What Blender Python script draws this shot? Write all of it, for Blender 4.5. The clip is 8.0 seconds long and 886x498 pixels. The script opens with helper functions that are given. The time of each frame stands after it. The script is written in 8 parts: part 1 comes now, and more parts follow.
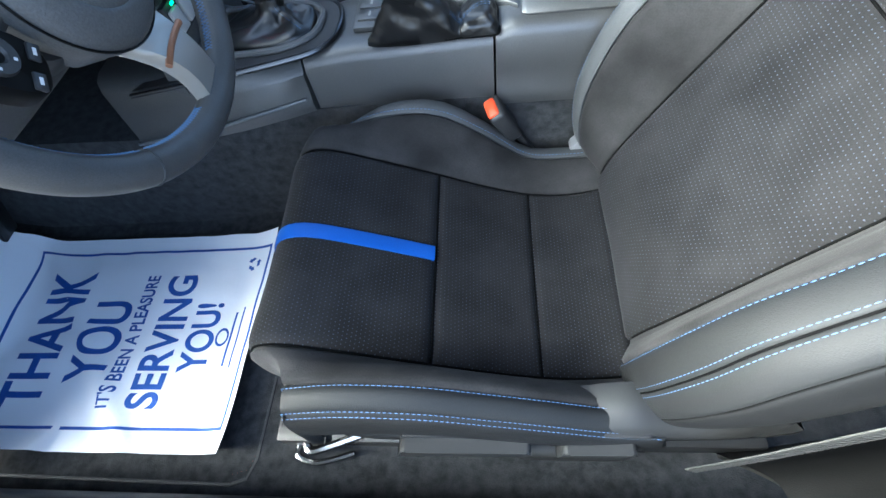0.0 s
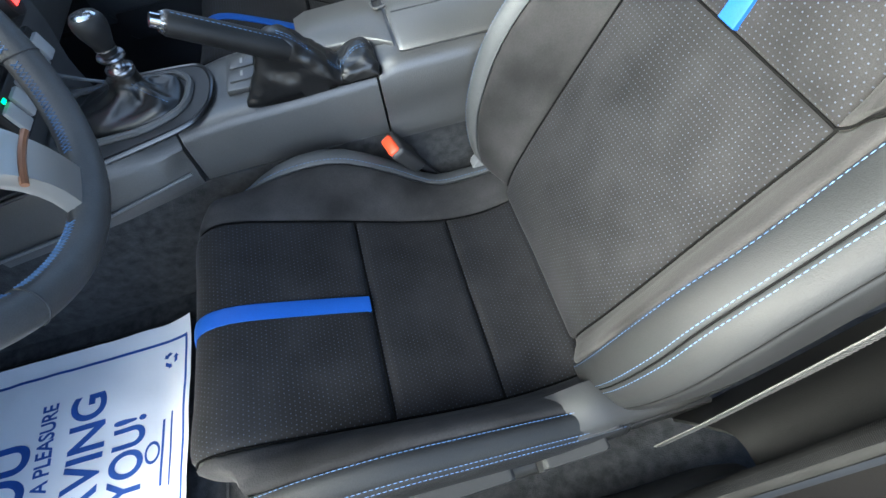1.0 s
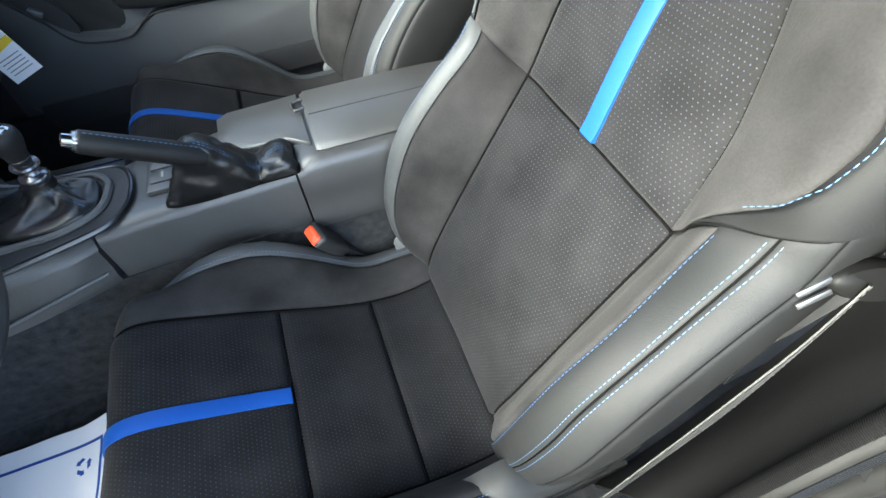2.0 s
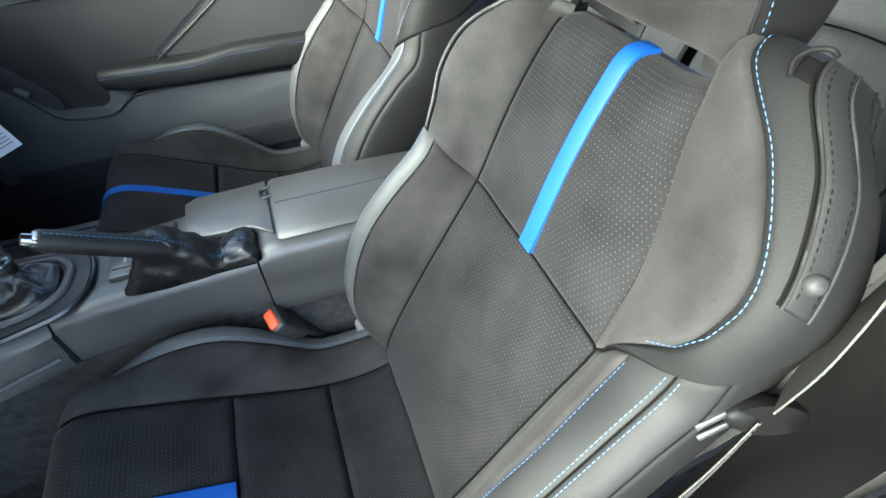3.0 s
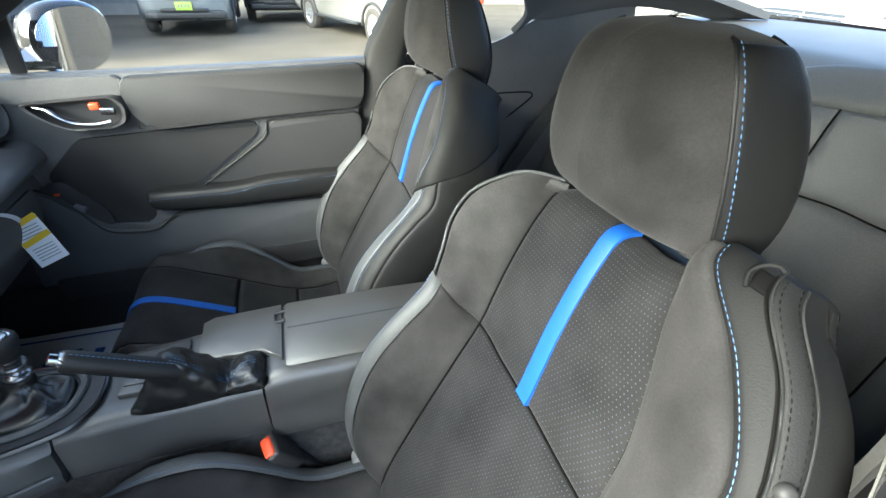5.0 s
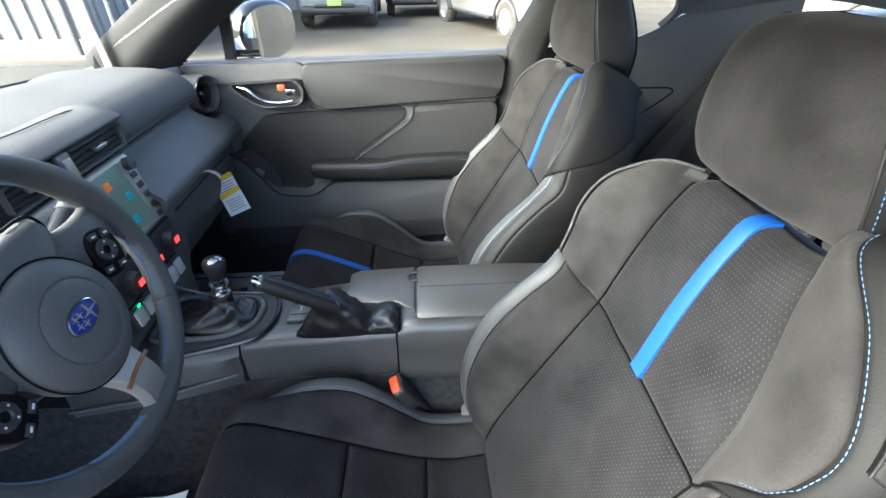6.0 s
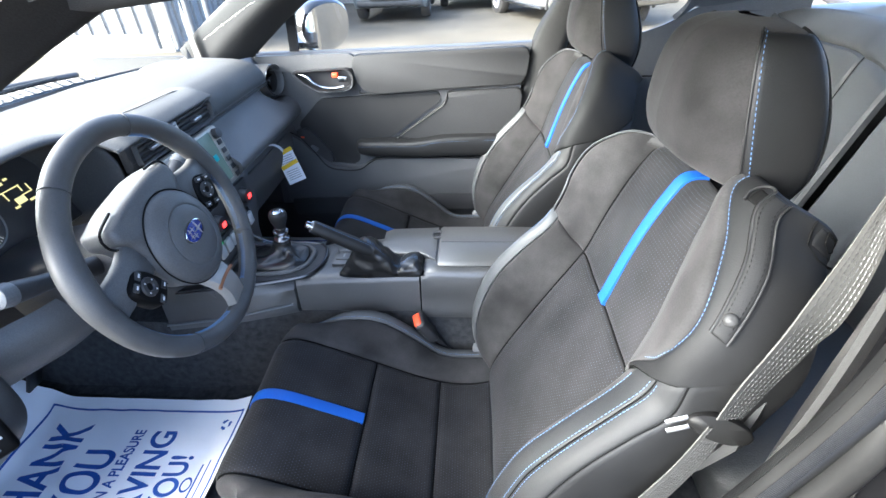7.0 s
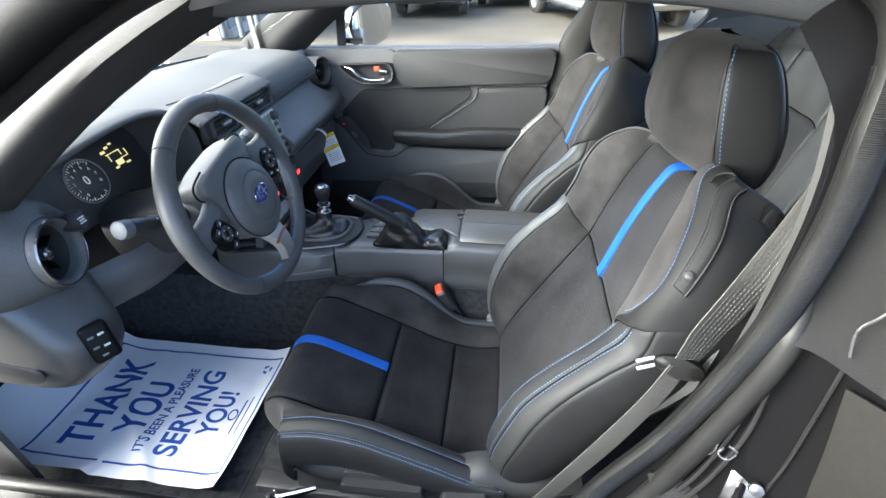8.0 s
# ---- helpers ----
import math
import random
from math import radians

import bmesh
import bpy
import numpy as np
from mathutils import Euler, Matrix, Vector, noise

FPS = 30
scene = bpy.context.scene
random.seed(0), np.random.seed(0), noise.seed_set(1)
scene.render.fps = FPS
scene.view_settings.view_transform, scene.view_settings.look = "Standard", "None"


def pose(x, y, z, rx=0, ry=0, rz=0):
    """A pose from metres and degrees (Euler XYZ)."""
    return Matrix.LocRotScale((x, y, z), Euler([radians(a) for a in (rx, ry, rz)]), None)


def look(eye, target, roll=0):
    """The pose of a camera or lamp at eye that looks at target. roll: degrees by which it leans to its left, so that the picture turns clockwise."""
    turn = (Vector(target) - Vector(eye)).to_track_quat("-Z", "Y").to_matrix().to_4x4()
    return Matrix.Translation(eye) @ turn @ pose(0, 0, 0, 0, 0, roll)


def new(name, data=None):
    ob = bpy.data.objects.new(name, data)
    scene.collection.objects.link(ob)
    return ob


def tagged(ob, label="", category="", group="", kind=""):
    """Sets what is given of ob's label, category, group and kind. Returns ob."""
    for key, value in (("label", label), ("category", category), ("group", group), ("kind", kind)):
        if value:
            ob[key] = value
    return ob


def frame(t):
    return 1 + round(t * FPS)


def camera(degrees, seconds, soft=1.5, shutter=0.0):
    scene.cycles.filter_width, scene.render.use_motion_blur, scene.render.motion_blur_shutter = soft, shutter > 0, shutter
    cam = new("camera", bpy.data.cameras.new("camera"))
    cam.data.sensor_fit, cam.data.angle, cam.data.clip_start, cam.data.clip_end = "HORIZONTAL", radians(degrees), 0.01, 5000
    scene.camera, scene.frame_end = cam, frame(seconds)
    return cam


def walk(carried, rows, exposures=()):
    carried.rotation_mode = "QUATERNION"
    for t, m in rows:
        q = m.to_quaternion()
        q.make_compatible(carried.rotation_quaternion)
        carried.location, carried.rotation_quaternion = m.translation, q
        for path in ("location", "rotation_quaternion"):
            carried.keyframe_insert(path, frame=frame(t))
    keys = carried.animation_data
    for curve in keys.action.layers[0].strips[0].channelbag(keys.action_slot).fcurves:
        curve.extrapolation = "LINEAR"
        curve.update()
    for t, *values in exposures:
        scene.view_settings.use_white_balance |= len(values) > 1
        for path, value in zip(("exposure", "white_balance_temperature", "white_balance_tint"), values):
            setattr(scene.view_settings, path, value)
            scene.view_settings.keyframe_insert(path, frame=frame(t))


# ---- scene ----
cam = camera(88.5, 8.0)
PATH = [
    (0, (-0.16, -0.399, 0.896), (-0.387, 0.636, -0.8), -12.4),
    (0.5, (-0.171, -0.372, 0.886), (-0.204, 0.66, -0.827), -12.1),
    (1, (-0.175, -0.36, 0.91), (-0.032, 0.686, -0.788), -9.0),
    (1.5, (-0.139, -0.358, 0.939), (0.149, 0.734, -0.711), -5.7),
    (1.7, (-0.128, -0.363, 0.951), (0.215, 0.757, -0.67), -4.4),
    (2.8, (-0.043, -0.353, 1.019), (0.417, 0.92, -0.453), -1.6),
    (3, (-0.04, -0.349, 1.035), (0.458, 0.946, -0.405), -0.1),
    (3.5, (-0.022, -0.344, 1.065), (0.542, 1.034, -0.27), 1.4),
    (4, (-0.01, -0.342, 1.096), (0.611, 1.13, -0.106), 2.5),
    (4.2, (-0.009, -0.339, 1.105), (0.636, 1.17, -0.039), 2.6),
    (5.3, (-0.042, -0.358, 1.103), (0.37, 1.271, 0.017), 1.2),
    (5.5, (-0.066, -0.367, 1.108), (0.247, 1.278, 0.014), 0.8),
    (6, (-0.085, -0.431, 1.116), (-0.006, 1.233, 0.01), -0.5),
    (6.5, (-0.049, -0.541, 1.132), (-0.115, 1.113, 0.01), -1.5),
    (7, (-0.022, -0.637, 1.152), (-0.144, 1.01, 0.024), -2.2),
    (7.5, (-0.003, -0.73, 1.17), (-0.183, 0.91, 0.04), -1.1),
    (8, (-0.007, -0.788, 1.188), (-0.23, 0.843, 0.052), -0.8),
]
walk(cam, [(t, look(eye, target, roll)) for t, eye, target, roll in PATH], [(0, 4.3, 5650, -5), (1.5, 4.24, 6150, -4), (3.5, 4.06, 6000, -9), (5.5, 3.86, 6150, -4), (6.0, 3.92, 6150, -2), (6.5, 4.25, 6000, 2), (7.0, 4.36, 5850, 2), (7.5, 4.24, 5950, 2), (8, 3.94, 5950, 0)])

# ---- light ----
world = bpy.data.worlds.new("sky")
scene.world = world
world.use_nodes = True
wn = world.node_tree.nodes
sky = wn.new("ShaderNodeTexSky")
sky.sky_type, sky.sun_disc = "NISHITA", False
sky.sun_elevation, sky.sun_rotation = radians(26), radians(247)
sky.air_density, sky.dust_density = 0.4, 5.0
wn["Background"].inputs["Strength"].default_value = 0.15
world.node_tree.links.new(sky.outputs[0], wn["Background"].inputs["Color"])
sun = new("sun", bpy.data.lights.new("sun", "SUN"))
sun.data.energy, sun.data.angle, sun.data.color = 0.55, radians(70), (0.96, 0.98, 1.0)
sun.matrix_world = look((-6.0, -2.4, 3.0), (0, 0, 0))

# ---- materials ----


def mat(name, color, rough=0.5, metal=0.0, bump=0.0, bscale=200.0, var=0.0, vscale=8.0, spec=0.5, sheen=0.0, coat=0.0, detail=4.0, grain=0.15):
    """A surface with grain (bump at bscale) and broad stains (var at vscale)."""
    m = bpy.data.materials.new(name)
    m.use_nodes = True
    nt = m.node_tree
    b = nt.nodes["Principled BSDF"]
    b.inputs["Roughness"].default_value = rough
    b.inputs["Metallic"].default_value = metal
    b.inputs["Specular IOR Level"].default_value = spec
    b.inputs["Base Color"].default_value = (*color, 1)
    if sheen:
        b.inputs["Sheen Weight"].default_value = sheen
        b.inputs["Sheen Roughness"].default_value = 0.45
    if coat:
        b.inputs["Coat Weight"].default_value = coat
    tc = nt.nodes.new("ShaderNodeTexCoord")
    if var:
        n = nt.nodes.new("ShaderNodeTexNoise")
        n.inputs["Scale"].default_value, n.inputs["Detail"].default_value = vscale, 5
        nt.links.new(tc.outputs["Object"], n.inputs["Vector"])
        r = nt.nodes.new("ShaderNodeMix")
        r.data_type = "RGBA"
        r.inputs["A"].default_value = (*[c * (1 - var) for c in color], 1)
        r.inputs["B"].default_value = (*[min(1, c * (1 + var)) for c in color], 1)
        ramp = nt.nodes.new("ShaderNodeMapRange")
        ramp.inputs["From Min"].default_value, ramp.inputs["From Max"].default_value = 0.3, 0.7
        nt.links.new(n.outputs["Fac"], ramp.inputs["Value"])
        nt.links.new(ramp.outputs["Result"], r.inputs["Factor"])
        nt.links.new(r.outputs["Result"], b.inputs["Base Color"])
        rr = nt.nodes.new("ShaderNodeMapRange")
        rr.inputs["To Min"].default_value, rr.inputs["To Max"].default_value = max(0.02, rough - 0.08), min(1, rough + 0.08)
        nt.links.new(n.outputs["Fac"], rr.inputs["Value"])
        nt.links.new(rr.outputs["Result"], b.inputs["Roughness"])
    if bump:
        g = nt.nodes.new("ShaderNodeTexNoise")
        g.inputs["Scale"].default_value, g.inputs["Detail"].default_value = bscale, detail
        nt.links.new(tc.outputs["Object"], g.inputs["Vector"])
        if grain and var:
            gm = nt.nodes.new("ShaderNodeMapRange")
            gm.inputs["From Min"].default_value, gm.inputs["From Max"].default_value = 0.3, 0.7
            gm.inputs["To Min"].default_value, gm.inputs["To Max"].default_value = 1 - grain, 1 + grain
            nt.links.new(g.outputs["Fac"], gm.inputs["Value"])
            gx = nt.nodes.new("ShaderNodeMix")
            gx.data_type, gx.blend_type, gx.clamp_result = "RGBA", "MULTIPLY", False
            gx.inputs["Factor"].default_value = 1.0
            nt.links.new(r.outputs["Result"], gx.inputs["A"])
            nt.links.new(gm.outputs["Result"], gx.inputs["B"])
            nt.links.new(gx.outputs["Result"], b.inputs["Base Color"])
        k = nt.nodes.new("ShaderNodeBump")
        k.inputs["Strength"].default_value, k.inputs["Distance"].default_value = bump, 0.001
        nt.links.new(g.outputs["Fac"], k.inputs["Height"])
        nt.links.new(k.outputs["Normal"], b.inputs["Normal"])
    return m


SUEDE = mat("suede", (0.0238, 0.0229, 0.0231), 0.95, bump=0.45, bscale=420, var=0.44, vscale=12, spec=0.12, sheen=0.05, grain=0.12)
BOOT = mat("boot_leather", (0.008, 0.008, 0.008), 0.34, bump=0.15, bscale=600, var=0.1, vscale=30, spec=0.6)
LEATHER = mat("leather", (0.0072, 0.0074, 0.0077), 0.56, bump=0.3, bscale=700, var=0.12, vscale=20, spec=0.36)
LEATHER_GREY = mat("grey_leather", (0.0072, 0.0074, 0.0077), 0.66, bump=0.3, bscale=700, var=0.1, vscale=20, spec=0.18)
PLASTIC = mat("grained_plastic", (0.078, 0.0775, 0.077), 0.5, bump=0.35, bscale=500, var=0.1, vscale=10, spec=0.4)
WHEEL_PLASTIC = mat("wheel_plastic", (0.078, 0.0775, 0.077), 0.5, bump=0.35, bscale=500, var=0.08, vscale=10, spec=0.4)
REAR_PLASTIC = mat("rear_plastic", (0.07, 0.073, 0.077), 0.5, bump=0.3, bscale=400, var=0.1, vscale=8, spec=0.4)
PLASTIC_DARK = mat("black_plastic", (0.028, 0.028, 0.029), 0.45, bump=0.2, bscale=400, var=0.1, spec=0.4)
PLASTIC_GREY = mat("grey_plastic", (0.095, 0.1, 0.105), 0.45, bump=0.2, bscale=400, var=0.08, spec=0.4)
DASH_MID = mat("dash_vinyl", (0.095, 0.0945, 0.094), 0.45, bump=0.35, bscale=450, var=0.1, vscale=6, spec=0.25)
DOOR_SOFT = mat("door_vinyl", (0.025, 0.0253, 0.0256), 0.55, bump=0.4, bscale=450, var=0.12, vscale=6, spec=0.3)
DOOR_PLASTIC = mat("door_plastic", (0.07, 0.071, 0.073), 0.5, bump=0.4, bscale=480, var=0.12, vscale=8, spec=0.5)
SOFT = mat("soft_touch_vinyl", (0.072, 0.0725, 0.072), 0.55, bump=0.4, bscale=450, var=0.1, vscale=6, spec=0.3)
DASH_TOP = mat("dash_top_vinyl", (0.075, 0.0755, 0.075), 0.7, bump=0.5, bscale=450, var=0.12, vscale=6, spec=0.2)
PILLAR = mat("pillar_plastic", (0.028, 0.028, 0.0278), 0.7, bump=0.35, bscale=500, var=0.1, vscale=8, spec=0.15)
CONSOLE = mat("console_plastic", (0.039, 0.039, 0.0388), 0.4, bump=0.35, bscale=500, var=0.1, vscale=10, spec=0.8)
CARPET = mat("carpet", (0.034, 0.0345, 0.0355), 1.0, bump=1.0, bscale=500, var=0.4, vscale=60, spec=0.1, sheen=0.1)
BLUE = mat("blue_vinyl", (0.009, 0.068, 0.31), 0.5, bump=0.15, bscale=900, var=0.06)
THREAD = mat("blue_thread", (0.08, 0.155, 0.29), 0.7)
THREAD_LIGHT = mat("light_blue_thread", (0.11, 0.2, 0.37), 0.7)
CHROME = mat("satin_chrome", (0.42, 0.43, 0.44), 0.2, 1.0)
COPPER = mat("copper_trim", (0.28, 0.13, 0.07), 0.35, 0.6)
SPOKE_GREY = mat("satin_grey_paint", (0.31, 0.30, 0.28), 0.4, 0.5)
SILVER = mat("silver_paint", (0.42, 0.42, 0.43), 0.35, 0.8)
PAPER = mat("paper", (0.84, 0.85, 0.88), 0.8, bump=0.3, bscale=90, var=0.03, vscale=5, grain=0.0)
INK = mat("blue_ink", (0.02, 0.08, 0.33), 0.75, var=0.12, vscale=60)
ORANGE = mat("red_plastic", (0.75, 0.07, 0.02), 0.4)
WEBBING = mat("belt_webbing", (0.055, 0.055, 0.052), 0.85, bump=0.6, bscale=900, var=0.1, vscale=200, spec=0.1)

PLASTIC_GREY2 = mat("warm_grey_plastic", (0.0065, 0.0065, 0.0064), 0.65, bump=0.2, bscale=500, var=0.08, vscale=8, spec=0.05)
RUBBER = mat("rubber", (0.007, 0.007, 0.0069), 0.45, bump=0.2, bscale=300, var=0.15, vscale=20, spec=0.2)
STICKER = mat("sticker_film", (0.010, 0.010, 0.010), 0.6, spec=0.03)
JAMB_PAINT = mat("jamb_paint", (0.003, 0.003, 0.0033), 0.2, var=0.08, vscale=9, spec=0.08)
# warm tint stands in for dusty ground reflected in the black body paint
WING_TINT = mat("wing_ground_tint", (0.007, 0.0066, 0.006), 0.5, var=0.2, vscale=6, bump=0.1, bscale=200, spec=0.08)
BLACK_PAINT = mat("black_paint", (0.006, 0.006, 0.007), 0.08, coat=1.0, var=0.2, vscale=12)
HEADLINER = mat("headliner", (0.07, 0.073, 0.078), 0.9, bump=0.5, bscale=900, var=0.08, vscale=9, spec=0.2)
RED_THREAD = mat("red_thread", (0.25, 0.05, 0.04), 0.8)
LABEL_WHITE = mat("pale_print", (0.6, 0.6, 0.6), 0.6)
MIRROR = mat("mirror_silver", (0.9, 0.9, 0.9), 0.01, 1.0)
GLASS = bpy.data.materials.new("clear_glass")
GLASS.use_nodes = True
gn = GLASS.node_tree
gn.nodes.clear()
g_out, g_mix, g_tr, g_gl = [gn.nodes.new(k) for k in ("ShaderNodeOutputMaterial", "ShaderNodeMixShader", "ShaderNodeBsdfTransparent", "ShaderNodeBsdfGlossy")]
g_tr.inputs["Color"].default_value, g_gl.inputs["Roughness"].default_value, g_mix.inputs[0].default_value = (0.97, 0.985, 0.98, 1), 0.02, 0.03
for a, b in ((g_tr.outputs[0], g_mix.inputs[1]), (g_gl.outputs[0], g_mix.inputs[2]), (g_mix.outputs[0], g_out.inputs[0])):
    gn.links.new(a, b)
STEEL = mat("steel", (0.3, 0.3, 0.3), 0.4, 1.0)
STRIKER_STEEL = mat("striker_steel", (0.09, 0.09, 0.093), 0.3, 1.0)
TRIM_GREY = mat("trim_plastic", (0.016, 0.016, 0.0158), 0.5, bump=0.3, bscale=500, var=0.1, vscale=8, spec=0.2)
GUIDE_BLACK = mat("guide_plastic", (0.005, 0.005, 0.005), 0.4, spec=0.08)
SEAM = mat("seam_thread", (0.005, 0.005, 0.005), 0.95, spec=0.03)
# black leather lightened for edges and bands, so the colour carries sky sheen
LEATHER_EDGE_LIT = mat("edge_leather_lit", (0.05, 0.052, 0.054), 0.55, bump=0.3, bscale=700, var=0.1, vscale=20, spec=0.4)
LEATHER_BAND_LIT = mat("bolster_leather_lit", (0.0108, 0.0112, 0.0116), 0.64, bump=0.3, bscale=700, var=0.1, vscale=20, spec=0.28)
LEVER_PLASTIC = mat("lever_plastic", (0.022, 0.0222, 0.0225), 0.52, bump=0.1, bscale=600, var=0.08, vscale=12, spec=0.22, grain=0.04)
CHROME_DARK = mat("dark_chrome", (0.22, 0.22, 0.23), 0.25, 0.9)
THREAD_GREY = mat("grey_thread", (0.2, 0.2, 0.21), 0.8)
BEZEL = mat("satin_bezel", (0.30, 0.28, 0.24), 0.4, 0.2, bump=0.05, bscale=300, var=0.05)
GLOSS_BLACK = mat("gloss_black", (0.045, 0.045, 0.047), 0.3, var=0.1)
LEATHER_RIM = mat("rim_leather", (0.06, 0.0595, 0.0585), 0.48, bump=0.2, bscale=900, var=0.12, vscale=25, spec=0.4)
KEY_PALE = mat("pale_keys", (0.45, 0.45, 0.44), 0.4)
DIAL_GREY = mat("grey_print", (0.22, 0.22, 0.22), 0.6)
BADGE_BLUE = mat("badge_blue", (0.01, 0.03, 0.22), 0.15, coat=1.0)
YELLOW = mat("yellow_print", (0.8, 0.55, 0.02), 0.7)
LEATHER_REAR = mat("rear_leather", (0.058, 0.061, 0.064), 0.55, bump=0.3, bscale=600, var=0.12, vscale=10, spec=0.4)
LEATHER_PERF = mat("perforated_leather", (0.034, 0.036, 0.038), 0.5, bump=0.6, bscale=350, var=0.12, vscale=12, spec=0.4)


def lamp_mat(name, color, strength):
    m = bpy.data.materials.new(name)
    m.use_nodes = True
    b = m.node_tree.nodes["Principled BSDF"]
    b.inputs["Base Color"].default_value = (*color, 1)
    b.inputs["Emission Color"].default_value = (*color, 1)
    b.inputs["Emission Strength"].default_value = strength
    b.inputs["Roughness"].default_value, b.inputs["Specular IOR Level"].default_value = 0.35, 0.12
    return m


SCREEN = lamp_mat("screen_glow", (0.012, 0.02, 0.022), 0.3)
ICON_G, ICON_O, ICON_B = lamp_mat("icon_green", (0.09, 0.16, 0.02), 0.06), lamp_mat("icon_orange", (0.3, 0.09, 0.02), 0.06), lamp_mat("icon_blue", (0.01, 0.12, 0.16), 0.06)
ICON_R, ICON_WHITE, ICON_YELLOW, ICON_GREEN = lamp_mat("icon_red", (0.9, 0.03, 0.03), 0.3), lamp_mat("icon_white", (0.3, 0.3, 0.3), 0.08), lamp_mat("icon_yellow", (0.6, 0.5, 0.22), 0.1), lamp_mat("icon_lit_green", (0.05, 0.8, 0.2), 0.3)
PLASTIC_PALE = mat("pale_plastic", (0.16, 0.16, 0.165), 0.5, bump=0.1, bscale=300)
ASPHALT = mat("dusty_asphalt", (0.09, 0.077, 0.058), 0.95, bump=0.6, bscale=40, var=0.22, vscale=0.7, spec=0.2)
TYRE = mat("tyre", (0.05, 0.045, 0.04), 0.9, bump=0.3, bscale=60, var=0.3, vscale=6)
PAINT_GREY = mat("grey_paint", (0.10, 0.115, 0.125), 0.3, 0.2, coat=0.6, var=0.2, vscale=3)
PAINT_BLACK = mat("dark_paint", (0.02, 0.022, 0.022), 0.25, coat=0.6, var=0.2, vscale=3)
PAINT_BLUE = mat("blue_paint", (0.03, 0.16, 0.42), 0.25, coat=0.6, var=0.15, vscale=3)
PAINT_SILVER = mat("silver_car_paint", (0.26, 0.25, 0.225), 0.35, 0.3, coat=0.4, var=0.2, vscale=2)
PLATE = mat("green_plate", (0.35, 0.55, 0.08), 0.5, var=0.2, vscale=20)
HEADLAMP = mat("headlamp", (0.7, 0.7, 0.68), 0.12, 0.2, coat=1.0)
DARK_GLASS = mat("dark_glass", (0.03, 0.035, 0.04), 0.06, spec=0.8)
WHITE_WALL = mat("white_metal", (0.22, 0.22, 0.217), 0.5, bump=0.1, bscale=20, var=0.06, vscale=0.8)
CONCRETE = mat("concrete", (0.3, 0.28, 0.255), 0.9, bump=0.4, bscale=30, var=0.15, vscale=2)


def perforated(name, color, dot, pitch, radius, base_rough=0.95):
    """Suede with small punched holes in staggered rows, by the panel's own metres; light lining shows in some holes."""
    m = mat(name, color, base_rough, bump=0.3, bscale=900, var=0.36, vscale=12, spec=0.12, sheen=0.05)
    nt = m.node_tree
    L = nt.links
    b = nt.nodes["Principled BSDF"]

    def math_node(op, a, c=None):
        n = nt.nodes.new("ShaderNodeMath")
        n.operation = op
        for i, q in enumerate((a, c)):
            if q is None:
                continue
            if isinstance(q, (int, float)):
                n.inputs[i].default_value = q
            else:
                L.new(q, n.inputs[i])
        return n.outputs[0]
    uv = nt.nodes.new("ShaderNodeUVMap")
    sep = nt.nodes.new("ShaderNodeSeparateXYZ")
    L.new(uv.outputs[0], sep.inputs[0])
    u, v = math_node("DIVIDE", sep.outputs[0], pitch), math_node("DIVIDE", sep.outputs[1], pitch)
    row = math_node("FLOOR", u)
    odd = math_node("MULTIPLY", math_node("MODULO", row, 2.0), 0.5)
    fu, fv = math_node("SUBTRACT", math_node("FRACT", u), 0.5), math_node("SUBTRACT", math_node("FRACT", math_node("ADD", v, odd)), 0.5)
    d = math_node("SQRT", math_node("ADD", math_node("MULTIPLY", fu, fu), math_node("MULTIPLY", fv, fv)))
    hole = math_node("LESS_THAN", d, radius)
    wn_ = nt.nodes.new("ShaderNodeTexWhiteNoise")
    wn_.noise_dimensions = "2D"
    comb = nt.nodes.new("ShaderNodeCombineXYZ")
    L.new(row, comb.inputs[0])
    L.new(math_node("FLOOR", math_node("ADD", v, odd)), comb.inputs[1])
    L.new(comb.outputs[0], wn_.inputs["Vector"])
    old = b.inputs["Base Color"].links[0].from_socket
    mix = nt.nodes.new("ShaderNodeMix")
    mix.data_type = "RGBA"
    L.new(math_node("MULTIPLY", hole, math_node("ADD", math_node("MULTIPLY", wn_.outputs["Value"], 0.5), 0.35)), mix.inputs["Factor"])
    L.new(old, mix.inputs["A"])
    mix.inputs["B"].default_value = (*dot, 1)
    L.new(mix.outputs["Result"], b.inputs["Base Color"])
    k = b.inputs["Normal"].links[0].from_node
    h = k.inputs["Height"].links[0].from_socket
    L.new(math_node("SUBTRACT", math_node("MULTIPLY", h, 0.4), math_node("MULTIPLY", hole, 1.0)), k.inputs["Height"])
    return m


PERF = perforated("perforated_suede", (0.0140, 0.0135, 0.0140), (0.05, 0.06, 0.085), 0.0058, 0.13)

# ---- mesh helpers ----


def link_mesh(name, bm, material, sharp=40):
    me = bpy.data.meshes.new(name)
    bmesh.ops.recalc_face_normals(bm, faces=bm.faces[:])
    bm.to_mesh(me)
    bm.free()
    me.shade_smooth()
    me.set_sharp_from_angle(angle=radians(sharp))
    for m in (material if isinstance(material, (list, tuple)) else [material]):
        me.materials.append(m)
    return new(name, me)


def part(name, bm, material, parent=None, label="", sharp=40):
    ob = link_mesh(name, bm, material, sharp)
    if parent is not None:
        ob.parent = parent
    if label:
        ob["label"] = label
    return ob


def thing(name, label, category, group="", kind="", at=(0, 0, 0)):
    return tagged(new(name), label, category, group, kind)


def structure(name, bm, material, label, category, sharp=40):
    return tagged(link_mesh(name, bm, material, sharp), label, category, kind="structure")


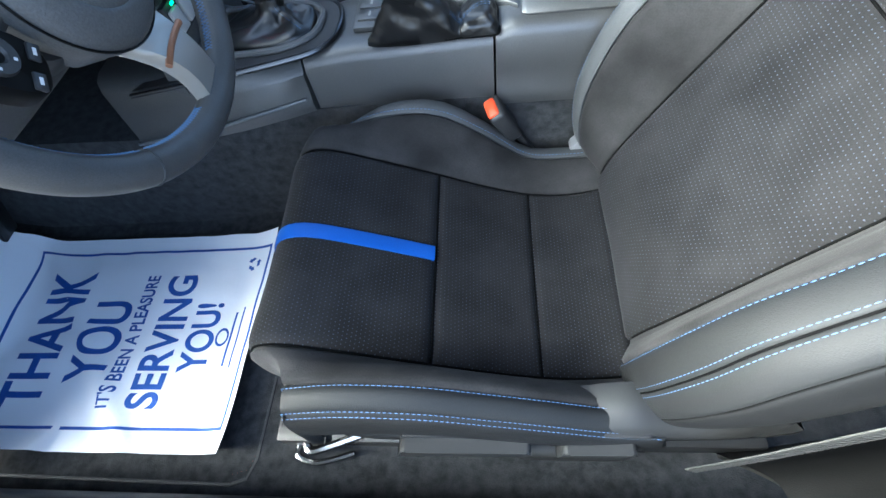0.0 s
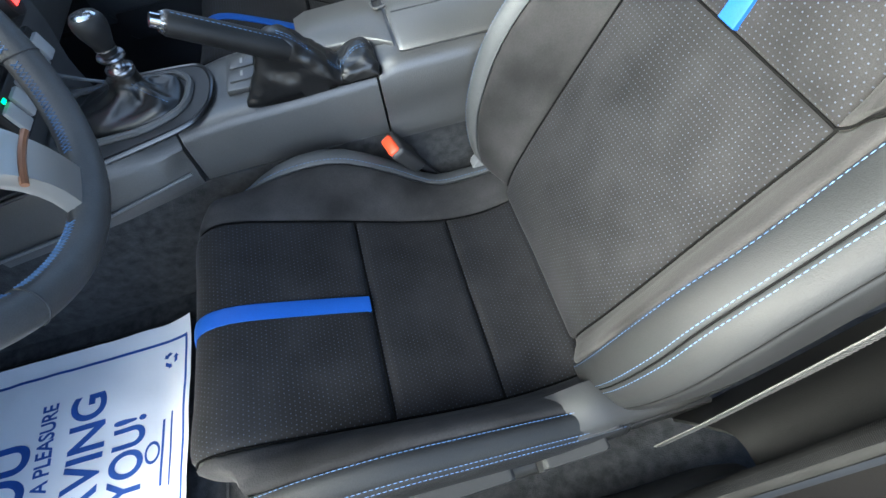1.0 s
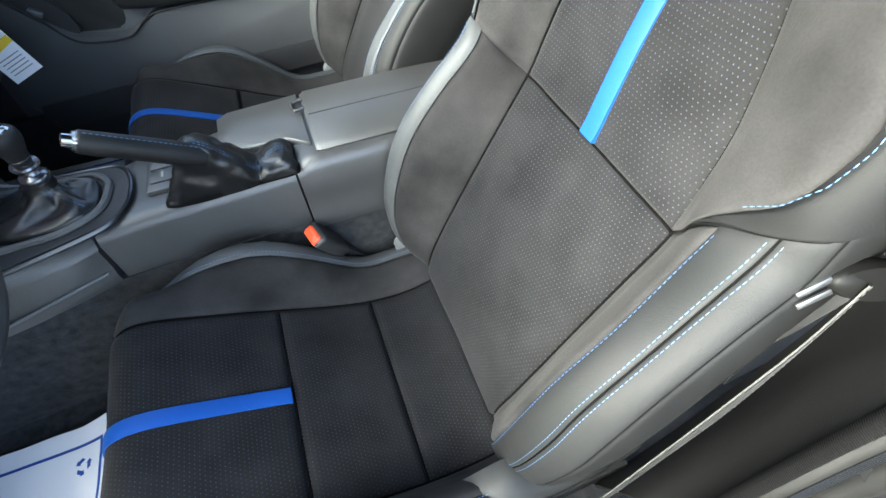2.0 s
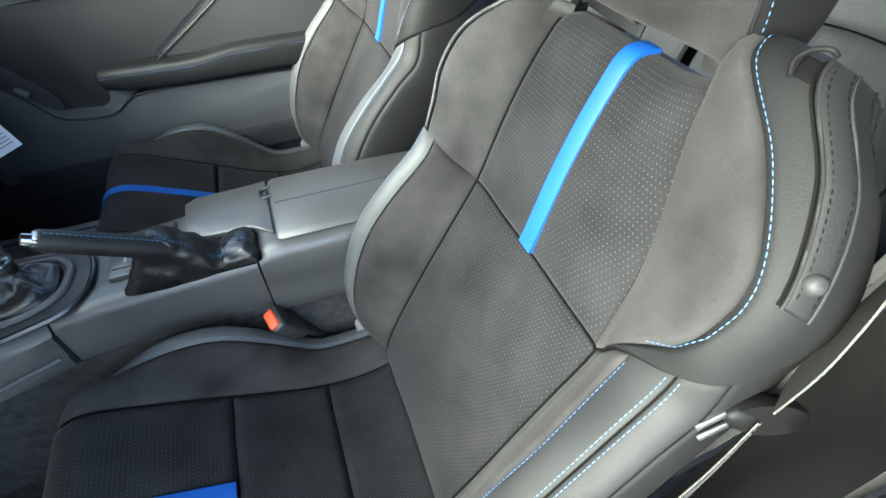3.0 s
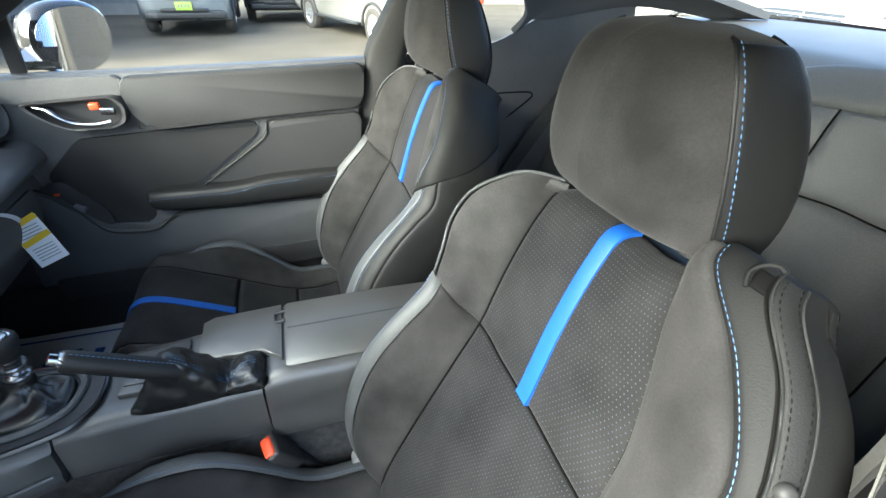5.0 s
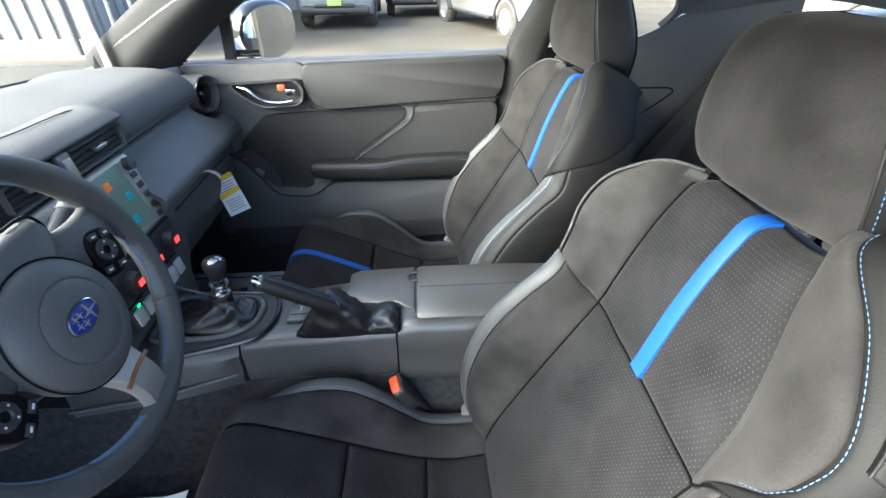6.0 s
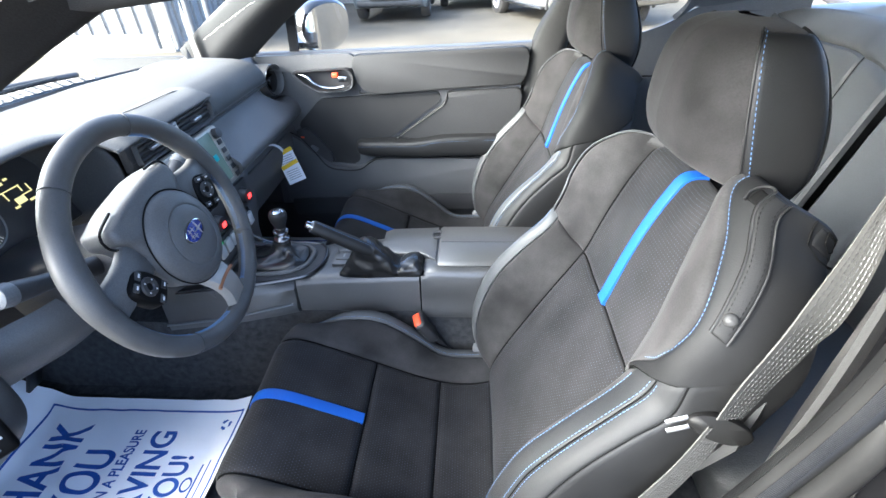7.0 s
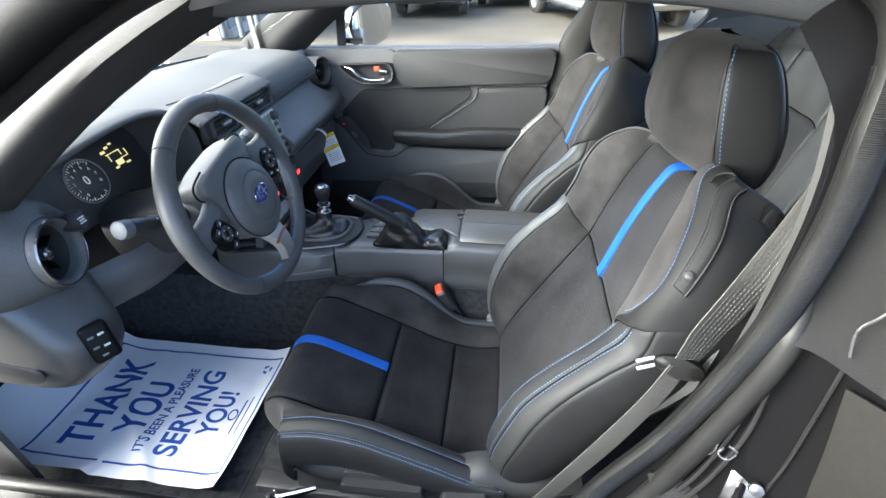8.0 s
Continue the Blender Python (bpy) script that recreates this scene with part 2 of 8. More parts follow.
def add_loft(bm, rows, closed=True, cap=True):
    """A skin through rings of points; closed: each ring is a loop."""
    vs = [[bm.verts.new(p) for p in r] for r in rows]
    n = len(rows[0])
    for a, b in zip(vs, vs[1:]):
        for i in range(n if closed else n - 1):
            j = (i + 1) % n
            bm.faces.new((a[i], a[j], b[j], b[i]))
    if closed and cap:
        bm.faces.new(vs[0])
        bm.faces.new(vs[-1])
    return bm


def loft(rows, closed=True, cap=True):
    return add_loft(bmesh.new(), rows, closed, cap)


def spline(pts, n, closed=False):
    """n points on a smooth curve through pts."""
    p = np.array(pts, float)
    k = len(p)
    out = []
    for i in range(n):
        t = i / n * k if closed else i / (n - 1) * (k - 1)
        a = int(t) if closed else min(int(t), k - 2)
        f = t - a
        q = [p[(a + d) % k] if closed else p[min(max(a + d, 0), k - 1)] for d in (-1, 0, 1, 2)]
        out.append(0.5 * (2 * q[1] + (q[2] - q[0]) * f + (2 * q[0] - 5 * q[1] + 4 * q[2] - q[3]) * f * f + (3 * q[1] - q[0] - 3 * q[2] + q[3]) * f ** 3))
    return [Vector(o) for o in out]


def add_tube(bm, pts, r, sides=8, closed=False, flat=1.0, up=(0, 0, 1)):
    """A tube of radius r (one number, or one a point) along pts; flat squeezes it along up."""
    pts = [Vector(p) for p in pts]
    k = len(pts)
    rows = []
    for i, p in enumerate(pts):
        t = (pts[(i + 1) % k] - pts[i - 1]) if closed else (pts[min(i + 1, k - 1)] - pts[max(i - 1, 0)])
        t.normalize()
        a = t.cross(Vector(up))
        if a.length < 1e-4:
            a = t.cross(Vector((0.3, 1, 0.2)))
        a.normalize()
        b = a.cross(t)
        rr = r[i] if isinstance(r, (list, tuple)) else r
        rows.append([p + a * rr * math.cos(2 * math.pi * j / sides) + b * rr * flat * math.sin(2 * math.pi * j / sides) for j in range(sides)])
    if closed:
        rows.append(rows[0])
    add_loft(bm, rows, True, not closed)
    if closed:
        bmesh.ops.remove_doubles(bm, verts=bm.verts[:], dist=1e-6)
    return bm


def tube(pts, r, sides=8, closed=False, flat=1.0, up=(0, 0, 1)):
    return add_tube(bmesh.new(), pts, r, sides, closed, flat, up)


def add_box(bm, m, size, bevel=0.0, seg=2):
    """A box of the given size about the pose m, its edges rounded."""
    t = bmesh.new()
    bmesh.ops.create_cube(t, size=1)
    bmesh.ops.scale(t, vec=size, verts=t.verts)
    if bevel:
        bmesh.ops.bevel(t, geom=t.edges[:], offset=bevel, segments=seg, profile=0.5, affect="EDGES")
    bmesh.ops.transform(t, matrix=m, verts=t.verts)
    me = bpy.data.meshes.new("tmp")
    t.to_mesh(me)
    t.free()
    bm.from_mesh(me)
    bpy.data.meshes.remove(me)
    return bm


def box(m, size, bevel=0.0, seg=2):
    return add_box(bmesh.new(), m if isinstance(m, Matrix) else Matrix.Translation(m), size, bevel, seg)


def add_lathe(bm, profile, m, n=32, cap=True):
    """A turned shape: profile of (radius, height), about the z axis of m."""
    rows = [[m @ Vector((r * math.cos(2 * math.pi * j / n), r * math.sin(2 * math.pi * j / n), h)) for j in range(n)] for r, h in profile]
    return add_loft(bm, rows, True, cap)


def lathe(profile, m, n=32, cap=True):
    return add_lathe(bmesh.new(), profile, m, n, cap)


def add_prism(bm, outline, a, b):
    """A slab: outline moved by the vectors a and b."""
    lo, hi = [Vector(p) + Vector(a) for p in outline], [Vector(p) + Vector(b) for p in outline]
    return add_loft(bm, [lo, hi])


def prism(outline, a, b, bevel=0.0, seg=2):
    bm = add_prism(bmesh.new(), outline, a, b)
    if bevel:
        bmesh.ops.bevel(bm, geom=bm.edges[:], offset=bevel, segments=seg, profile=0.5, affect="EDGES")
    return bm


class Skin:
    """A smooth surface through a grid of control points, at (u, v) in steps of the grid."""

    def __init__(self, grid):
        self.g = np.array(grid, float)

    def weights(self, t, k):
        a = min(max(int(math.floor(t)), 0), k - 2)
        f = t - a
        w = (-0.5 * f + f * f - 0.5 * f ** 3, 1 - 2.5 * f * f + 1.5 * f ** 3, 0.5 * f + 2 * f * f - 1.5 * f ** 3, -0.5 * f * f + 0.5 * f ** 3)
        return [(min(max(a + d - 1, 0), k - 1), w[d]) for d in range(4)]

    def at(self, u, v):
        p = np.zeros(3)
        for i, wi in self.weights(u, self.g.shape[0]):
            for j, wj in self.weights(v, self.g.shape[1]):
                p += wi * wj * self.g[i, j]
        return Vector(p)

    def normal(self, u, v, flip=1):
        e = 0.02
        n = (self.at(u + e, v) - self.at(u - e, v)).cross(self.at(u, v + e) - self.at(u, v - e))
        return n.normalized() * flip if n.length > 1e-9 else Vector((0, 0, 1))

    def panel(self, where, nu, nv, sink=0.0075, edge=0.010, puff=0.0, flip=1, thick=0.012, raise_=0.0):
        """A padded panel: where(a, b) gives (u, v) for a, b in 0..1; its rim dips into the seam."""
        A, B = [0.5 - 0.5 * math.cos(math.pi * (i / nu)) for i in range(nu + 1)], [0.5 - 0.5 * math.cos(math.pi * (i / nv)) for i in range(nv + 1)]
        A, B = [0.6 * a + 0.4 * i / nu for i, a in enumerate(A)], [0.6 * b + 0.4 * i / nv for i, b in enumerate(B)]
        P = [[self.at(*where(a, b)) for b in B] for a in A]
        N = [[self.normal(*where(a, b), flip) for b in B] for a in A]
        lu = [0.0]
        for i in range(nu):
            lu.append(lu[-1] + (P[i + 1][nv // 2] - P[i][nv // 2]).length)
        lv = [0.0]
        for j in range(nv):
            lv.append(lv[-1] + (P[nu // 2][j + 1] - P[nu // 2][j]).length)
        bm = bmesh.new()
        uvl = bm.loops.layers.uv.new("UVMap")
        top, low = [], []
        for i in range(nu + 1):
            row, rowl = [], []
            for j in range(nv + 1):
                d = min(lu[i], lu[-1] - lu[i], lv[j], lv[-1] - lv[j])
                s = math.exp(-(d / edge * 2.2) ** 2) if edge else 0
                f = 16 * A[i] * (1 - A[i]) * B[j] * (1 - B[j])
                row.append(bm.verts.new(P[i][j] + N[i][j] * (raise_ - sink * s + puff * f)))
                if i in (0, nu) or j in (0, nv):
                    rowl.append(bm.verts.new(P[i][j] - N[i][j] * (sink + thick)))
                else:
                    rowl.append(None)
            top.append(row)
            low.append(rowl)
        for i in range(nu):
            for j in range(nv):
                f = bm.faces.new((top[i][j], top[i + 1][j], top[i + 1][j + 1], top[i][j + 1]))
                for lp, (a, b) in zip(f.loops, ((i, j), (i + 1, j), (i + 1, j + 1), (i, j + 1))):
                    lp[uvl].uv = (lu[a], lv[b])
        rim = [(i, 0) for i in range(nu)] + [(nu, j) for j in range(nv)] + [(i, nv) for i in range(nu, 0, -1)] + [(0, j) for j in range(nv, 0, -1)]
        for (a, b), (c, d) in zip(rim, rim[1:] + rim[:1]):
            bm.faces.new((top[a][b], low[a][b], low[c][d], top[c][d]))
        return bm

    def line(self, where, n, lift=0.0, flip=1):
        """n points along where(a), lifted off the surface."""
        return [self.at(*where(i / (n - 1))) + self.normal(*where(i / (n - 1)), flip) * lift for i in range(n)]


def stitches(pts, length=0.0046, gap=0.0018, r=0.00042):
    """A row of thread stitches along a line of points."""
    bm = bmesh.new()
    acc, d = [0.0], [p.copy() for p in pts]
    for a, b in zip(d, d[1:]):
        acc.append(acc[-1] + (b - a).length)
    total = acc[-1]

    def at(s):
        k = 0
        while k < len(acc) - 2 and acc[k + 1] < s:
            k += 1
        f = (s - acc[k]) / max(1e-9, acc[k + 1] - acc[k])
        return d[k].lerp(d[k + 1], f)
    s = 0.0
    while s + length < total:
        a, b = at(s), at(s + length)
        t = (b - a).normalized()
        x = t.cross(Vector((0.31, 0.52, 0.79))).normalized()
        y = t.cross(x)
        ring = [(x * math.cos(k * math.pi / 2) + y * math.sin(k * math.pi / 2)) * r for k in range(4)]
        m = (a + b) / 2
        va, vm, vb = [bm.verts.new(a + o * 0.5) for o in ring], [bm.verts.new(m + o * 1.25) for o in ring], [bm.verts.new(b + o * 0.5) for o in ring]
        for p, q in ((va, vm), (vm, vb)):
            for k in range(4):
                bm.faces.new((p[k], p[(k + 1) % 4], q[(k + 1) % 4], q[k]))
        s += length + gap
    return bm

# ---- the car: shell ----
CY = 0.355  # the car's middle


def mir(p):
    return (p[0], 2 * CY - p[1], p[2])


def face(eye, target):
    """A pose at eye whose z axis points to target."""
    return look(eye, [2 * a - b for a, b in zip(eye, target)])


def strip(rows, thick, bevel=0.0):
    """A sheet through rows of points with a thickness along -normal (rough)."""
    bm = loft(rows, closed=False)
    bmesh.ops.recalc_face_normals(bm, faces=bm.faces[:])
    bmesh.ops.solidify(bm, geom=bm.faces[:], thickness=thick)
    return bm


def dense(rows, n, m):
    """Smooth a coarse grid of points to n by m."""
    a = [spline(r, m) for r in rows]
    return [list(r) for r in zip(*[spline([row[j] for row in a], n) for j in range(m)])]


# floor pan and toe board
fl = structure("floor", strip([[(x, y, z) for y in (-0.40, 0.0, 0.35, 0.7, 1.02)] for x, z in ((-1.75, 0.42), (-1.5, 0.27), (-1.33, 0.12), (-1.2, 0.09), (-0.4, 0.09), (0.3, 0.07), (0.5, 0.08), (0.75, 0.25), (1.1, 0.3))], 0.02), CARPET, "black carpet on the floor of the car", "car floor")
structure("firewall", box(pose(-1.36, CY, 0.42, 0, -8, 0), (0.02, 1.5, 0.66)), PLASTIC_DARK, "dark bulkhead in front of the footwells", "car body")
structure("kick_panel", box((-1.05, 1.01, 0.45), (0.62, 0.02, 0.78)), PLASTIC_DARK, "dark panel beside the far footwell", "car body")
structure("kick_panel_near", box((-1.20, -0.345, 0.40), (0.36, 0.012, 0.5)), PLASTIC_DARK, "dark panel beside the near footwell", "car body")
structure("sill_far", box((-0.48, 1.0, 0.16), (1.5, 0.05, 0.22), 0.015), PLASTIC_DARK, "dark plastic sill below the far door", "sill trim")
# floor mat with sewn rim
m = thing("floor_mat", "black carpet floor mat with sewn edge", "floor mat")
ol = [(-1.20, -0.325), (-1.19, -0.348), (-0.602, -0.355), (-0.574, -0.346), (-0.563, -0.316), (-0.555, 0.11), (-0.58, 0.135), (-1.19, 0.14)]
part("carpet", prism([(x, y, 0.096) for x, y in ol], (0, 0, 0), (0, 0, 0.012), 0.003), CARPET, m)
part("binding", tube([Vector((x, y, 0.108)) for x, y in ol], 0.004, 6, True), PLASTIC_DARK, m)
part("stitching", stitches([Vector((x * 0.985 - 0.01, y * 0.96, 0.1095)) for x, y in ol[2:6]], 0.005, 0.003, 0.0006), RED_THREAD, m)

# driver's sill
SILLX = (-1.15, -0.8, -0.4, -0.1, 0.06, 0.16)
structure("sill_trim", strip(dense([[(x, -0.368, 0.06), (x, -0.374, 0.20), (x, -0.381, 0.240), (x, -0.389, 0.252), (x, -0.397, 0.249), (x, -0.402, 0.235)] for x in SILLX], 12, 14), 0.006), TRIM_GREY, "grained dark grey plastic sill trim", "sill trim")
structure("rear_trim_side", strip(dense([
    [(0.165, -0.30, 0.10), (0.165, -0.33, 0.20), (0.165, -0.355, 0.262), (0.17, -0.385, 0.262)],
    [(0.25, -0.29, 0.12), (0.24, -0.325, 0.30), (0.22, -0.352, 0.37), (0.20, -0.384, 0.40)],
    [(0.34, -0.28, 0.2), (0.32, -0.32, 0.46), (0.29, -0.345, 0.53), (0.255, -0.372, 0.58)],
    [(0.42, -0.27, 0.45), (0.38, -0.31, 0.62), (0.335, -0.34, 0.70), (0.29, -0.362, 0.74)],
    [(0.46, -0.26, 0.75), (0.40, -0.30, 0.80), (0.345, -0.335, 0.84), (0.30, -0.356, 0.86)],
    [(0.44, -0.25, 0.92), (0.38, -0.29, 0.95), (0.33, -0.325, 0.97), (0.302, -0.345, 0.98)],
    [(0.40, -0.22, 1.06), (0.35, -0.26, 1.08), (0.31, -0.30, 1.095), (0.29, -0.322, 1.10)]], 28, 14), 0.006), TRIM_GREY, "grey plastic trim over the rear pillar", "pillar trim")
SEAL = [(-1.15, -0.405, 0.262), (-0.6, -0.405, 0.258), (-0.1, -0.404, 0.258), (0.06, -0.402, 0.275), (0.13, -0.396, 0.37), (0.185, -0.388, 0.49), (0.247, -0.383, 0.62), (0.288, -0.386, 0.78), (0.302, -0.388, 0.90), (0.299, -0.384, 1.03), (0.272, -0.365, 1.15), (0.1, -0.35, 1.195), (-0.15, -0.345, 1.195), (-0.36, -0.34, 1.145), (-0.62, -0.345, 1.01), (-0.88, -0.35, 0.86)]
sl = tagged(link_mesh("door_seal", tube(spline(SEAL, 140), 0.0145, 14), RUBBER, 60), "ribbed black rubber seal round the door opening", "door seal", kind="structure")
bm = bmesh.new()
pts = spline(SEAL, 1100)
for k in range(216, 700):
    d = (pts[k + 1] - pts[k]).normalized()
    a = d.cross(Vector((0, 1, 0))).normalized()
    b = a.cross(d)
    ring = [pts[k] + (a * math.cos(t) + b * math.sin(t)) * 0.0151 for t in np.linspace(0, 2 * math.pi, 11)[:-1]]
    add_tube(bm, ring, 0.0009, 4, False, up=tuple(d))
tagged(part("ribs", bm, RUBBER, sl), kind="stuff")
part("lip", tube(spline([(0.211, -0.412, 0.44), (0.246, -0.407, 0.53), (0.272, -0.405, 0.62), (0.291, -0.404, 0.70), (0.309, -0.402, 0.79), (0.317, -0.392, 0.85), (0.320, -0.378, 0.90)], 40), [0.004] + [0.014] * 30 + [0.012, 0.011, 0.010, 0.009, 0.008, 0.007, 0.006, 0.005, 0.004], 12), RUBBER, sl, "smooth outer lip", 80)
# painted jamb behind the seal, lock striker, sticker
JAMB = dense([
    [(-1.15, -0.41, 0.25), (-1.15, -0.44, 0.235), (-1.15, -0.50, 0.225), (-1.15, -0.535, 0.17), (-1.15, -0.53, -0.05)],
    [(-0.3, -0.41, 0.25), (-0.3, -0.44, 0.235), (-0.3, -0.50, 0.225), (-0.3, -0.535, 0.17), (-0.3, -0.53, -0.05)],
    [(0.05, -0.41, 0.262), (0.08, -0.44, 0.25), (0.12, -0.50, 0.235), (0.16, -0.54, 0.2), (0.3, -0.54, -0.05)],
    [(0.16, -0.40, 0.40), (0.21, -0.43, 0.39), (0.28, -0.48, 0.38), (0.335, -0.535, 0.37), (0.50, -0.56, 0.33)],
    [(0.225, -0.39, 0.56), (0.28, -0.42, 0.55), (0.345, -0.47, 0.54), (0.40, -0.53, 0.53), (0.58, -0.56, 0.52)],
    [(0.27, -0.383, 0.72), (0.32, -0.41, 0.71), (0.375, -0.455, 0.70), (0.42, -0.51, 0.70), (0.60, -0.55, 0.70)],
    [(0.293, -0.372, 0.86), (0.335, -0.395, 0.85), (0.38, -0.43, 0.85), (0.42, -0.47, 0.85), (0.60, -0.50, 0.86)],
    [(0.292, -0.355, 1.03), (0.33, -0.365, 1.03), (0.37, -0.38, 1.03), (0.41, -0.40, 1.03), (0.58, -0.40, 1.03)],
    [(0.24, -0.325, 1.12), (0.25, -0.33, 1.135), (0.27, -0.335, 1.15), (0.30, -0.33, 1.16), (0.5, -0.30, 1.17)]], 40, 18)
structure("door_jamb", strip(JAMB, 0.004), JAMB_PAINT, "glossy black painted door jamb and sill", "car body")
structure("rear_wing", strip(dense([
    [(0.378, -0.545, 0.46), (0.43, -0.575, 0.46), (0.50, -0.585, 0.46), (0.62, -0.59, 0.46)],
    [(0.371, -0.507, 0.56), (0.42, -0.556, 0.56), (0.50, -0.572, 0.56), (0.62, -0.58, 0.56)],
    [(0.367, -0.473, 0.64), (0.42, -0.537, 0.64), (0.50, -0.558, 0.64), (0.62, -0.57, 0.64)],
    [(0.364, -0.455, 0.72), (0.42, -0.517, 0.72), (0.50, -0.54, 0.72), (0.62, -0.555, 0.72)],
    [(0.360, -0.436, 0.80), (0.42, -0.497, 0.80), (0.50, -0.52, 0.80), (0.62, -0.535, 0.81)]], 20, 14), 0.003), WING_TINT, "dark body side, warm tint standing in for the reflected dusty ground", "car body")
structure("body_seam", tube(spline([(0.340, -0.449, 0.58), (0.347, -0.446, 0.66), (0.352, -0.436, 0.74), (0.356, -0.424, 0.83)], 20), 0.0022, 6), RUBBER, "thin black sealing strip on the jamb", "seal")
for dx, dy in ((0.0, -0.002), (-0.011, 0.005)):
    structure("jamb_ridge", tube(spline([(0.266 + dx, -0.423 + dy, 0.51), (0.294 + dx, -0.421 + dy, 0.588), (0.312 + dx, -0.414 + dy, 0.675), (0.316 + dx, -0.405 + dy, 0.736), (0.315 + dx, -0.393 + dy, 0.805)], 24), 0.0042, 8), BLACK_PAINT, "pressed glossy ridge in the black jamb", "car body", 80)
jc = thing("jamb_cover", "grey plastic cover on the door jamb", "trim cover")
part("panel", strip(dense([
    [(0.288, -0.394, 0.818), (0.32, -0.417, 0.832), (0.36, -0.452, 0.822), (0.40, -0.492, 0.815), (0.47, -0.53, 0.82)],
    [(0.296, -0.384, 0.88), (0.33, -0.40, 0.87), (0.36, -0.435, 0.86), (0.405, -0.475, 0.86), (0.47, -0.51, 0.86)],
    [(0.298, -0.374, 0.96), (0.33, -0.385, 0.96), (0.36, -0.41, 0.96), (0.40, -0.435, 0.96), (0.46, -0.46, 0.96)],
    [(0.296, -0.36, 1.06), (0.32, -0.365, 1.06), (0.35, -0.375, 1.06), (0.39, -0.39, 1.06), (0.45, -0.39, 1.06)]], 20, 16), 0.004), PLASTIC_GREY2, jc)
part("groove", tube(spline([(0.372, -0.43, 0.955), (0.352, -0.432, 0.90), (0.340, -0.430, 0.875), (0.343, -0.436, 0.845)], 16), 0.0014, 5), PLASTIC_DARK, jc)
st = thing("door_striker", "chromed door striker on the black jamb", "door striker")
part("plate", box(face((0.331, -0.443, 0.600), (0.1, -0.85, 0.85)), (0.050, 0.062, 0.006), 0.003), STRIKER_STEEL, st)
part("loop", tube(spline([(0.318, -0.445, 0.618), (0.292, -0.478, 0.628), (0.285, -0.482, 0.600), (0.306, -0.452, 0.582)], 16), 0.005, 8), STRIKER_STEEL, st)
for dz in (0.022, -0.02):
    part("bolt", lathe([(0.0, 0.006), (0.008, 0.005), (0.009, 0.0)], look((0.332, -0.449, 0.60 + dz), (0.55, -0.05, 0.36)), 12), STRIKER_STEEL, st)
lt = thing("loom_clip", "bright metal wiring clip inside the jamb", "metal clip")
part("bracket", prism([(0.262, -0.402, 0.628), (0.282, -0.407, 0.632), (0.292, -0.405, 0.668), (0.276, -0.398, 0.668)], (0, 0, 0), (0.003, -0.006, 0.002), 0.001), PLASTIC_DARK, lt)
part("wire", tube(spline([(0.276, -0.408, 0.655), (0.288, -0.414, 0.652), (0.284, -0.416, 0.635), (0.270, -0.412, 0.640)], 14, True), 0.0014, 6, True), CHROME_DARK, lt)
part("hook", tube(spline([(0.300, -0.418, 0.658), (0.310, -0.422, 0.652), (0.303, -0.422, 0.636), (0.292, -0.418, 0.640), (0.297, -0.416, 0.65)], 14), 0.0016, 6), CHROME_DARK, lt)
lb = thing("sticker", "black data sticker with pale print on the jamb", "sticker")
SM = face((0.262, -0.416, 0.548), (0.05, -0.85, 0.85)) @ Matrix.Rotation(radians(35), 4, "Z")
part("film", box(SM, (0.056, 0.042, 0.0006)), STICKER, lb)
bm = bmesh.new()
for k, (w, h, x, y) in enumerate(((0.012, 0.010, -0.012, 0.010), (0.014, 0.008, 0.010, 0.010), (0.032, 0.002, 0, -0.002), (0.028, 0.002, -0.002, -0.007), (0.034, 0.002, 0, -0.012))):
    add_box(bm, SM @ Matrix.Translation((x, y, 0.0007)), (w, h, 0.0004))
part("print", bm, LEATHER_GREY, lb)

# roof, rails and pillars
structure("ceiling", strip(dense([[(x, -0.27, z - 0.02), (x, -0.15, z + 0.012), (x, CY, z + 0.03), (x, 0.86, z + 0.012), (x, 0.98, z - 0.02)] for x, z in ((-0.36, 1.155), (-0.2, 1.18), (0.1, 1.19), (0.4, 1.18), (0.62, 1.135))], 10, 16), 0.015), HEADLINER, "grey fabric headliner", "ceiling")
structure("roof", strip(dense([[(x, -0.34, z - 0.03), (x, -0.2, z + 0.03), (x, CY, z + 0.06), (x, 0.91, z + 0.03), (x, 1.05, z - 0.03)] for x, z in ((-0.42, 1.185), (-0.2, 1.215), (0.1, 1.225), (0.4, 1.215), (0.75, 1.16))], 10, 16), 0.006), BLACK_PAINT, "glossy black car roof", "car roof")


def a_pillar(side):
    rows = []
    for f in np.linspace(0, 1, 9):
        gx, gy, gz = np.array((-0.945, 0.905, 0.842)) * (1 - f) + np.array((-0.36, 0.80, 1.155)) * f + np.array((0, 0, 0.035)) * math.sin(math.pi * f) * 0.8
        dx, dy, dz = np.array((-0.765, 0.965, 0.842)) * (1 - f) + np.array((-0.29, 0.915, 1.135)) * f + np.array((0, 0, 0.03)) * math.sin(math.pi * f) * 0.8
        ring = [(gx, gy, gz), (gx * 0.6 + dx * 0.4 + 0.01, gy * 0.6 + dy * 0.4 - 0.03, gz * 0.6 + dz * 0.4 - 0.004), (dx, dy - 0.012, dz), (dx + 0.006, dy + 0.02, dz + 0.006), (dx - 0.02, dy + 0.055, dz + 0.03), (gx - 0.02, gy + 0.02, gz + 0.045)]
        rows.append([p if side > 0 else mir(p) for p in ring])
    bm = loft([spline(r, 24, True) for r in rows])
    structure("pillar_trim", bm, PILLAR, "grained grey plastic windscreen pillar", "car pillar", 60)


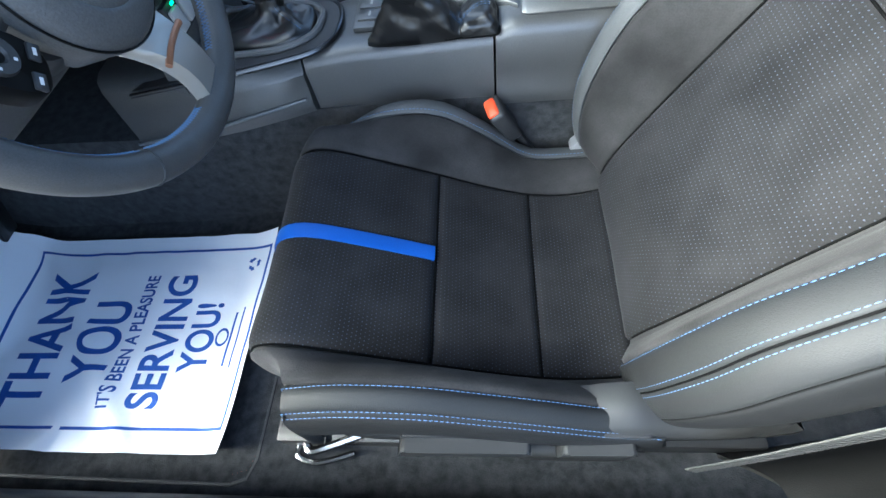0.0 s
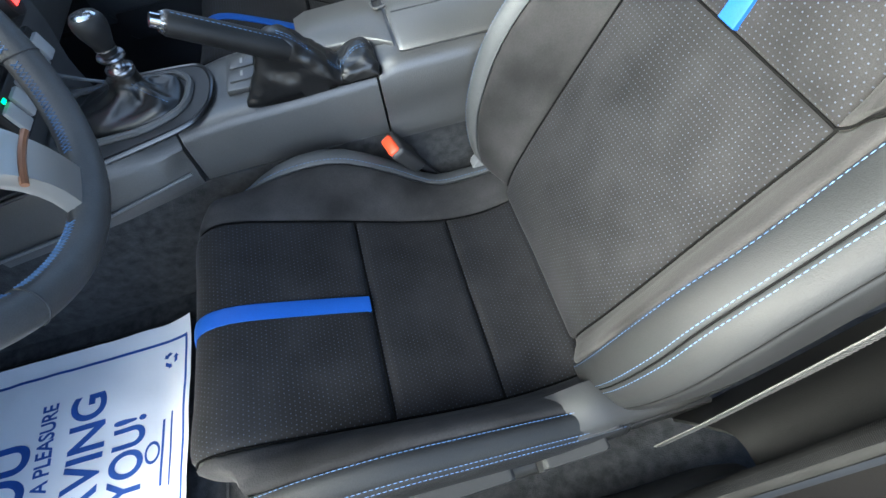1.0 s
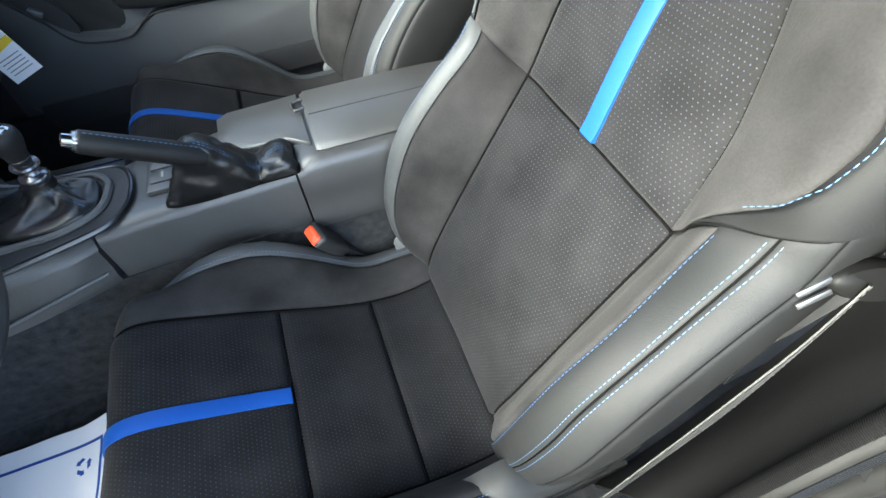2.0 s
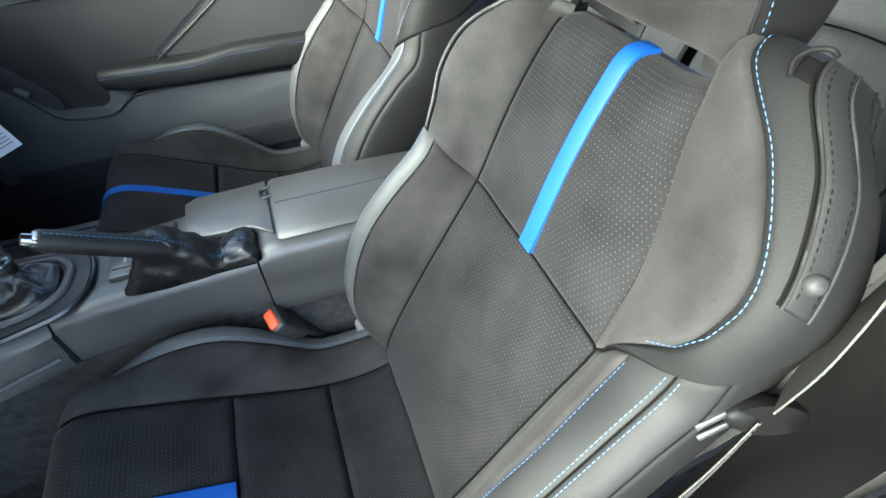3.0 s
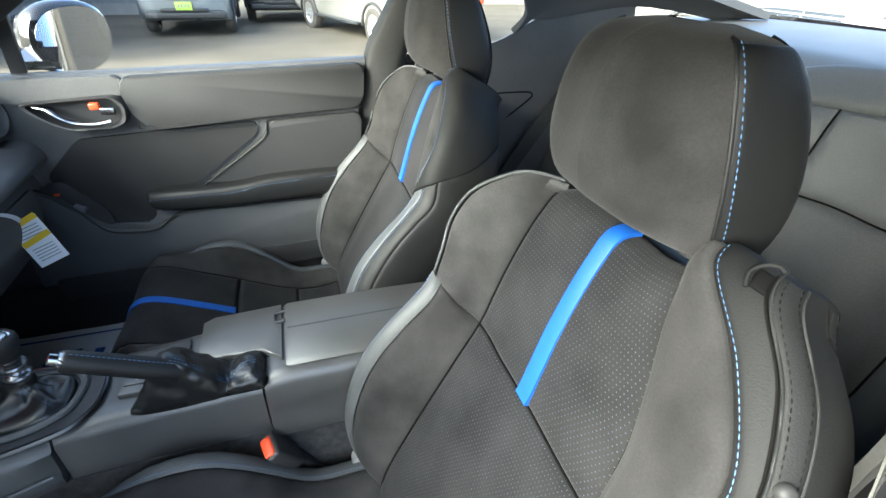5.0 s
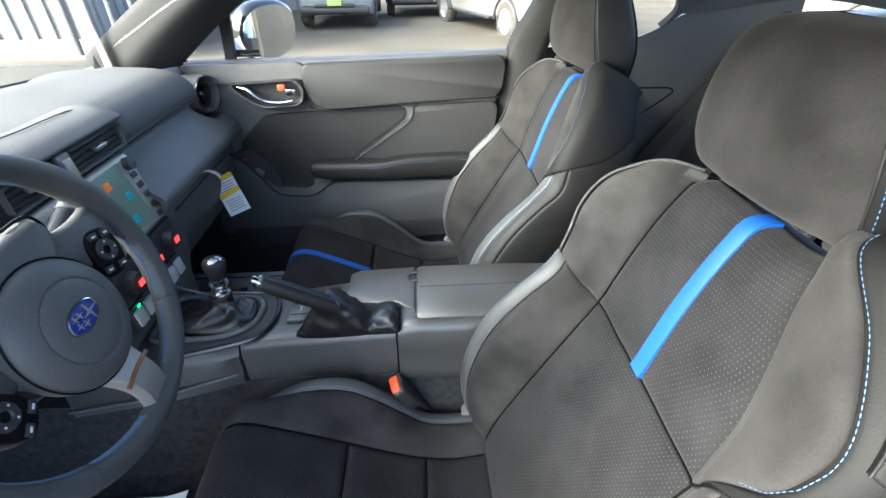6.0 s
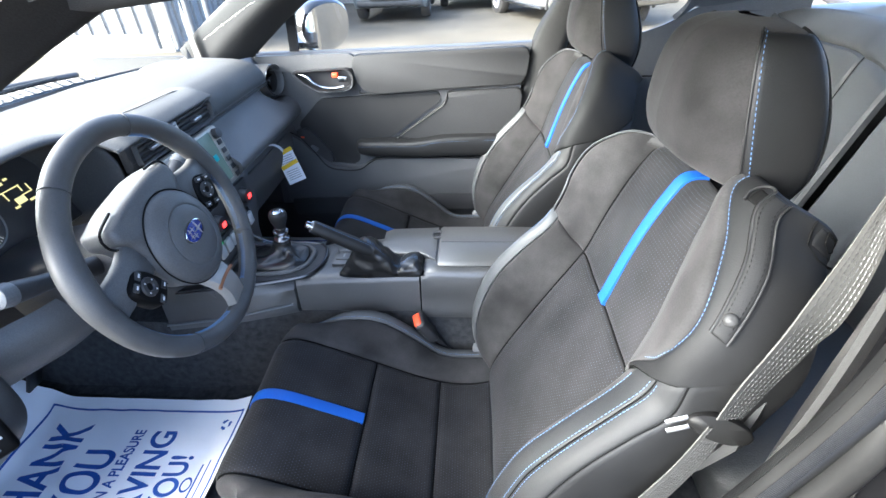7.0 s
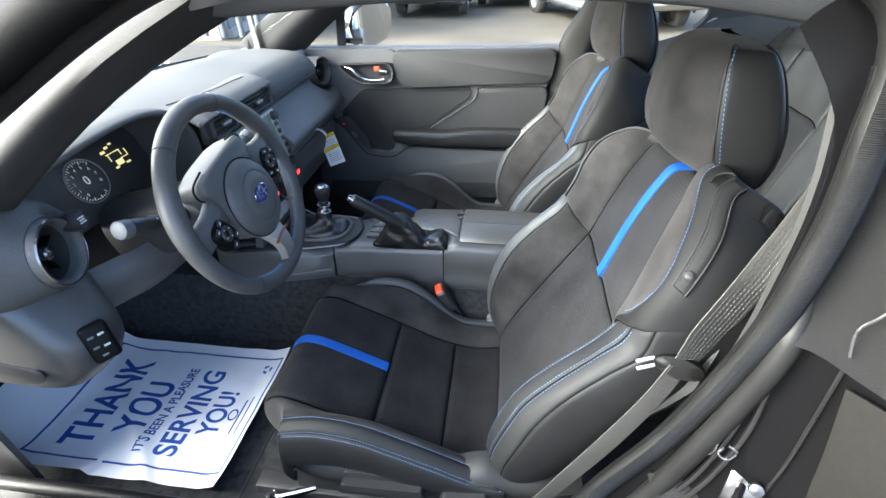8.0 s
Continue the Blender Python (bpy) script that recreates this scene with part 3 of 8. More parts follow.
a_pillar(1)
a_pillar(-1)
structure("outer_pillar", tube([p + Vector((-0.010, -0.028, 0.018)) for p in spline(SEAL[11:], 40)], 0.024, 14), PLASTIC_GREY2, "dark outer frame above the near door opening", "car pillar", 80)
rail = [(-0.36, 0.93, 1.14), (-0.1, 0.955, 1.162), (0.15, 0.955, 1.16), (0.34, 0.95, 1.135), (0.6, 0.93, 1.09)]
for side in (1, -1):
    structure("roof_rail", tube([p if side > 0 else mir(p) for p in spline(rail, 24)], 0.032, 12), HEADLINER, "grey lined roof rail", "roof rail", 60)


def b_pillar():
    rows = []
    for x0, x1, y, z in ((0.125, 0.26, 1.0, 0.25), (0.135, 0.26, 1.0, 0.5), (0.15, 0.265, 1.0, 0.65), (0.182, 0.285, 0.985, 0.86), (0.235, 0.335, 0.965, 0.97), (0.30, 0.40, 0.94, 1.09)):
        rows.append([(x0, y + 0.06, z), (x0, y + 0.01, z), (x0 + 0.012, y - 0.006, z), ((x0 + x1) / 2, y - 0.016, z), (x1, y - 0.01, z), (x1 + 0.02, y + 0.06, z)])
    return dense(rows, 18, 14)


structure("middle_pillar", loft(b_pillar(), True), PILLAR, "grained grey plastic trim behind the far door", "car pillar", 60)
# rear side panel with the small window over it
structure("rear_side_panel", strip(dense([
    [(0.25, 1.02, 0.20), (0.27, 0.985, 0.5), (0.29, 0.978, 0.72), (0.31, 0.975, 0.83), (0.33, 0.975, 0.865)],
    [(0.40, 1.01, 0.20), (0.42, 0.975, 0.5), (0.42, 0.975, 0.72), (0.43, 0.98, 0.83), (0.44, 0.98, 0.868)],
    [(0.55, 1.0, 0.25), (0.57, 0.96, 0.5), (0.57, 0.965, 0.72), (0.57, 0.97, 0.84), (0.57, 0.97, 0.905)],
    [(0.72, 0.98, 0.3), (0.73, 0.95, 0.5), (0.73, 0.955, 0.72), (0.72, 0.95, 0.86), (0.70, 0.95, 0.97)],
    [(0.95, 0.95, 0.4), (0.97, 0.93, 0.6), (0.98, 0.93, 0.8), (0.97, 0.92, 0.92), (0.95, 0.90, 1.02)]], 26, 24), 0.01), REAR_PLASTIC, "grained dark plastic rear side panel", "car side panel", 60)
for pts in ([(0.42, 0.966, 0.752), (0.55, 0.958, 0.755), (0.66, 0.950, 0.756), (0.682, 0.948, 0.748), (0.675, 0.948, 0.735), (0.62, 0.952, 0.692), (0.57, 0.955, 0.662), (0.45, 0.962, 0.61)],):
    structure("panel_groove", tube(spline(pts, 50), 0.0022, 6), SEAM, "dark groove in the rear side panel", "panel joint")
structure("rear_side_panel_near", strip([[mir(p) for p in r] for r in dense([
    [(0.42, 0.96, 0.20), (0.42, 0.95, 0.5), (0.42, 0.955, 0.8), (0.43, 0.955, 0.92)],
    [(0.72, 0.95, 0.3), (0.73, 0.93, 0.5), (0.72, 0.93, 0.8), (0.70, 0.93, 0.97)],
    [(1.1, 0.90, 0.4), (1.1, 0.88, 0.6), (1.1, 0.88, 0.8), (1.1, 0.86, 1.0)]], 12, 12)], 0.01), CONSOLE, "grained dark plastic rear side panel", "car side panel", 60)
structure("rear_pillar", strip(dense([
    [(0.60, 0.972, 0.93), (0.64, 0.965, 0.955), (0.70, 0.95, 0.965), (0.95, 0.905, 1.01), (1.25, 0.85, 0.97)],
    [(0.63, 0.955, 0.98), (0.68, 0.945, 1.0), (0.75, 0.93, 1.01), (0.98, 0.87, 1.03), (1.27, 0.82, 0.985)],
    [(0.58, 0.94, 1.05), (0.65, 0.92, 1.06), (0.75, 0.89, 1.065), (1.0, 0.82, 1.05), (1.3, 0.78, 0.99)],
    [(0.45, 0.91, 1.10), (0.6, 0.88, 1.11), (0.75, 0.83, 1.105), (1.0, 0.77, 1.06), (1.3, 0.75, 0.99)]], 16, 20), 0.02), HEADLINER, "smooth grey trim over the rear pillar", "car pillar", 60)
# shaded copy of the far pillar's trim: darker colour offsets strong near-door light
structure("rear_pillar_near_shaded", strip([[mir(p) for p in r] for r in dense([
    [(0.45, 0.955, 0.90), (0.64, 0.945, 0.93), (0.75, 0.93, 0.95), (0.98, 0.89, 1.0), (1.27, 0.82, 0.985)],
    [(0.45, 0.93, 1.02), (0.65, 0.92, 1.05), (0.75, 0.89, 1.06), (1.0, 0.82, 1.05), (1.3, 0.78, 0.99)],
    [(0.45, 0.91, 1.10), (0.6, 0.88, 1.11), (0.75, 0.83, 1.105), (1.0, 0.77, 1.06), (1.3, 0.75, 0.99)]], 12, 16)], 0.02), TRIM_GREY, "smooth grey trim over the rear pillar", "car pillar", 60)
structure("parcel_shelf", strip(dense([[(x, y, z + 0.012 * math.sin(math.pi * (y + 0.25) / 1.2)) for y in (-0.25, 0.05, 0.35, 0.65, 0.95)] for x, z in ((0.90, 0.905), (0.95, 0.945), (1.05, 0.955), (1.35, 0.965))], 12, 16), 0.02), REAR_PLASTIC, "grained dark plastic shelf under the rear window", "parcel shelf", 60)
structure("rear_bulkhead", box((1.42, CY, 0.5), (0.05, 1.3, 0.95)), PLASTIC_DARK, "dark panel behind the rear seat", "car body")
structure("rear_deck", strip(dense([[(x, y, z) for y in (-0.5, CY, 1.2)] for x, z in ((1.38, 0.98), (1.6, 0.96), (1.95, 0.93), (1.97, 0.6))], 10, 8), 0.01), BLACK_PAINT, "glossy black boot lid", "car body")

# glass
structure("windscreen", strip(dense([[(-1.0, -0.21, 0.845), (-1.13, 0.08, 0.848), (-1.16, CY, 0.85), (-1.13, 0.63, 0.848), (-1.0, 0.92, 0.845)], [(-0.66, -0.13, 1.02), (-0.75, 0.1, 1.035), (-0.77, CY, 1.04), (-0.75, 0.61, 1.035), (-0.66, 0.84, 1.02)], [(-0.35, -0.08, 1.165), (-0.40, 0.12, 1.18), (-0.41, CY, 1.185), (-0.40, 0.59, 1.18), (-0.35, 0.79, 1.165)]], 10, 14), 0.004), GLASS, "clear raked windscreen", "windscreen").visible_shadow = False
structure("window_2", strip(dense([[(0.33, 0.99, 0.875), (0.45, 0.99, 0.875), (0.57, 0.985, 0.905), (0.63, 0.975, 0.945)], [(0.36, 0.975, 0.94), (0.46, 0.972, 0.96), (0.56, 0.965, 0.975), (0.62, 0.96, 0.975)], [(0.40, 0.96, 1.04), (0.47, 0.955, 1.03), (0.54, 0.95, 1.02), (0.60, 0.95, 1.0)]], 6, 8), 0.003), GLASS, "small clear rear side window", "car window").visible_shadow = False
structure("rear_window", strip(dense([[(0.74, -0.1, 1.10), (0.76, CY, 1.125), (0.74, 0.82, 1.10)], [(1.0, -0.07, 1.055), (1.02, CY, 1.08), (1.0, 0.78, 1.055)], [(1.33, -0.05, 0.985), (1.36, CY, 0.99), (1.33, 0.76, 0.985)]], 6, 8), 0.003), GLASS, "clear raked rear window", "car window").visible_shadow = False
# bonnet, wings
hood = [[(x, CY + s * w, z - 0.03 * abs(s) ** 3 + (0.02 if 0.55 < abs(s) < 0.95 else 0)) for s in (-1, -0.85, -0.6, -0.3, 0, 0.3, 0.6, 0.85, 1)] for x, z, w in ((-0.98, 0.80, 0.80), (-1.2, 0.785, 0.80), (-1.6, 0.755, 0.79), (-2.0, 0.68, 0.74), (-2.2, 0.55, 0.66), (-2.25, 0.3, 0.6))]
structure("bonnet", strip(dense(hood, 24, 28), 0.006), BLACK_PAINT, "glossy black bonnet reflecting the sky", "car bonnet", 60)
co = thing("wiper", "black wiper and cowl at the foot of the windscreen", "wiper")
part("cowl", strip(dense([[(-1.03, -0.2, 0.842), (-1.16, 0.1, 0.845), (-1.19, CY, 0.847), (-1.16, 0.6, 0.845), (-1.03, 0.92, 0.842)], [(-1.08, -0.22, 0.815), (-1.24, 0.08, 0.81), (-1.27, CY, 0.81), (-1.24, 0.62, 0.81), (-1.08, 0.95, 0.815)]], 6, 24), 0.006), PLASTIC_DARK, co)
part("arm", tube(spline([(-1.2, 0.72, 0.85), (-1.22, 0.5, 0.868), (-1.21, 0.3, 0.872), (-1.16, 0.05, 0.866)], 20), 0.008, 8), PLASTIC_DARK, co)
part("blade", tube(spline([(-1.18, 0.62, 0.862), (-1.185, 0.4, 0.872), (-1.17, 0.15, 0.868)], 16), 0.006, 6), RUBBER, co)

# ---- near door, standing open ----
HX, HY, OPEN = -0.98, -0.47, radians(66)


def open_door(u, w, z):
    """u along the door from its hinge, w through its thickness."""
    return (HX + u * math.cos(OPEN) + w * math.sin(OPEN), HY - u * math.sin(OPEN) + w * math.cos(OPEN), z)


door_2 = structure("door_2", loft([[open_door(u, w, z) for u, z in rim] for w, rim in (
    (0.03, ((0.03, 0.22), (0.03, 0.80), (0.25, 0.835), (0.75, 0.84), (1.14, 0.85), (1.12, 0.45), (1.0, 0.24), (0.6, 0.2))),
    (-0.02, ((0.0, 0.19), (0.0, 0.82), (0.25, 0.855), (0.75, 0.86), (1.17, 0.87), (1.16, 0.45), (1.02, 0.2), (0.6, 0.17))),
    (-0.10, ((0.0, 0.17), (0.0, 0.80), (0.25, 0.835), (0.75, 0.84), (1.17, 0.85), (1.17, 0.45), (1.03, 0.18), (0.6, 0.15))))]), PLASTIC, "black near door standing wide open", "car door")
structure("window_3", strip([[open_door(u, -0.03 + 0.10 * (z - 0.85) / 0.3, z) for u, z in ((0.10, 0.85), (0.45, 0.86), (1.15, 0.87))], [open_door(u, 0.06, z) for u, z in ((0.42, 1.12), (0.75, 1.15), (1.16, 1.12))]], 0.003), GLASS, "clear window of the open door", "car window").visible_shadow = False

# ---- far door ----
door = structure("door_1", strip(dense([
    [(-0.80, 1.0, 0.20), (-0.79, 0.985, 0.30), (-0.78, 0.985, 0.50), (-0.77, 0.99, 0.66), (-0.76, 0.995, 0.76), (-0.76, 1.0, 0.825), (-0.76, 1.012, 0.842), (-0.76, 1.04, 0.842)],
    [(-0.45, 0.995, 0.20), (-0.45, 0.975, 0.30), (-0.45, 0.99, 0.50), (-0.44, 1.0, 0.66), (-0.44, 0.985, 0.76), (-0.44, 0.992, 0.828), (-0.44, 1.005, 0.846), (-0.44, 1.04, 0.846)],
    [(-0.1, 0.995, 0.20), (-0.1, 0.972, 0.31), (-0.1, 0.988, 0.50), (-0.1, 0.992, 0.66), (-0.1, 0.978, 0.76), (-0.1, 0.988, 0.835), (-0.1, 1.003, 0.853), (-0.1, 1.04, 0.853)],
    [(0.12, 1.0, 0.20), (0.125, 0.98, 0.32), (0.13, 0.985, 0.50), (0.14, 0.985, 0.66), (0.155, 0.982, 0.76), (0.175, 0.99, 0.842), (0.178, 1.003, 0.86), (0.18, 1.04, 0.86)]], 28, 40), 0.03), DOOR_PLASTIC, "grained black far door with armrest, shut", "car door", 60)


def door_plate(name, ol, y, thick, material, parent, label="", bevel=0.006, seg=3):
    return part(name, prism([(x, y, z) for x, z in ol], (0, 0, 0), (0, thick, 0), bevel, seg), material, parent, label)


def rounded(ol, n=6, r=0.02):
    """The outline with its corners rounded."""
    out = []
    k = len(ol)
    for i in range(k):
        a, b, c = (Vector((*ol[i - 1], 0)), Vector((*ol[i], 0)), Vector((*ol[(i + 1) % k], 0)))
        ra = min(r, (a - b).length * 0.45, (c - b).length * 0.45)
        p, q = b + (a - b).normalized() * ra, b + (c - b).normalized() * ra
        for j in range(n + 1):
            t = j / n
            w = p * (1 - t) ** 2 + b * 2 * t * (1 - t) + q * t * t
            out.append((w.x, w.y))
    return out


door_plate("upper_pad", rounded([(-0.43, 0.838), (0.172, 0.853), (0.16, 0.735), (-0.10, 0.724), (-0.38, 0.708), (-0.42, 0.75)], 5, 0.03), 0.968, 0.03, DOOR_SOFT, door, "soft vinyl upper door pad")
door_plate("insert_rear", rounded([(0.155, 0.722), (0.13, 0.50), (-0.02, 0.545), (-0.30, 0.545), (-0.115, 0.672), (-0.105, 0.712)], 5, 0.025), 0.963, 0.035, DOOR_SOFT, door)
# recessed insert: its darker plastic stands in for the shade in the recess
door_plate("insert_front_shaded", rounded([(-0.665, 0.595), (-0.565, 0.69), (-0.13, 0.712), (-0.135, 0.675), (-0.335, 0.535), (-0.44, 0.51), (-0.45, 0.44), (-0.56, 0.45)], 5, 0.02), 0.985, 0.02, LEVER_PLASTIC, door)
# lower part of the panel with the pocket line
door_plate("lower_panel", rounded([(-0.76, 0.60), (-0.665, 0.56), (-0.57, 0.452), (-0.45, 0.432), (-0.36, 0.478), (0.12, 0.475), (0.12, 0.335), (-0.3, 0.31), (-0.75, 0.285)], 5, 0.03), 0.950, 0.05, DOOR_PLASTIC, door, bevel=0.008)
# dark tubes paint the shadow gaps along the door panel edges
part("groove", tube(spline([(x, 0.9485, z) for x, z in ((-0.70, 0.588), (-0.655, 0.565), (-0.61, 0.508), (-0.572, 0.452), (-0.53, 0.434), (-0.45, 0.432), (-0.40, 0.462), (-0.355, 0.476), (-0.18, 0.478), (0.11, 0.475))], 60), 0.0025, 6), RUBBER, door)
part("groove", tube(spline([(x, 0.9625, z) for x, z in ((-0.30, 0.545), (-0.20, 0.612), (-0.125, 0.664), (-0.108, 0.69), (-0.105, 0.714))], 30), 0.0025, 6), RUBBER, door)
part("groove", tube(spline([(x, 0.9675, z) for x, z in ((-0.41, 0.725), (-0.38, 0.710), (-0.10, 0.7245), (0.155, 0.735))], 30), 0.0022, 6), RUBBER, door)
door_plate("pocket", rounded([(-0.74, 0.31), (0.10, 0.335), (0.09, 0.27), (-0.73, 0.235)], 4, 0.02), 0.945, 0.03, PLASTIC_DARK, door)
rows = []
for x, z0, z1, y in ((-0.448, 0.50, 0.535, 0.955), (-0.435, 0.492, 0.541, 0.942), (-0.38, 0.488, 0.545, 0.932), (-0.25, 0.485, 0.546, 0.928), (-0.20, 0.487, 0.55, 0.925), (-0.13, 0.49, 0.562, 0.925), (0.0, 0.49, 0.565, 0.93), (0.12, 0.49, 0.565, 0.94)):
    rows.append(spline([(x, 0.985, z0), (x, y + 0.012, z0), (x, y, z0 + 0.015), (x, y, z1 - 0.012), (x, y + 0.014, z1), (x, 0.985, z1)], 18))
ar = part("armrest", loft(rows), LEATHER, door, "padded leather armrest with blue stitching", 60)
part("stitching", stitches(spline([(-0.44, 0.94, 0.525), (-0.38, 0.9305, 0.53), (-0.25, 0.9265, 0.531), (-0.2, 0.9235, 0.535), (-0.13, 0.9235, 0.547), (0.1, 0.936, 0.55)], 60)), THREAD, ar)
door_plate("switch_panel", rounded([(-0.68, 0.575), (-0.63, 0.59), (-0.555, 0.50), (-0.545, 0.45), (-0.575, 0.455), (-0.66, 0.535)], 4, 0.012), 0.972, 0.03, PLASTIC_DARK, door)
part("window_switch", box(pose(-0.612, 0.968, 0.512, 0, 35, 0), (0.028, 0.014, 0.016), 0.004), PLASTIC_GREY, door)
part("warning_lamp", box((-0.65, 0.970, 0.555), (0.012, 0.004, 0.006), 0.001), ORANGE, door)
# door handle
bz = rounded([(-0.645, 0.787), (-0.445, 0.797), (-0.425, 0.775), (-0.432, 0.735), (-0.46, 0.722), (-0.555, 0.720), (-0.60, 0.745)], 6, 0.022)
ha = part("handle_bezel", add_loft(bmesh.new(), [[(x, y, z) for x, z in [((px + 0.53) * s - 0.53, (pz - 0.76) * s + 0.76) for px, pz in bz]] for s, y in ((1.06, 0.985), (1.05, 0.966), (1.0, 0.958), (0.92, 0.960), (0.88, 0.975), (0.86, 0.99))], True, True), PLASTIC_DARK, door, "dark handle bezel", 30)
part("handle_cup", box((-0.52, 0.988, 0.757), (0.17, 0.004, 0.05), 0.001), PLASTIC_DARK, ha)
part("door_handle", tube(spline([(-0.615, 0.968, 0.781), (-0.585, 0.955, 0.776), (-0.56, 0.95, 0.755), (-0.535, 0.95, 0.742), (-0.495, 0.95, 0.738), (-0.46, 0.952, 0.742)], 24), [0.006] * 6 + [0.008] * 18, 10, flat=0.7), CHROME, ha, "polished chrome handle")
part("lock_button", box((-0.487, 0.958, 0.778), (0.022, 0.014, 0.016), 0.003), ORANGE, ha, "red lock button")
part("lock_lever", box((-0.462, 0.956, 0.765), (0.03, 0.012, 0.018), 0.003), CHROME, ha)
# sail panel and window of the door
door_plate("belt_moulding", rounded([(-0.77, 0.838), (-0.43, 0.842), (-0.395, 0.80), (-0.44, 0.795), (-0.65, 0.785), (-0.76, 0.795)], 4, 0.01), 0.979, 0.02, PLASTIC, door)
structure("window_1", strip(dense([[(-0.76, 1.035, 0.84), (-0.3, 1.035, 0.845), (0.19, 1.03, 0.86)], [(-0.6, 1.0, 0.98), (-0.2, 1.0, 1.0), (0.24, 0.995, 0.98)], [(-0.38, 0.965, 1.09), (-0.1, 0.97, 1.12), (0.30, 0.965, 1.10)]], 6, 10), 0.003), GLASS, "clear side window of the far door", "car window").visible_shadow = False
structure("window_divider", prism([(-0.655, 1.028, 0.842), (-0.622, 1.028, 0.842), (-0.60, 1.0, 0.985), (-0.635, 1.0, 0.985)], (0, 0, 0), (0, 0.012, 0.004), 0.003), PLASTIC_DARK, "black window divider bar", "window bar")
# door skin outside
structure("door_skin", strip(dense([[(-0.95, 1.22, 0.1), (-0.95, 1.24, 0.5), (-0.95, 1.20, 0.78), (-0.95, 1.06, 0.835)], [(0.2, 1.22, 0.1), (0.2, 1.24, 0.5), (0.2, 1.2, 0.8), (0.2, 1.05, 0.853)], [(1.6, 1.24, 0.1), (1.6, 1.26, 0.5), (1.6, 1.2, 0.85), (1.6, 1.0, 0.95)]], 14, 14), 0.005), BLACK_PAINT, "glossy black far side of the car", "car body", 60)
mi = thing("door_mirror", "black door mirror with bright oval glass", "door mirror")
MM = Matrix.Translation((-0.57, 1.22, 0.892)) @ Matrix.Rotation(radians(-35), 4, "Z") @ Matrix.Rotation(radians(101), 4, "Y")


def oval(a, b, ex, n, h):
    out = []
    for k in range(n):
        t = 2 * math.pi * k / n
        c, s = math.cos(t), math.sin(t)
        out.append(MM @ Vector((a * math.copysign(abs(c) ** ex, c), b * math.copysign(abs(s) ** ex, s), h)))
    return out


part("housing", loft([oval(0.083, 0.104, 0.8, 36, 0.012), oval(0.090, 0.112, 0.8, 36, 0.004), oval(0.092, 0.114, 0.8, 36, -0.02), oval(0.078, 0.10, 0.85, 36, -0.06), oval(0.03, 0.05, 0.9, 36, -0.09)]), BLACK_PAINT, mi)
part("glass", loft([oval(0.082, 0.103, 0.8, 36, 0.0135), oval(0.082, 0.103, 0.8, 36, 0.0125)]), MIRROR, mi, "mirror glass")
part("stalk", loft([[(-0.66, 1.06, 0.845), (-0.56, 1.06, 0.845), (-0.56, 1.06, 0.865), (-0.66, 1.06, 0.865)], [(-0.65, 1.14, 0.855), (-0.58, 1.14, 0.855), (-0.58, 1.14, 0.885), (-0.65, 1.14, 0.885)]]), BLACK_PAINT, mi)

# ---- seats ----
# one seat in its own frame: x back, y towards the car's middle (inner side plus), z up


def lerp_table(tab, x):
    if x <= tab[0][0]:
        return tab[0][1]
    for (a, p), (b, q) in zip(tab, tab[1:]):
        if x <= b:
            return p + (q - p) * (x - a) / (b - a)
    return tab[-1][1]


CREST_OUT = [(-0.43, 0.352), (-0.41, 0.382), (-0.36, 0.399), (-0.27, 0.396), (-0.14, 0.343), (-0.03, 0.290), (0.05, 0.275)]
CREST_IN = [(-0.46, 0.305), (-0.42, 0.338), (-0.38, 0.364), (-0.296, 0.389), (-0.22, 0.368), (-0.17, 0.322), (-0.14, 0.276), (-0.09, 0.252), (-0.02, 0.246), (0.05, 0.25)]
CUSHION_X = [(-0.458, 0.215), (-0.490, 0.27), (-0.494, 0.325), (-0.471, 0.364), (-0.425, 0.371), (-0.34, 0.336), (-0.25, 0.293), (-0.17, 0.255), (-0.097, 0.229), (-0.03, 0.222), (0.03, 0.235), (0.075, 0.25)]


def cushion_skin():
    rows = []
    for k, (x, z) in enumerate(CUSHION_X):
        xo, xn = max(x, -0.425 + 0.004 * k), max(x, -0.452 + 0.004 * k)
        zo, zn = lerp_table(CREST_OUT, xo), lerp_table(CREST_IN, xn)
        if k < 3:
            zo, zn = min(zo, z + 0.06), min(zn, z + 0.02)
        lo = max(zo - 0.13, 0.19)
        rows.append([
            (xo + 0.02, -0.300, lo), (xo, -0.307, (lo + zo) / 2), (xo, -0.298, zo - 0.016), (xo, -0.268, zo), (xo * 0.7 + x * 0.3, -0.238, max(zo - 0.025, z + 0.012)),
            (x, -0.212, z + 0.004), (x, -0.13, z + 0.001), (x, -0.045, z - 0.003), (x, 0.04, z + 0.001), (x, 0.118, z + 0.004),
            (xn * 0.6 + x * 0.4, 0.160, max(z + 0.012, (z + zn) / 2 + 0.008)), (xn, 0.203, zn), (xn, 0.224, zn - 0.020), (xn, 0.216, zn - 0.11)])
    return Skin(rows)


BACK_O, BACK_D, BACK_N = Vector((0.044, 0, 0.313)), Vector((0.514, 0, 0.858)), Vector((-0.858, 0, 0.514))
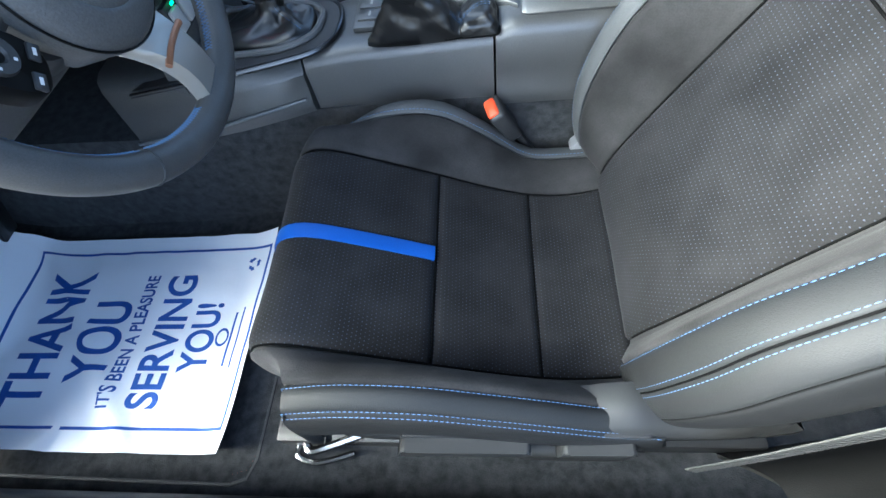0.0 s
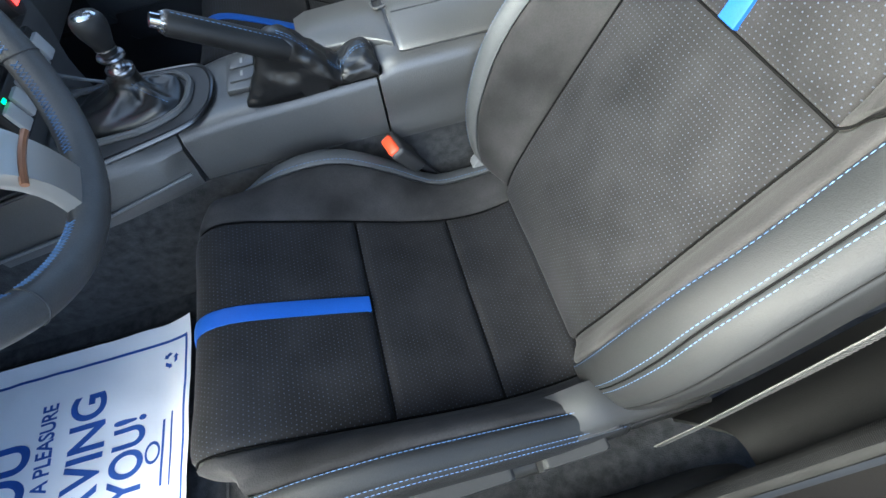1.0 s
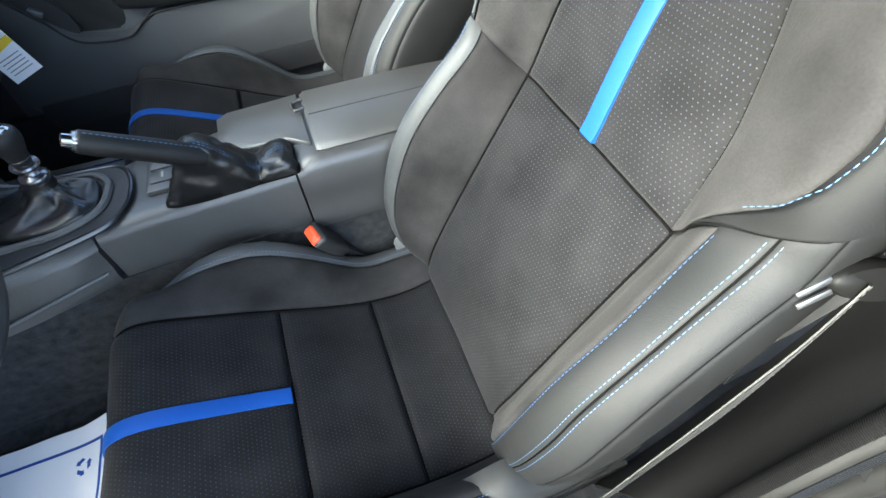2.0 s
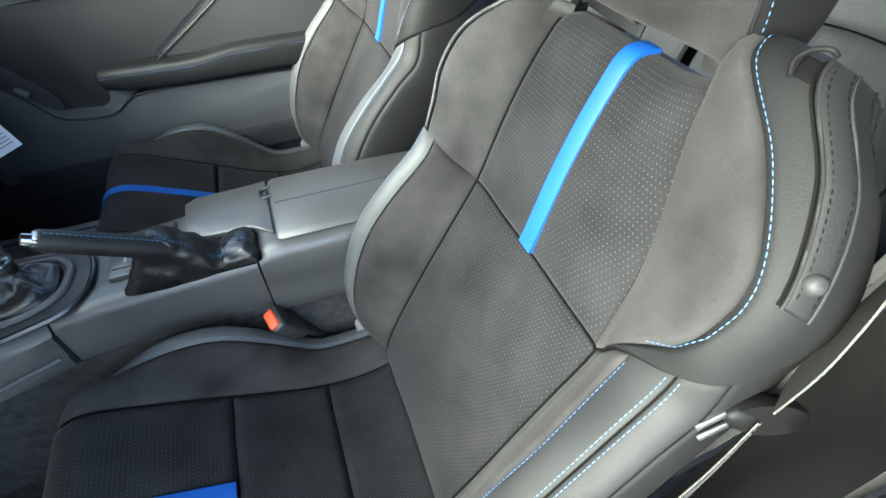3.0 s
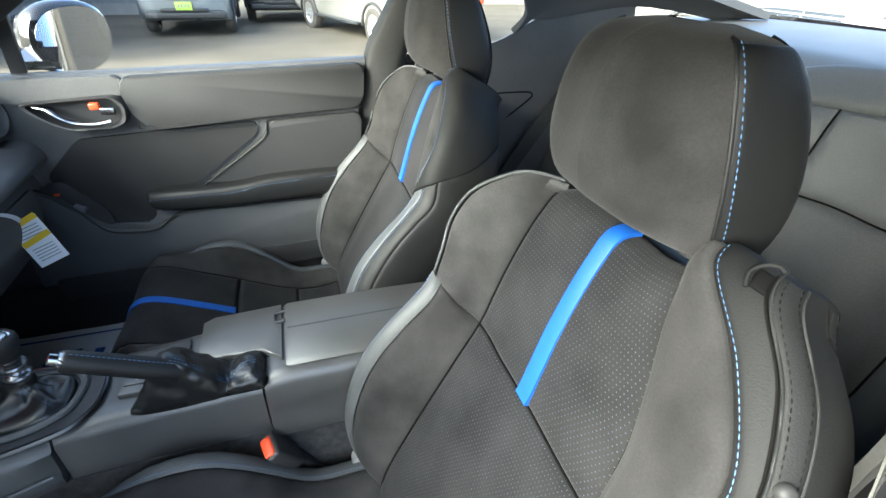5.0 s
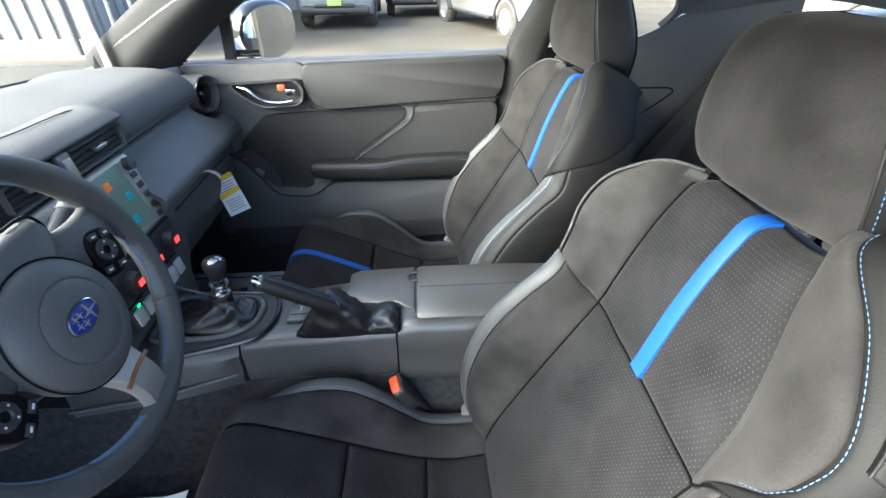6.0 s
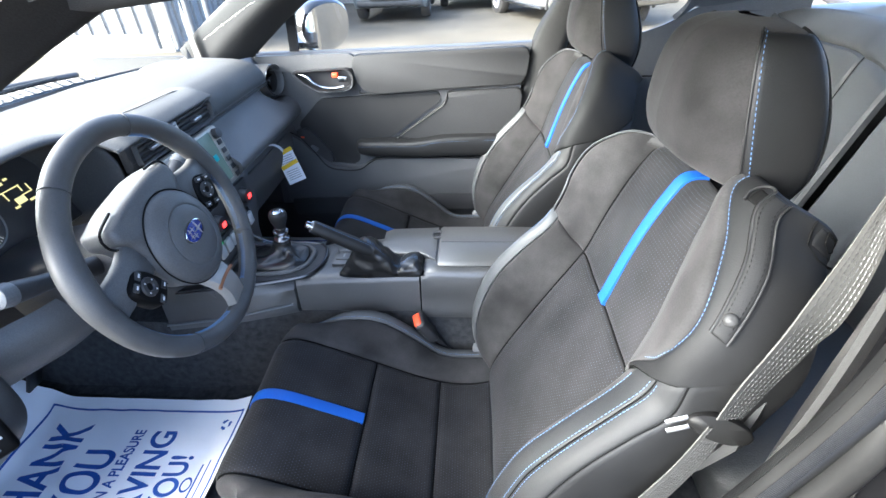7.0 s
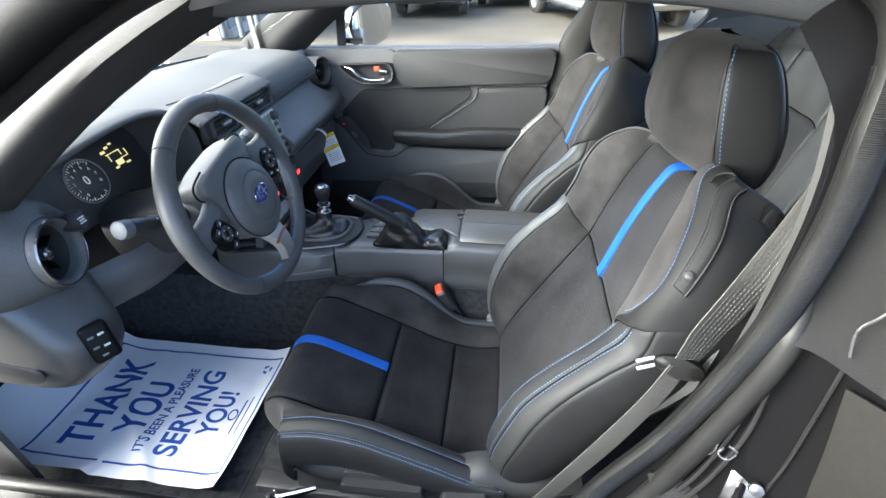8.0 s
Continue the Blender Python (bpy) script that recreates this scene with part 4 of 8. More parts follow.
# height along the back: insert half-widths (outer, inner), insert depth, crest height, crest half-width, side half-width, back depth
BACK = [
    (-0.085, 0.160, 0.140, -0.030, 0.000, 0.205, 0.245, -0.060),
    (-0.040, 0.165, 0.138, -0.010, 0.045, 0.215, 0.255, -0.075),
    (0.020, 0.168, 0.138, 0.000, 0.082, 0.222, 0.262, -0.085),
    (0.100, 0.166, 0.144, 0.002, 0.106, 0.226, 0.268, -0.090),
    (0.170, 0.163, 0.150, 0.002, 0.113, 0.226, 0.268, -0.095),
    (0.250, 0.160, 0.157, 0.001, 0.104, 0.222, 0.266, -0.100),
    (0.330, 0.157, 0.164, 0.000, 0.086, 0.221, 0.274, -0.105),
    (0.385, 0.150, 0.164, 0.012, 0.094, 0.218, 0.276, -0.105),
    (0.440, 0.142, 0.160, 0.026, 0.104, 0.212, 0.266, -0.088),
    (0.500, 0.121, 0.155, 0.038, 0.106, 0.198, 0.250, -0.070),
    (0.550, 0.098, 0.150, 0.044, 0.094, 0.168, 0.215, -0.045),
    (0.585, 0.088, 0.145, 0.042, 0.058, 0.145, 0.185, -0.030),
    (0.605, 0.080, 0.140, 0.010, 0.012, 0.120, 0.150, -0.030),
]


# outer bolster and wing by row: half-width and height of the inner edge, of the stitched groove and of the outer edge
OUTER = [
    (0.200, -0.005, 0.234, -0.010, 0.260, -0.034),
    (0.210, 0.022, 0.249, 0.016, 0.278, -0.012),
    (0.218, 0.050, 0.261, 0.045, 0.292, 0.018),
    (0.222, 0.072, 0.266, 0.068, 0.300, 0.042),
    (0.222, 0.080, 0.263, 0.079, 0.298, 0.055),
    (0.218, 0.068, 0.257, 0.070, 0.291, 0.052),
    (0.204, 0.042, 0.248, 0.051, 0.282, 0.034),
    (0.200, 0.040, 0.243, 0.042, 0.276, 0.018),
    (0.196, 0.052, 0.240, 0.061, 0.270, 0.036),
    (0.184, 0.066, 0.232, 0.069, 0.264, 0.046),
    (0.145, 0.065, 0.178, 0.068, 0.228, 0.046),
    (0.096, 0.056, 0.112, 0.060, 0.172, 0.048),
    (0.086, 0.028, 0.100, 0.030, 0.150, 0.022),
]
# inner wing by row: half-width and height of its crest, half-width of its side
INNER = {7: (0.258, 0.076, 0.288), 8: (0.270, 0.087, 0.295), 9: (0.248, 0.098, 0.268), 10: (0.208, 0.094, 0.228), 11: (0.168, 0.080, 0.188), 12: (0.125, 0.030, 0.150)}


def back_skin():
    rows = []
    for s, wo, wi, n, c, cw, sw, bk in BACK:
        so = sw + 0.018 * min(1.0, max(0.35, (0.52 - s) / 0.15))
        prof = [(-so + 0.02, bk), (-so, bk * 0.35), (-(cw * 0.35 + so * 0.65), c * 0.42), (-(cw * 0.72 + so * 0.28), c * 0.83), (-cw, c), (-(cw * 0.45 + wo * 0.55), n * 0.4 + c * 0.6), (-wo, n + 0.003), (-wo * 0.5, n),
                (0, n - 0.002), (wi * 0.5, n), (wi, n + 0.003), (cw * 0.45 + wi * 0.55, n * 0.4 + c * 0.6), (cw, c), ((cw + sw) / 2 + 0.004, c * 0.86), (sw, c * 0.35 - 0.01), (sw, bk + 0.045), (sw - 0.03, bk)]
        if len(rows) in INNER:
            yc, nc, ys = INNER[len(rows)]
            prof[11:15] = [((wi + yc) / 2, n * 0.45 + nc * 0.55), (yc, nc), ((yc + ys) / 2 + 0.004, nc * 0.9), (ys, nc * 0.45)]
            prof[15:] = [(ys, bk + 0.045), (ys - 0.03, bk)]
        if len(rows) < len(OUTER):
            y1, n1, y2, n2, y3, n3 = OUTER[len(rows)]
            back = bk - 0.035 * min(1, max(0, (s - 0.3) / 0.15))
            e = {10: 0.0, 11: 0.004, 12: 0.008}.get(len(rows), 0.0)
            prof[:6] = [(-y3 + 0.012 - e, back), (-y3 - 0.004 - 0.8 * e, (back + n3) / 2), (-y3, n3), (-y2, n2), (-y1, n1), (-(y1 + wo) / 2, n1 * 0.55 + n * 0.45)]
        lift = 0.05 * max(0.0, (s - 0.46) / 0.145) ** 1.5
        row = []
        for k, (y, d) in enumerate(prof):
            f = (0.75, 1.0, 1.0, 1.0)[k] if k < 4 else max(0.0, (7 - k) / 4)
            row.append(BACK_O + BACK_D * (s + lift * f) + BACK_N * (d + 0.35 * lift * f * (1 if d > 0 else 0)) + Vector((0, y, 0)))
        rows.append(row)
    return Skin(rows)


def head_skin():
    """Rings round the upright axis of the head restraint, from its foot to its crown."""
    rows = []
    # height, half width, front and back reach
    for h, w, fr, bk in ((0.000, 0.050, 0.030, 0.030), (0.003, 0.082, 0.075, 0.050), (0.016, 0.096, 0.098, 0.066), (0.06, 0.105, 0.110, 0.074), (0.11, 0.105, 0.110, 0.066), (0.16, 0.098, 0.104, 0.046), (0.195, 0.088, 0.092, 0.026), (0.215, 0.070, 0.070, 0.006), (0.223, 0.030, 0.034, -0.012)):
        ring = []
        for k in range(24):
            a = 2 * math.pi * k / 24
            ca, sa = math.cos(a), math.sin(a)
            ex = 0.55
            fx, fy = math.copysign(abs(ca) ** ex, ca), math.copysign(abs(sa) ** ex, sa)
            x = 0.355 - (fr * fx if fx > 0 else bk * fx)
            # the front face bows, the foot slopes down towards the back
            ring.append(Vector((x + 0.012 * fy * fy * (fx > 0), 0.028 + 1.17 * w * fy, 0.836 + h * (1.0 + 0.0 * fx) - 0.02 * fx * 0 + 0.045 * max(0, fx) * (1 - h / 0.232))))
        rows.append(ring + [ring[0]])
    return Skin(rows)


seat_piece = part


def rect(u0, u1, v0, v1):
    return lambda a, b: (u0 + (u1 - u0) * a, v0 + (v1 - v0) * b)


def curved(u0, u1, v0, v1):
    """Bounds given as functions: u by b, v by a."""
    return lambda a, b: (u0(b) + (u1(b) - u0(b)) * a, v0(a) + (v1(a) - v0(a)) * b)


def rounded_xz(ol, r):
    out = []
    for i in range(len(ol)):
        a, b, c = Vector((*ol[i - 1], 0)), Vector((*ol[i], 0)), Vector((*ol[(i + 1) % len(ol)], 0))
        ra = min(r, (a - b).length * 0.45, (c - b).length * 0.45)
        p, q = b + (a - b).normalized() * ra, b + (c - b).normalized() * ra
        for t in (0, 0.25, 0.5, 0.75, 1):
            w = p * (1 - t) ** 2 + b * 2 * t * (1 - t) + q * t * t
            out.append((w.x, w.y))
    return out


def make_seat(driver):
    side = 1 if driver else -1

    def part(name, bm, material, parent, label="", sharp=60):
        if side < 0:
            bmesh.ops.transform(bm, matrix=Matrix.Translation((0, 0.735, 0)) @ Matrix.Diagonal((1, 0.92, 1, 1)), verts=bm.verts)
        return seat_piece(name, bm, material, parent, label, sharp)

    seat = thing("car_seat", "black suede sports seat with blue stripe and sheen-toned leather bolsters" if driver else "black suede sports seat with blue stripe beside the far door", "car seat", "front seats")
    cu, ba = cushion_skin(), back_skin()
    F = 1
    # cushion
    part("cushion_front", cu.panel(rect(0, 6, 5, 9), 26, 18, puff=0.002, flip=F), PERF, seat, "perforated black suede cushion panel")
    part("cushion_middle", cu.panel(rect(6, 8, 5, 9), 14, 18, puff=0.002, flip=F), PERF, seat)
    part("cushion_rear", cu.panel(rect(8, 10, 5, 9), 12, 18, puff=0.002, flip=F), PERF, seat)
    part("cushion_roll", cu.panel(rect(10, 11, 5, 9), 8, 18, puff=0.004, flip=F), PERF, seat)
    part("outer_bolster_suede", cu.panel(rect(0, 11, 3, 5), 24, 8, flip=F), SUEDE, seat)
    b = part("outer_bolster", cu.panel(rect(0, 10.3, 2, 3), 28, 8, flip=F, sink=0.003), LEATHER_BAND_LIT, seat, "smooth leather bolster, sky sheen put in its colour")
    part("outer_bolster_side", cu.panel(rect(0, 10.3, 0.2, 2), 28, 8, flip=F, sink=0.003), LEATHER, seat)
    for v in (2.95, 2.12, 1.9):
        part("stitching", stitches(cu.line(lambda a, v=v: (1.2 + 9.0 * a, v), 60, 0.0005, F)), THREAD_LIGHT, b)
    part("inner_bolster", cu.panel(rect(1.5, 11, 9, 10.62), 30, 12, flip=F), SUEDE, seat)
    b = part("inner_bolster_edge", cu.panel(rect(1.5, 10.8, 10.62, 11.6), 30, 8, flip=F, sink=0.002), LEATHER_EDGE_LIT, seat, "leather edge, sky sheen put in its lighter grey")
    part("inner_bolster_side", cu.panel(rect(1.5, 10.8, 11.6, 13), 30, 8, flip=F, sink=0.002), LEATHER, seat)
    part("stitching", stitches(cu.line(lambda a: (1.6 + 9.0 * a, 10.74), 60, 0.0006, F)), THREAD, b)
    # blue stripe on the cushion, folded over its front
    part("stripe", cu.panel(lambda a, b: (0.6 + 5.35 * a, 6.93 + 0.28 * b), 26, 4, sink=0.001, edge=0.002, flip=F, thick=0.001, raise_=0.0048), BLUE, seat, "blue vinyl stripe")
    # back
    part("back_lower", ba.panel(rect(0, 6, 6, 10), 26, 18, puff=0.003), PERF, seat, "perforated suede back panel")
    part("back_upper", ba.panel(rect(6, 11.9, 6, 10), 24, 18, puff=0.003), PERF, seat)
    part("stripe", ba.panel(lambda a, b: (6.05 + 5.6 * a, (7.93 if driver else 8.0) + 0.2 * a + 0.33 * b), 24, 4, sink=0.001, edge=0.002, thick=0.001, raise_=0.0065), BLUE, seat, "blue vinyl stripe")
    low = lambda v: lerp_table([(0.3, 9.9), (1, 9.0), (1.4, 8.5), (1.8, 8.1), (2.3, 7.7), (3.0, 7.35), (3.5, 7.1), (4.2, 6.8), (4.8, 6.6), (5.5, 6.3), (6, 6.0)], v)
    edge = lambda a: lerp_table([(0, 5.5), (0.07, 4.7), (0.15, 4.0), (0.24, 3.4), (0.33, 3.08), (0.42, 3.0), (1, 3.0)], a)
    part("back_outer_suede", ba.panel(curved(lambda b: 0.5, lambda b: low(4 + 2 * b), lambda a: 4, lambda a: 6), 26, 10), SUEDE, seat)
    # far seat's band takes the lighter copy, its sheen held in the colour
    b = part("back_outer_bolster", ba.panel(curved(lambda b: 0.4, lambda b: low(2.95 + 1.05 * b), lambda a: 2.95, lambda a: 4), 30, 12, sink=0.0022, edge=0.004), LEATHER_BAND_LIT if driver else LEATHER_EDGE_LIT, seat, "leather side bolster, sky sheen put in its colour")
    part("back_outer_flank", ba.panel(curved(lambda b: 0.4, lambda b: low(2 + 0.95 * b), lambda a: 2, lambda a: 2.95), 30, 10, sink=0.0022, edge=0.004), LEATHER_BAND_LIT, seat)
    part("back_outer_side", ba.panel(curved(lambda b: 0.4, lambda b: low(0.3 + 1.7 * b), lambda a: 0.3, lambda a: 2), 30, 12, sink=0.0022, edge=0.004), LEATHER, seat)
    for v in (3.9, 3.1, 2.82):
        part("stitching", stitches(ba.line(lambda a, v=v: (0.6 + (low(v) - 0.7) * a, v), 70, 0.0004)), THREAD, b)
    w = part("outer_wing_suede", ba.panel(curved(lambda b: low(5.5 + 0.5 * b), lambda b: 11.6, edge, lambda a: 6), 30, 16, puff=0.004, raise_=0.004), SUEDE, seat)
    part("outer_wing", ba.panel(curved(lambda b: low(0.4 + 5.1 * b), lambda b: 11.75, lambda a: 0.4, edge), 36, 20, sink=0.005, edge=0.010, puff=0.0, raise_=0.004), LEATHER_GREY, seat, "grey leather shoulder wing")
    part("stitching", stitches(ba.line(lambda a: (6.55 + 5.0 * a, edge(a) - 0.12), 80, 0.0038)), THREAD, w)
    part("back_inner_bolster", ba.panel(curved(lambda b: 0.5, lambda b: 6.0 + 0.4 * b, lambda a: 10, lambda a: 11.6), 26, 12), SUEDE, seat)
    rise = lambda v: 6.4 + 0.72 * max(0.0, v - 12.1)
    b = part("back_inner_edge", ba.panel(rect(0.5, 6.42, 11.6, 13.0), 26, 8, sink=0.002), LEATHER_EDGE_LIT, seat, "leather edge, sky sheen put in its lighter grey")
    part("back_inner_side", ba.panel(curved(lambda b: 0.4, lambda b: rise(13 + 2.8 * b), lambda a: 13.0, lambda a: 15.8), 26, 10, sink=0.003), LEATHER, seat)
    for v in (12.86, 12.62):
        part("stitching", stitches(ba.line(lambda a, v=v: (0.7 + 5.6 * a, v), 60, 0.0006)), THREAD, b)
    part("inner_wing", ba.panel(curved(lambda b: 6.0 + 0.4 * b, lambda b: 11.6, lambda a: 10, lambda a: 12.1), 26, 14, puff=0.004), SUEDE, seat)
    w = part("inner_wing_side", ba.panel(curved(lambda b: rise(12.1 + 3.6 * b), lambda b: 11.7, lambda a: 12.1, lambda a: 15.7), 26, 14, sink=0.003, puff=0.003), LEATHER, seat, "smooth leather side of the shoulder wing")
    part("piping", add_tube(bmesh.new(), ba.line(lambda a: (6.5 + 5.1 * a, 12.1), 50, 0.0004), 0.0022, 6), LEATHER_EDGE_LIT, w)
    part("seam", add_tube(bmesh.new(), ba.line(lambda a: (7.6 + 4.0 * a, 13.9 + 0.5 * a), 40, 0.0010), 0.0014, 5), SEAM, w)
    part("guide_tab", ba.panel(rect(11.2, 11.9, 10.0, 10.3), 10, 8, sink=0.002, edge=0.004, thick=0.004, raise_=0.003), GUIDE_BLACK, seat, "small leather belt guide tab")
    for v in (2.95, 2.0):
        part("seam", add_tube(bmesh.new(), ba.line(lambda a, v=v: (0.5 + (low(v) - 0.5) * a, v), 50, -0.0016), 0.0013, 5), SEAM, seat)
    part("seam", add_tube(bmesh.new(), ba.line(lambda a: (low(0.4 + 5.6 * a), 0.4 + 5.6 * a), 60, -0.001), 0.0016, 5), SEAM, seat)
    # dark seams between the panels
    for pts in ([(6, 6 + 4 * f) for f in np.linspace(0, 1, 24)], [(0.6 + 11 * f, 6) for f in np.linspace(0, 1, 40)], [(0.6 + 11 * f, 10) for f in np.linspace(0, 1, 40)]):
        part("seam", add_tube(bmesh.new(), [ba.at(*q) - ba.normal(*q) * 0.0045 for q in pts], 0.0016, 5), SEAM, seat)
    for pts in [[(u, 5 + 4 * f) for f in np.linspace(0, 1, 24)] for u in (6, 8, 10)] + [[(1.5 + 9.2 * f, v) for f in np.linspace(0, 1, 40)] for v in (5, 9)]:
        part("seam", add_tube(bmesh.new(), [cu.at(*q) - cu.normal(*q, F) * 0.0045 for q in pts], 0.0016, 5), SEAM, seat)
    # shell behind the back
    rows = []
    for s, wo, wi, n, c, cw, sw, bk in BACK:
        rows.append([BACK_O + BACK_D * s + BACK_N * d + Vector((0, y, 0)) for y, d in ((-sw - 0.01, bk + 0.02), (-sw + 0.005, bk - 0.005), (-0.1, bk - 0.035), (0.1, bk - 0.035), (sw - 0.03, bk - 0.005), (sw - 0.012, bk + 0.05), (sw - 0.05, 0 + n - 0.03), (-sw + 0.05, n - 0.03))])
    part("back_shell", loft(rows), LEVER_PLASTIC, seat)
    rows = [[(x, -0.28, z - 0.03), (x, 0.19, z - 0.03), (x, 0.19, 0.14), (x, -0.28, 0.14)] for x, z in ((-0.42, 0.30), (-0.25, 0.28), (-0.1, 0.21), (0.06, 0.21))]
    part("seat_pan", loft(rows), PLASTIC_DARK, seat)
    # head restraint
    he = head_skin()
    h = part("head_restraint", he.panel(rect(0.0, 8, 0, 24), 34, 80, sink=0, edge=0, thick=0.0), SUEDE, seat, "suede head restraint")
    part("head_side", he.panel(lambda a, b: (0.9 + 6.0 * a, 15.6 + (2.75 + 1.9 * a) * b), 24, 12, sink=0.002, edge=0.006, thick=0.001, raise_=0.0022), LEATHER, seat, "smooth leather side of the head restraint")
    part("head_side", he.panel(rect(0.9, 6.9, 4.6, 8.4), 24, 12, sink=0.002, edge=0.006, thick=0.001, raise_=0.0022), LEATHER, seat)
    part("head_back", he.panel(rect(0.9, 7.2, 8.6, 15.4), 24, 16, sink=0.002, edge=0.006, thick=0.001, raise_=0.002), LEATHER, seat)
    for v in (20.0, 4.0):
        part("stitching", stitches(he.line(lambda a, v=v: (1.1 + 5.8 * a, 18.15 + 1.9 * a if v > 12 else v + 0.55), 50, 0.0030), 0.0042, 0.0026, 0.0005), THREAD, h)
        part("piping", add_tube(bmesh.new(), he.line(lambda a, v=v: (0.95 + 6.1 * a, 18.42 + 1.9 * a if v > 12 else v + 0.42), 40, 0.001), 0.0018, 6), LEATHER, h)
    for v in (15.45, 8.55):
        part("piping", add_tube(bmesh.new(), he.line(lambda a, v=v: (0.9 + 6.2 * a, v), 40, 0.0018), 0.0022, 6), LEATHER_GREY, h)
    if driver:
        # plastic side shield with levers
        sh = []
        for x, z0, z1, y in ((-0.415, 0.27, 0.305, -0.284), (-0.40, 0.225, 0.30, -0.292), (-0.35, 0.205, 0.275, -0.297), (-0.29, 0.20, 0.268, -0.298), (-0.20, 0.20, 0.272, -0.298), (-0.10, 0.205, 0.278, -0.298), (-0.05, 0.215, 0.284, -0.298), (-0.03, 0.215, 0.294, -0.298), (0.0, 0.215, 0.304, -0.298), (0.02, 0.215, 0.302, -0.298), (0.045, 0.215, 0.296, -0.297), (0.09, 0.225, 0.288, -0.297), (0.15, 0.245, 0.282, -0.296), (0.20, 0.262, 0.276, -0.290)):
            sh.append([(x, -0.235, z0), (x, y + 0.012, z0), (x, y, z0 + 0.012), (x, y, z1 - 0.030), (x, y + 0.008, z1 - 0.014), (x, -0.262, z1), (x, -0.238, z1 - 0.006)])
        shield = part("side_shield", loft(dense(sh, 30, 7)), LEVER_PLASTIC, seat, "satin black plastic side shield", 60)
        part("lever_recess", prism([(x, -0.2995, z) for x, z in rounded_xz([(-0.295, 0.262), (-0.11, 0.268), (0.03, 0.275), (0.035, 0.19), (-0.10, 0.17), (-0.295, 0.19)], 0.015)], (0, 0.02, 0), (0, -0.001, 0)), PLASTIC_DARK, seat)
        for x0, x1, z0, z1 in ((-0.305, -0.122, 0.212, 0.244), (-0.090, 0.010, 0.220, 0.246)):
            part("lever", prism([(x, -0.298, z) for x, z in rounded_xz([(x0, z0), (x1, z0 + 0.012), (x1, z1 + 0.008), (x0 + 0.01, z1)], 0.008)], (0, 0, 0), (0, -0.021, 0), 0.004), LEVER_PLASTIC, seat, "black adjusting lever")
        part("height_lever_base", box((-0.06, -0.300, 0.178), (0.16, 0.03, 0.05), 0.012, 3), LEVER_PLASTIC, seat)
    part("hinge_cover", prism([(x, 0.205, z) for x, z in rounded_xz([(-0.02, 0.245), (0.035, 0.215), (0.05, 0.24), (0.005, 0.275)], 0.01)], (0, 0, 0), (0, 0.022, 0), 0.003), PLASTIC_PALE, seat, "pale grey hinge cover")
    if driver:
        # belt strap with press stud on the outer shoulder
        run = lambda a, q: (11.42 - 2.47 * a, 1.97 + 0.28 * a + (q - 0.5) * (0.34 + 0.06 * a))
        sp = part("belt_strap", ba.panel(lambda a, b: run(a, b), 30, 8, sink=0.002, edge=0.003, thick=0.004, raise_=0.0095), LEATHER_GREY, seat, "leather belt strap with press stud")
        for q in (0.0, 1.0):
            part("piping", add_tube(bmesh.new(), ba.line(lambda a, q=q: run(a, q), 40, 0.0085), 0.0015, 6), LEATHER_BAND_LIT, sp)
            # near-black line paints the shade along the strap's edge
            part("strap_shadow", add_tube(bmesh.new(), ba.line(lambda a, q=q: run(a, 1.18 * q - 0.09), 40, 0.0035), 0.0016, 5), SEAM, sp)
        for q in (0.22, 0.78):
            part("stitching", stitches(ba.line(lambda a, q=q: run(0.03 + 0.94 * a, q), 40, 0.0098), 0.004, 0.0025, 0.0005), SEAM, sp)
        c, n = ba.at(*run(0.87, 0.5)), ba.normal(*run(0.87, 0.5))
        part("press_stud", lathe([(0.0, 0.0052), (0.004, 0.0046), (0.0068, 0.0028), (0.0078, -0.001), (0.0082, -0.003)], look(c + n * 0.0105, c + n * -1), 24), LEVER_PLASTIC, sp, "black press stud")
        loop = [ba.at(*run(a, q)) + ba.normal(*run(a, q)) * h for a, q, h in ((0.20, 1.75, 0.006), (0.12, 1.8, 0.008), (0.03, 1.6, 0.010), (-0.02, 1.25, 0.011), (0.0, 0.98, 0.011))]
        part("strap_loop", add_tube(bmesh.new(), spline(loop, 24), 0.0020, 8), LEATHER_GREY, sp, "folded loop at the strap's end")
        part("slot", ba.panel(lambda a, b: run(0.02 + 0.16 * a, 1.12 + 0.55 * b), 8, 6, sink=0.001, edge=0.002, thick=0.002, raise_=0.0052), SEAM, sp)
        pn = part("pocket_cover", ba.panel(rect(10.9, 11.55, 0.35, 1.15), 14, 10, sink=0.003, edge=0.005, thick=0.001, raise_=0.0052), LEATHER_GREY, seat, "small leather pocket cover")
        part("seam", add_tube(bmesh.new(), [ba.at(*q) + ba.normal(*q) * 0.0036 for q in ((11.6, 1.3), (11.4, 1.28), (10.9, 1.2), (10.75, 0.9), (10.78, 0.5), (10.85, 0.2))], 0.0016, 5), SEAM, pn)
        part("seam", add_tube(bmesh.new(), [ba.at(*q) + ba.normal(*q) * 0.0052 for q in ((11.5, 0.95), (11.2, 0.85), (11.05, 0.6), (11.15, 0.45), (11.5, 0.55), (11.5, 0.95))], 0.0010, 5), SEAM, pn)
    return seat


seat_1 = make_seat(True)
seat_2 = make_seat(False)

# ---- dashboard ----
dash = thing("dashboard", "black soft dashboard with vents, screen and stitched edge", "dashboard")
# windscreen foot by y
FOOT = [(-0.32, -0.93), (-0.2, -1.0), (0.08, -1.11), (CY, -1.14), (0.63, -1.11), (0.9, -1.0), (1.0, -0.90)]


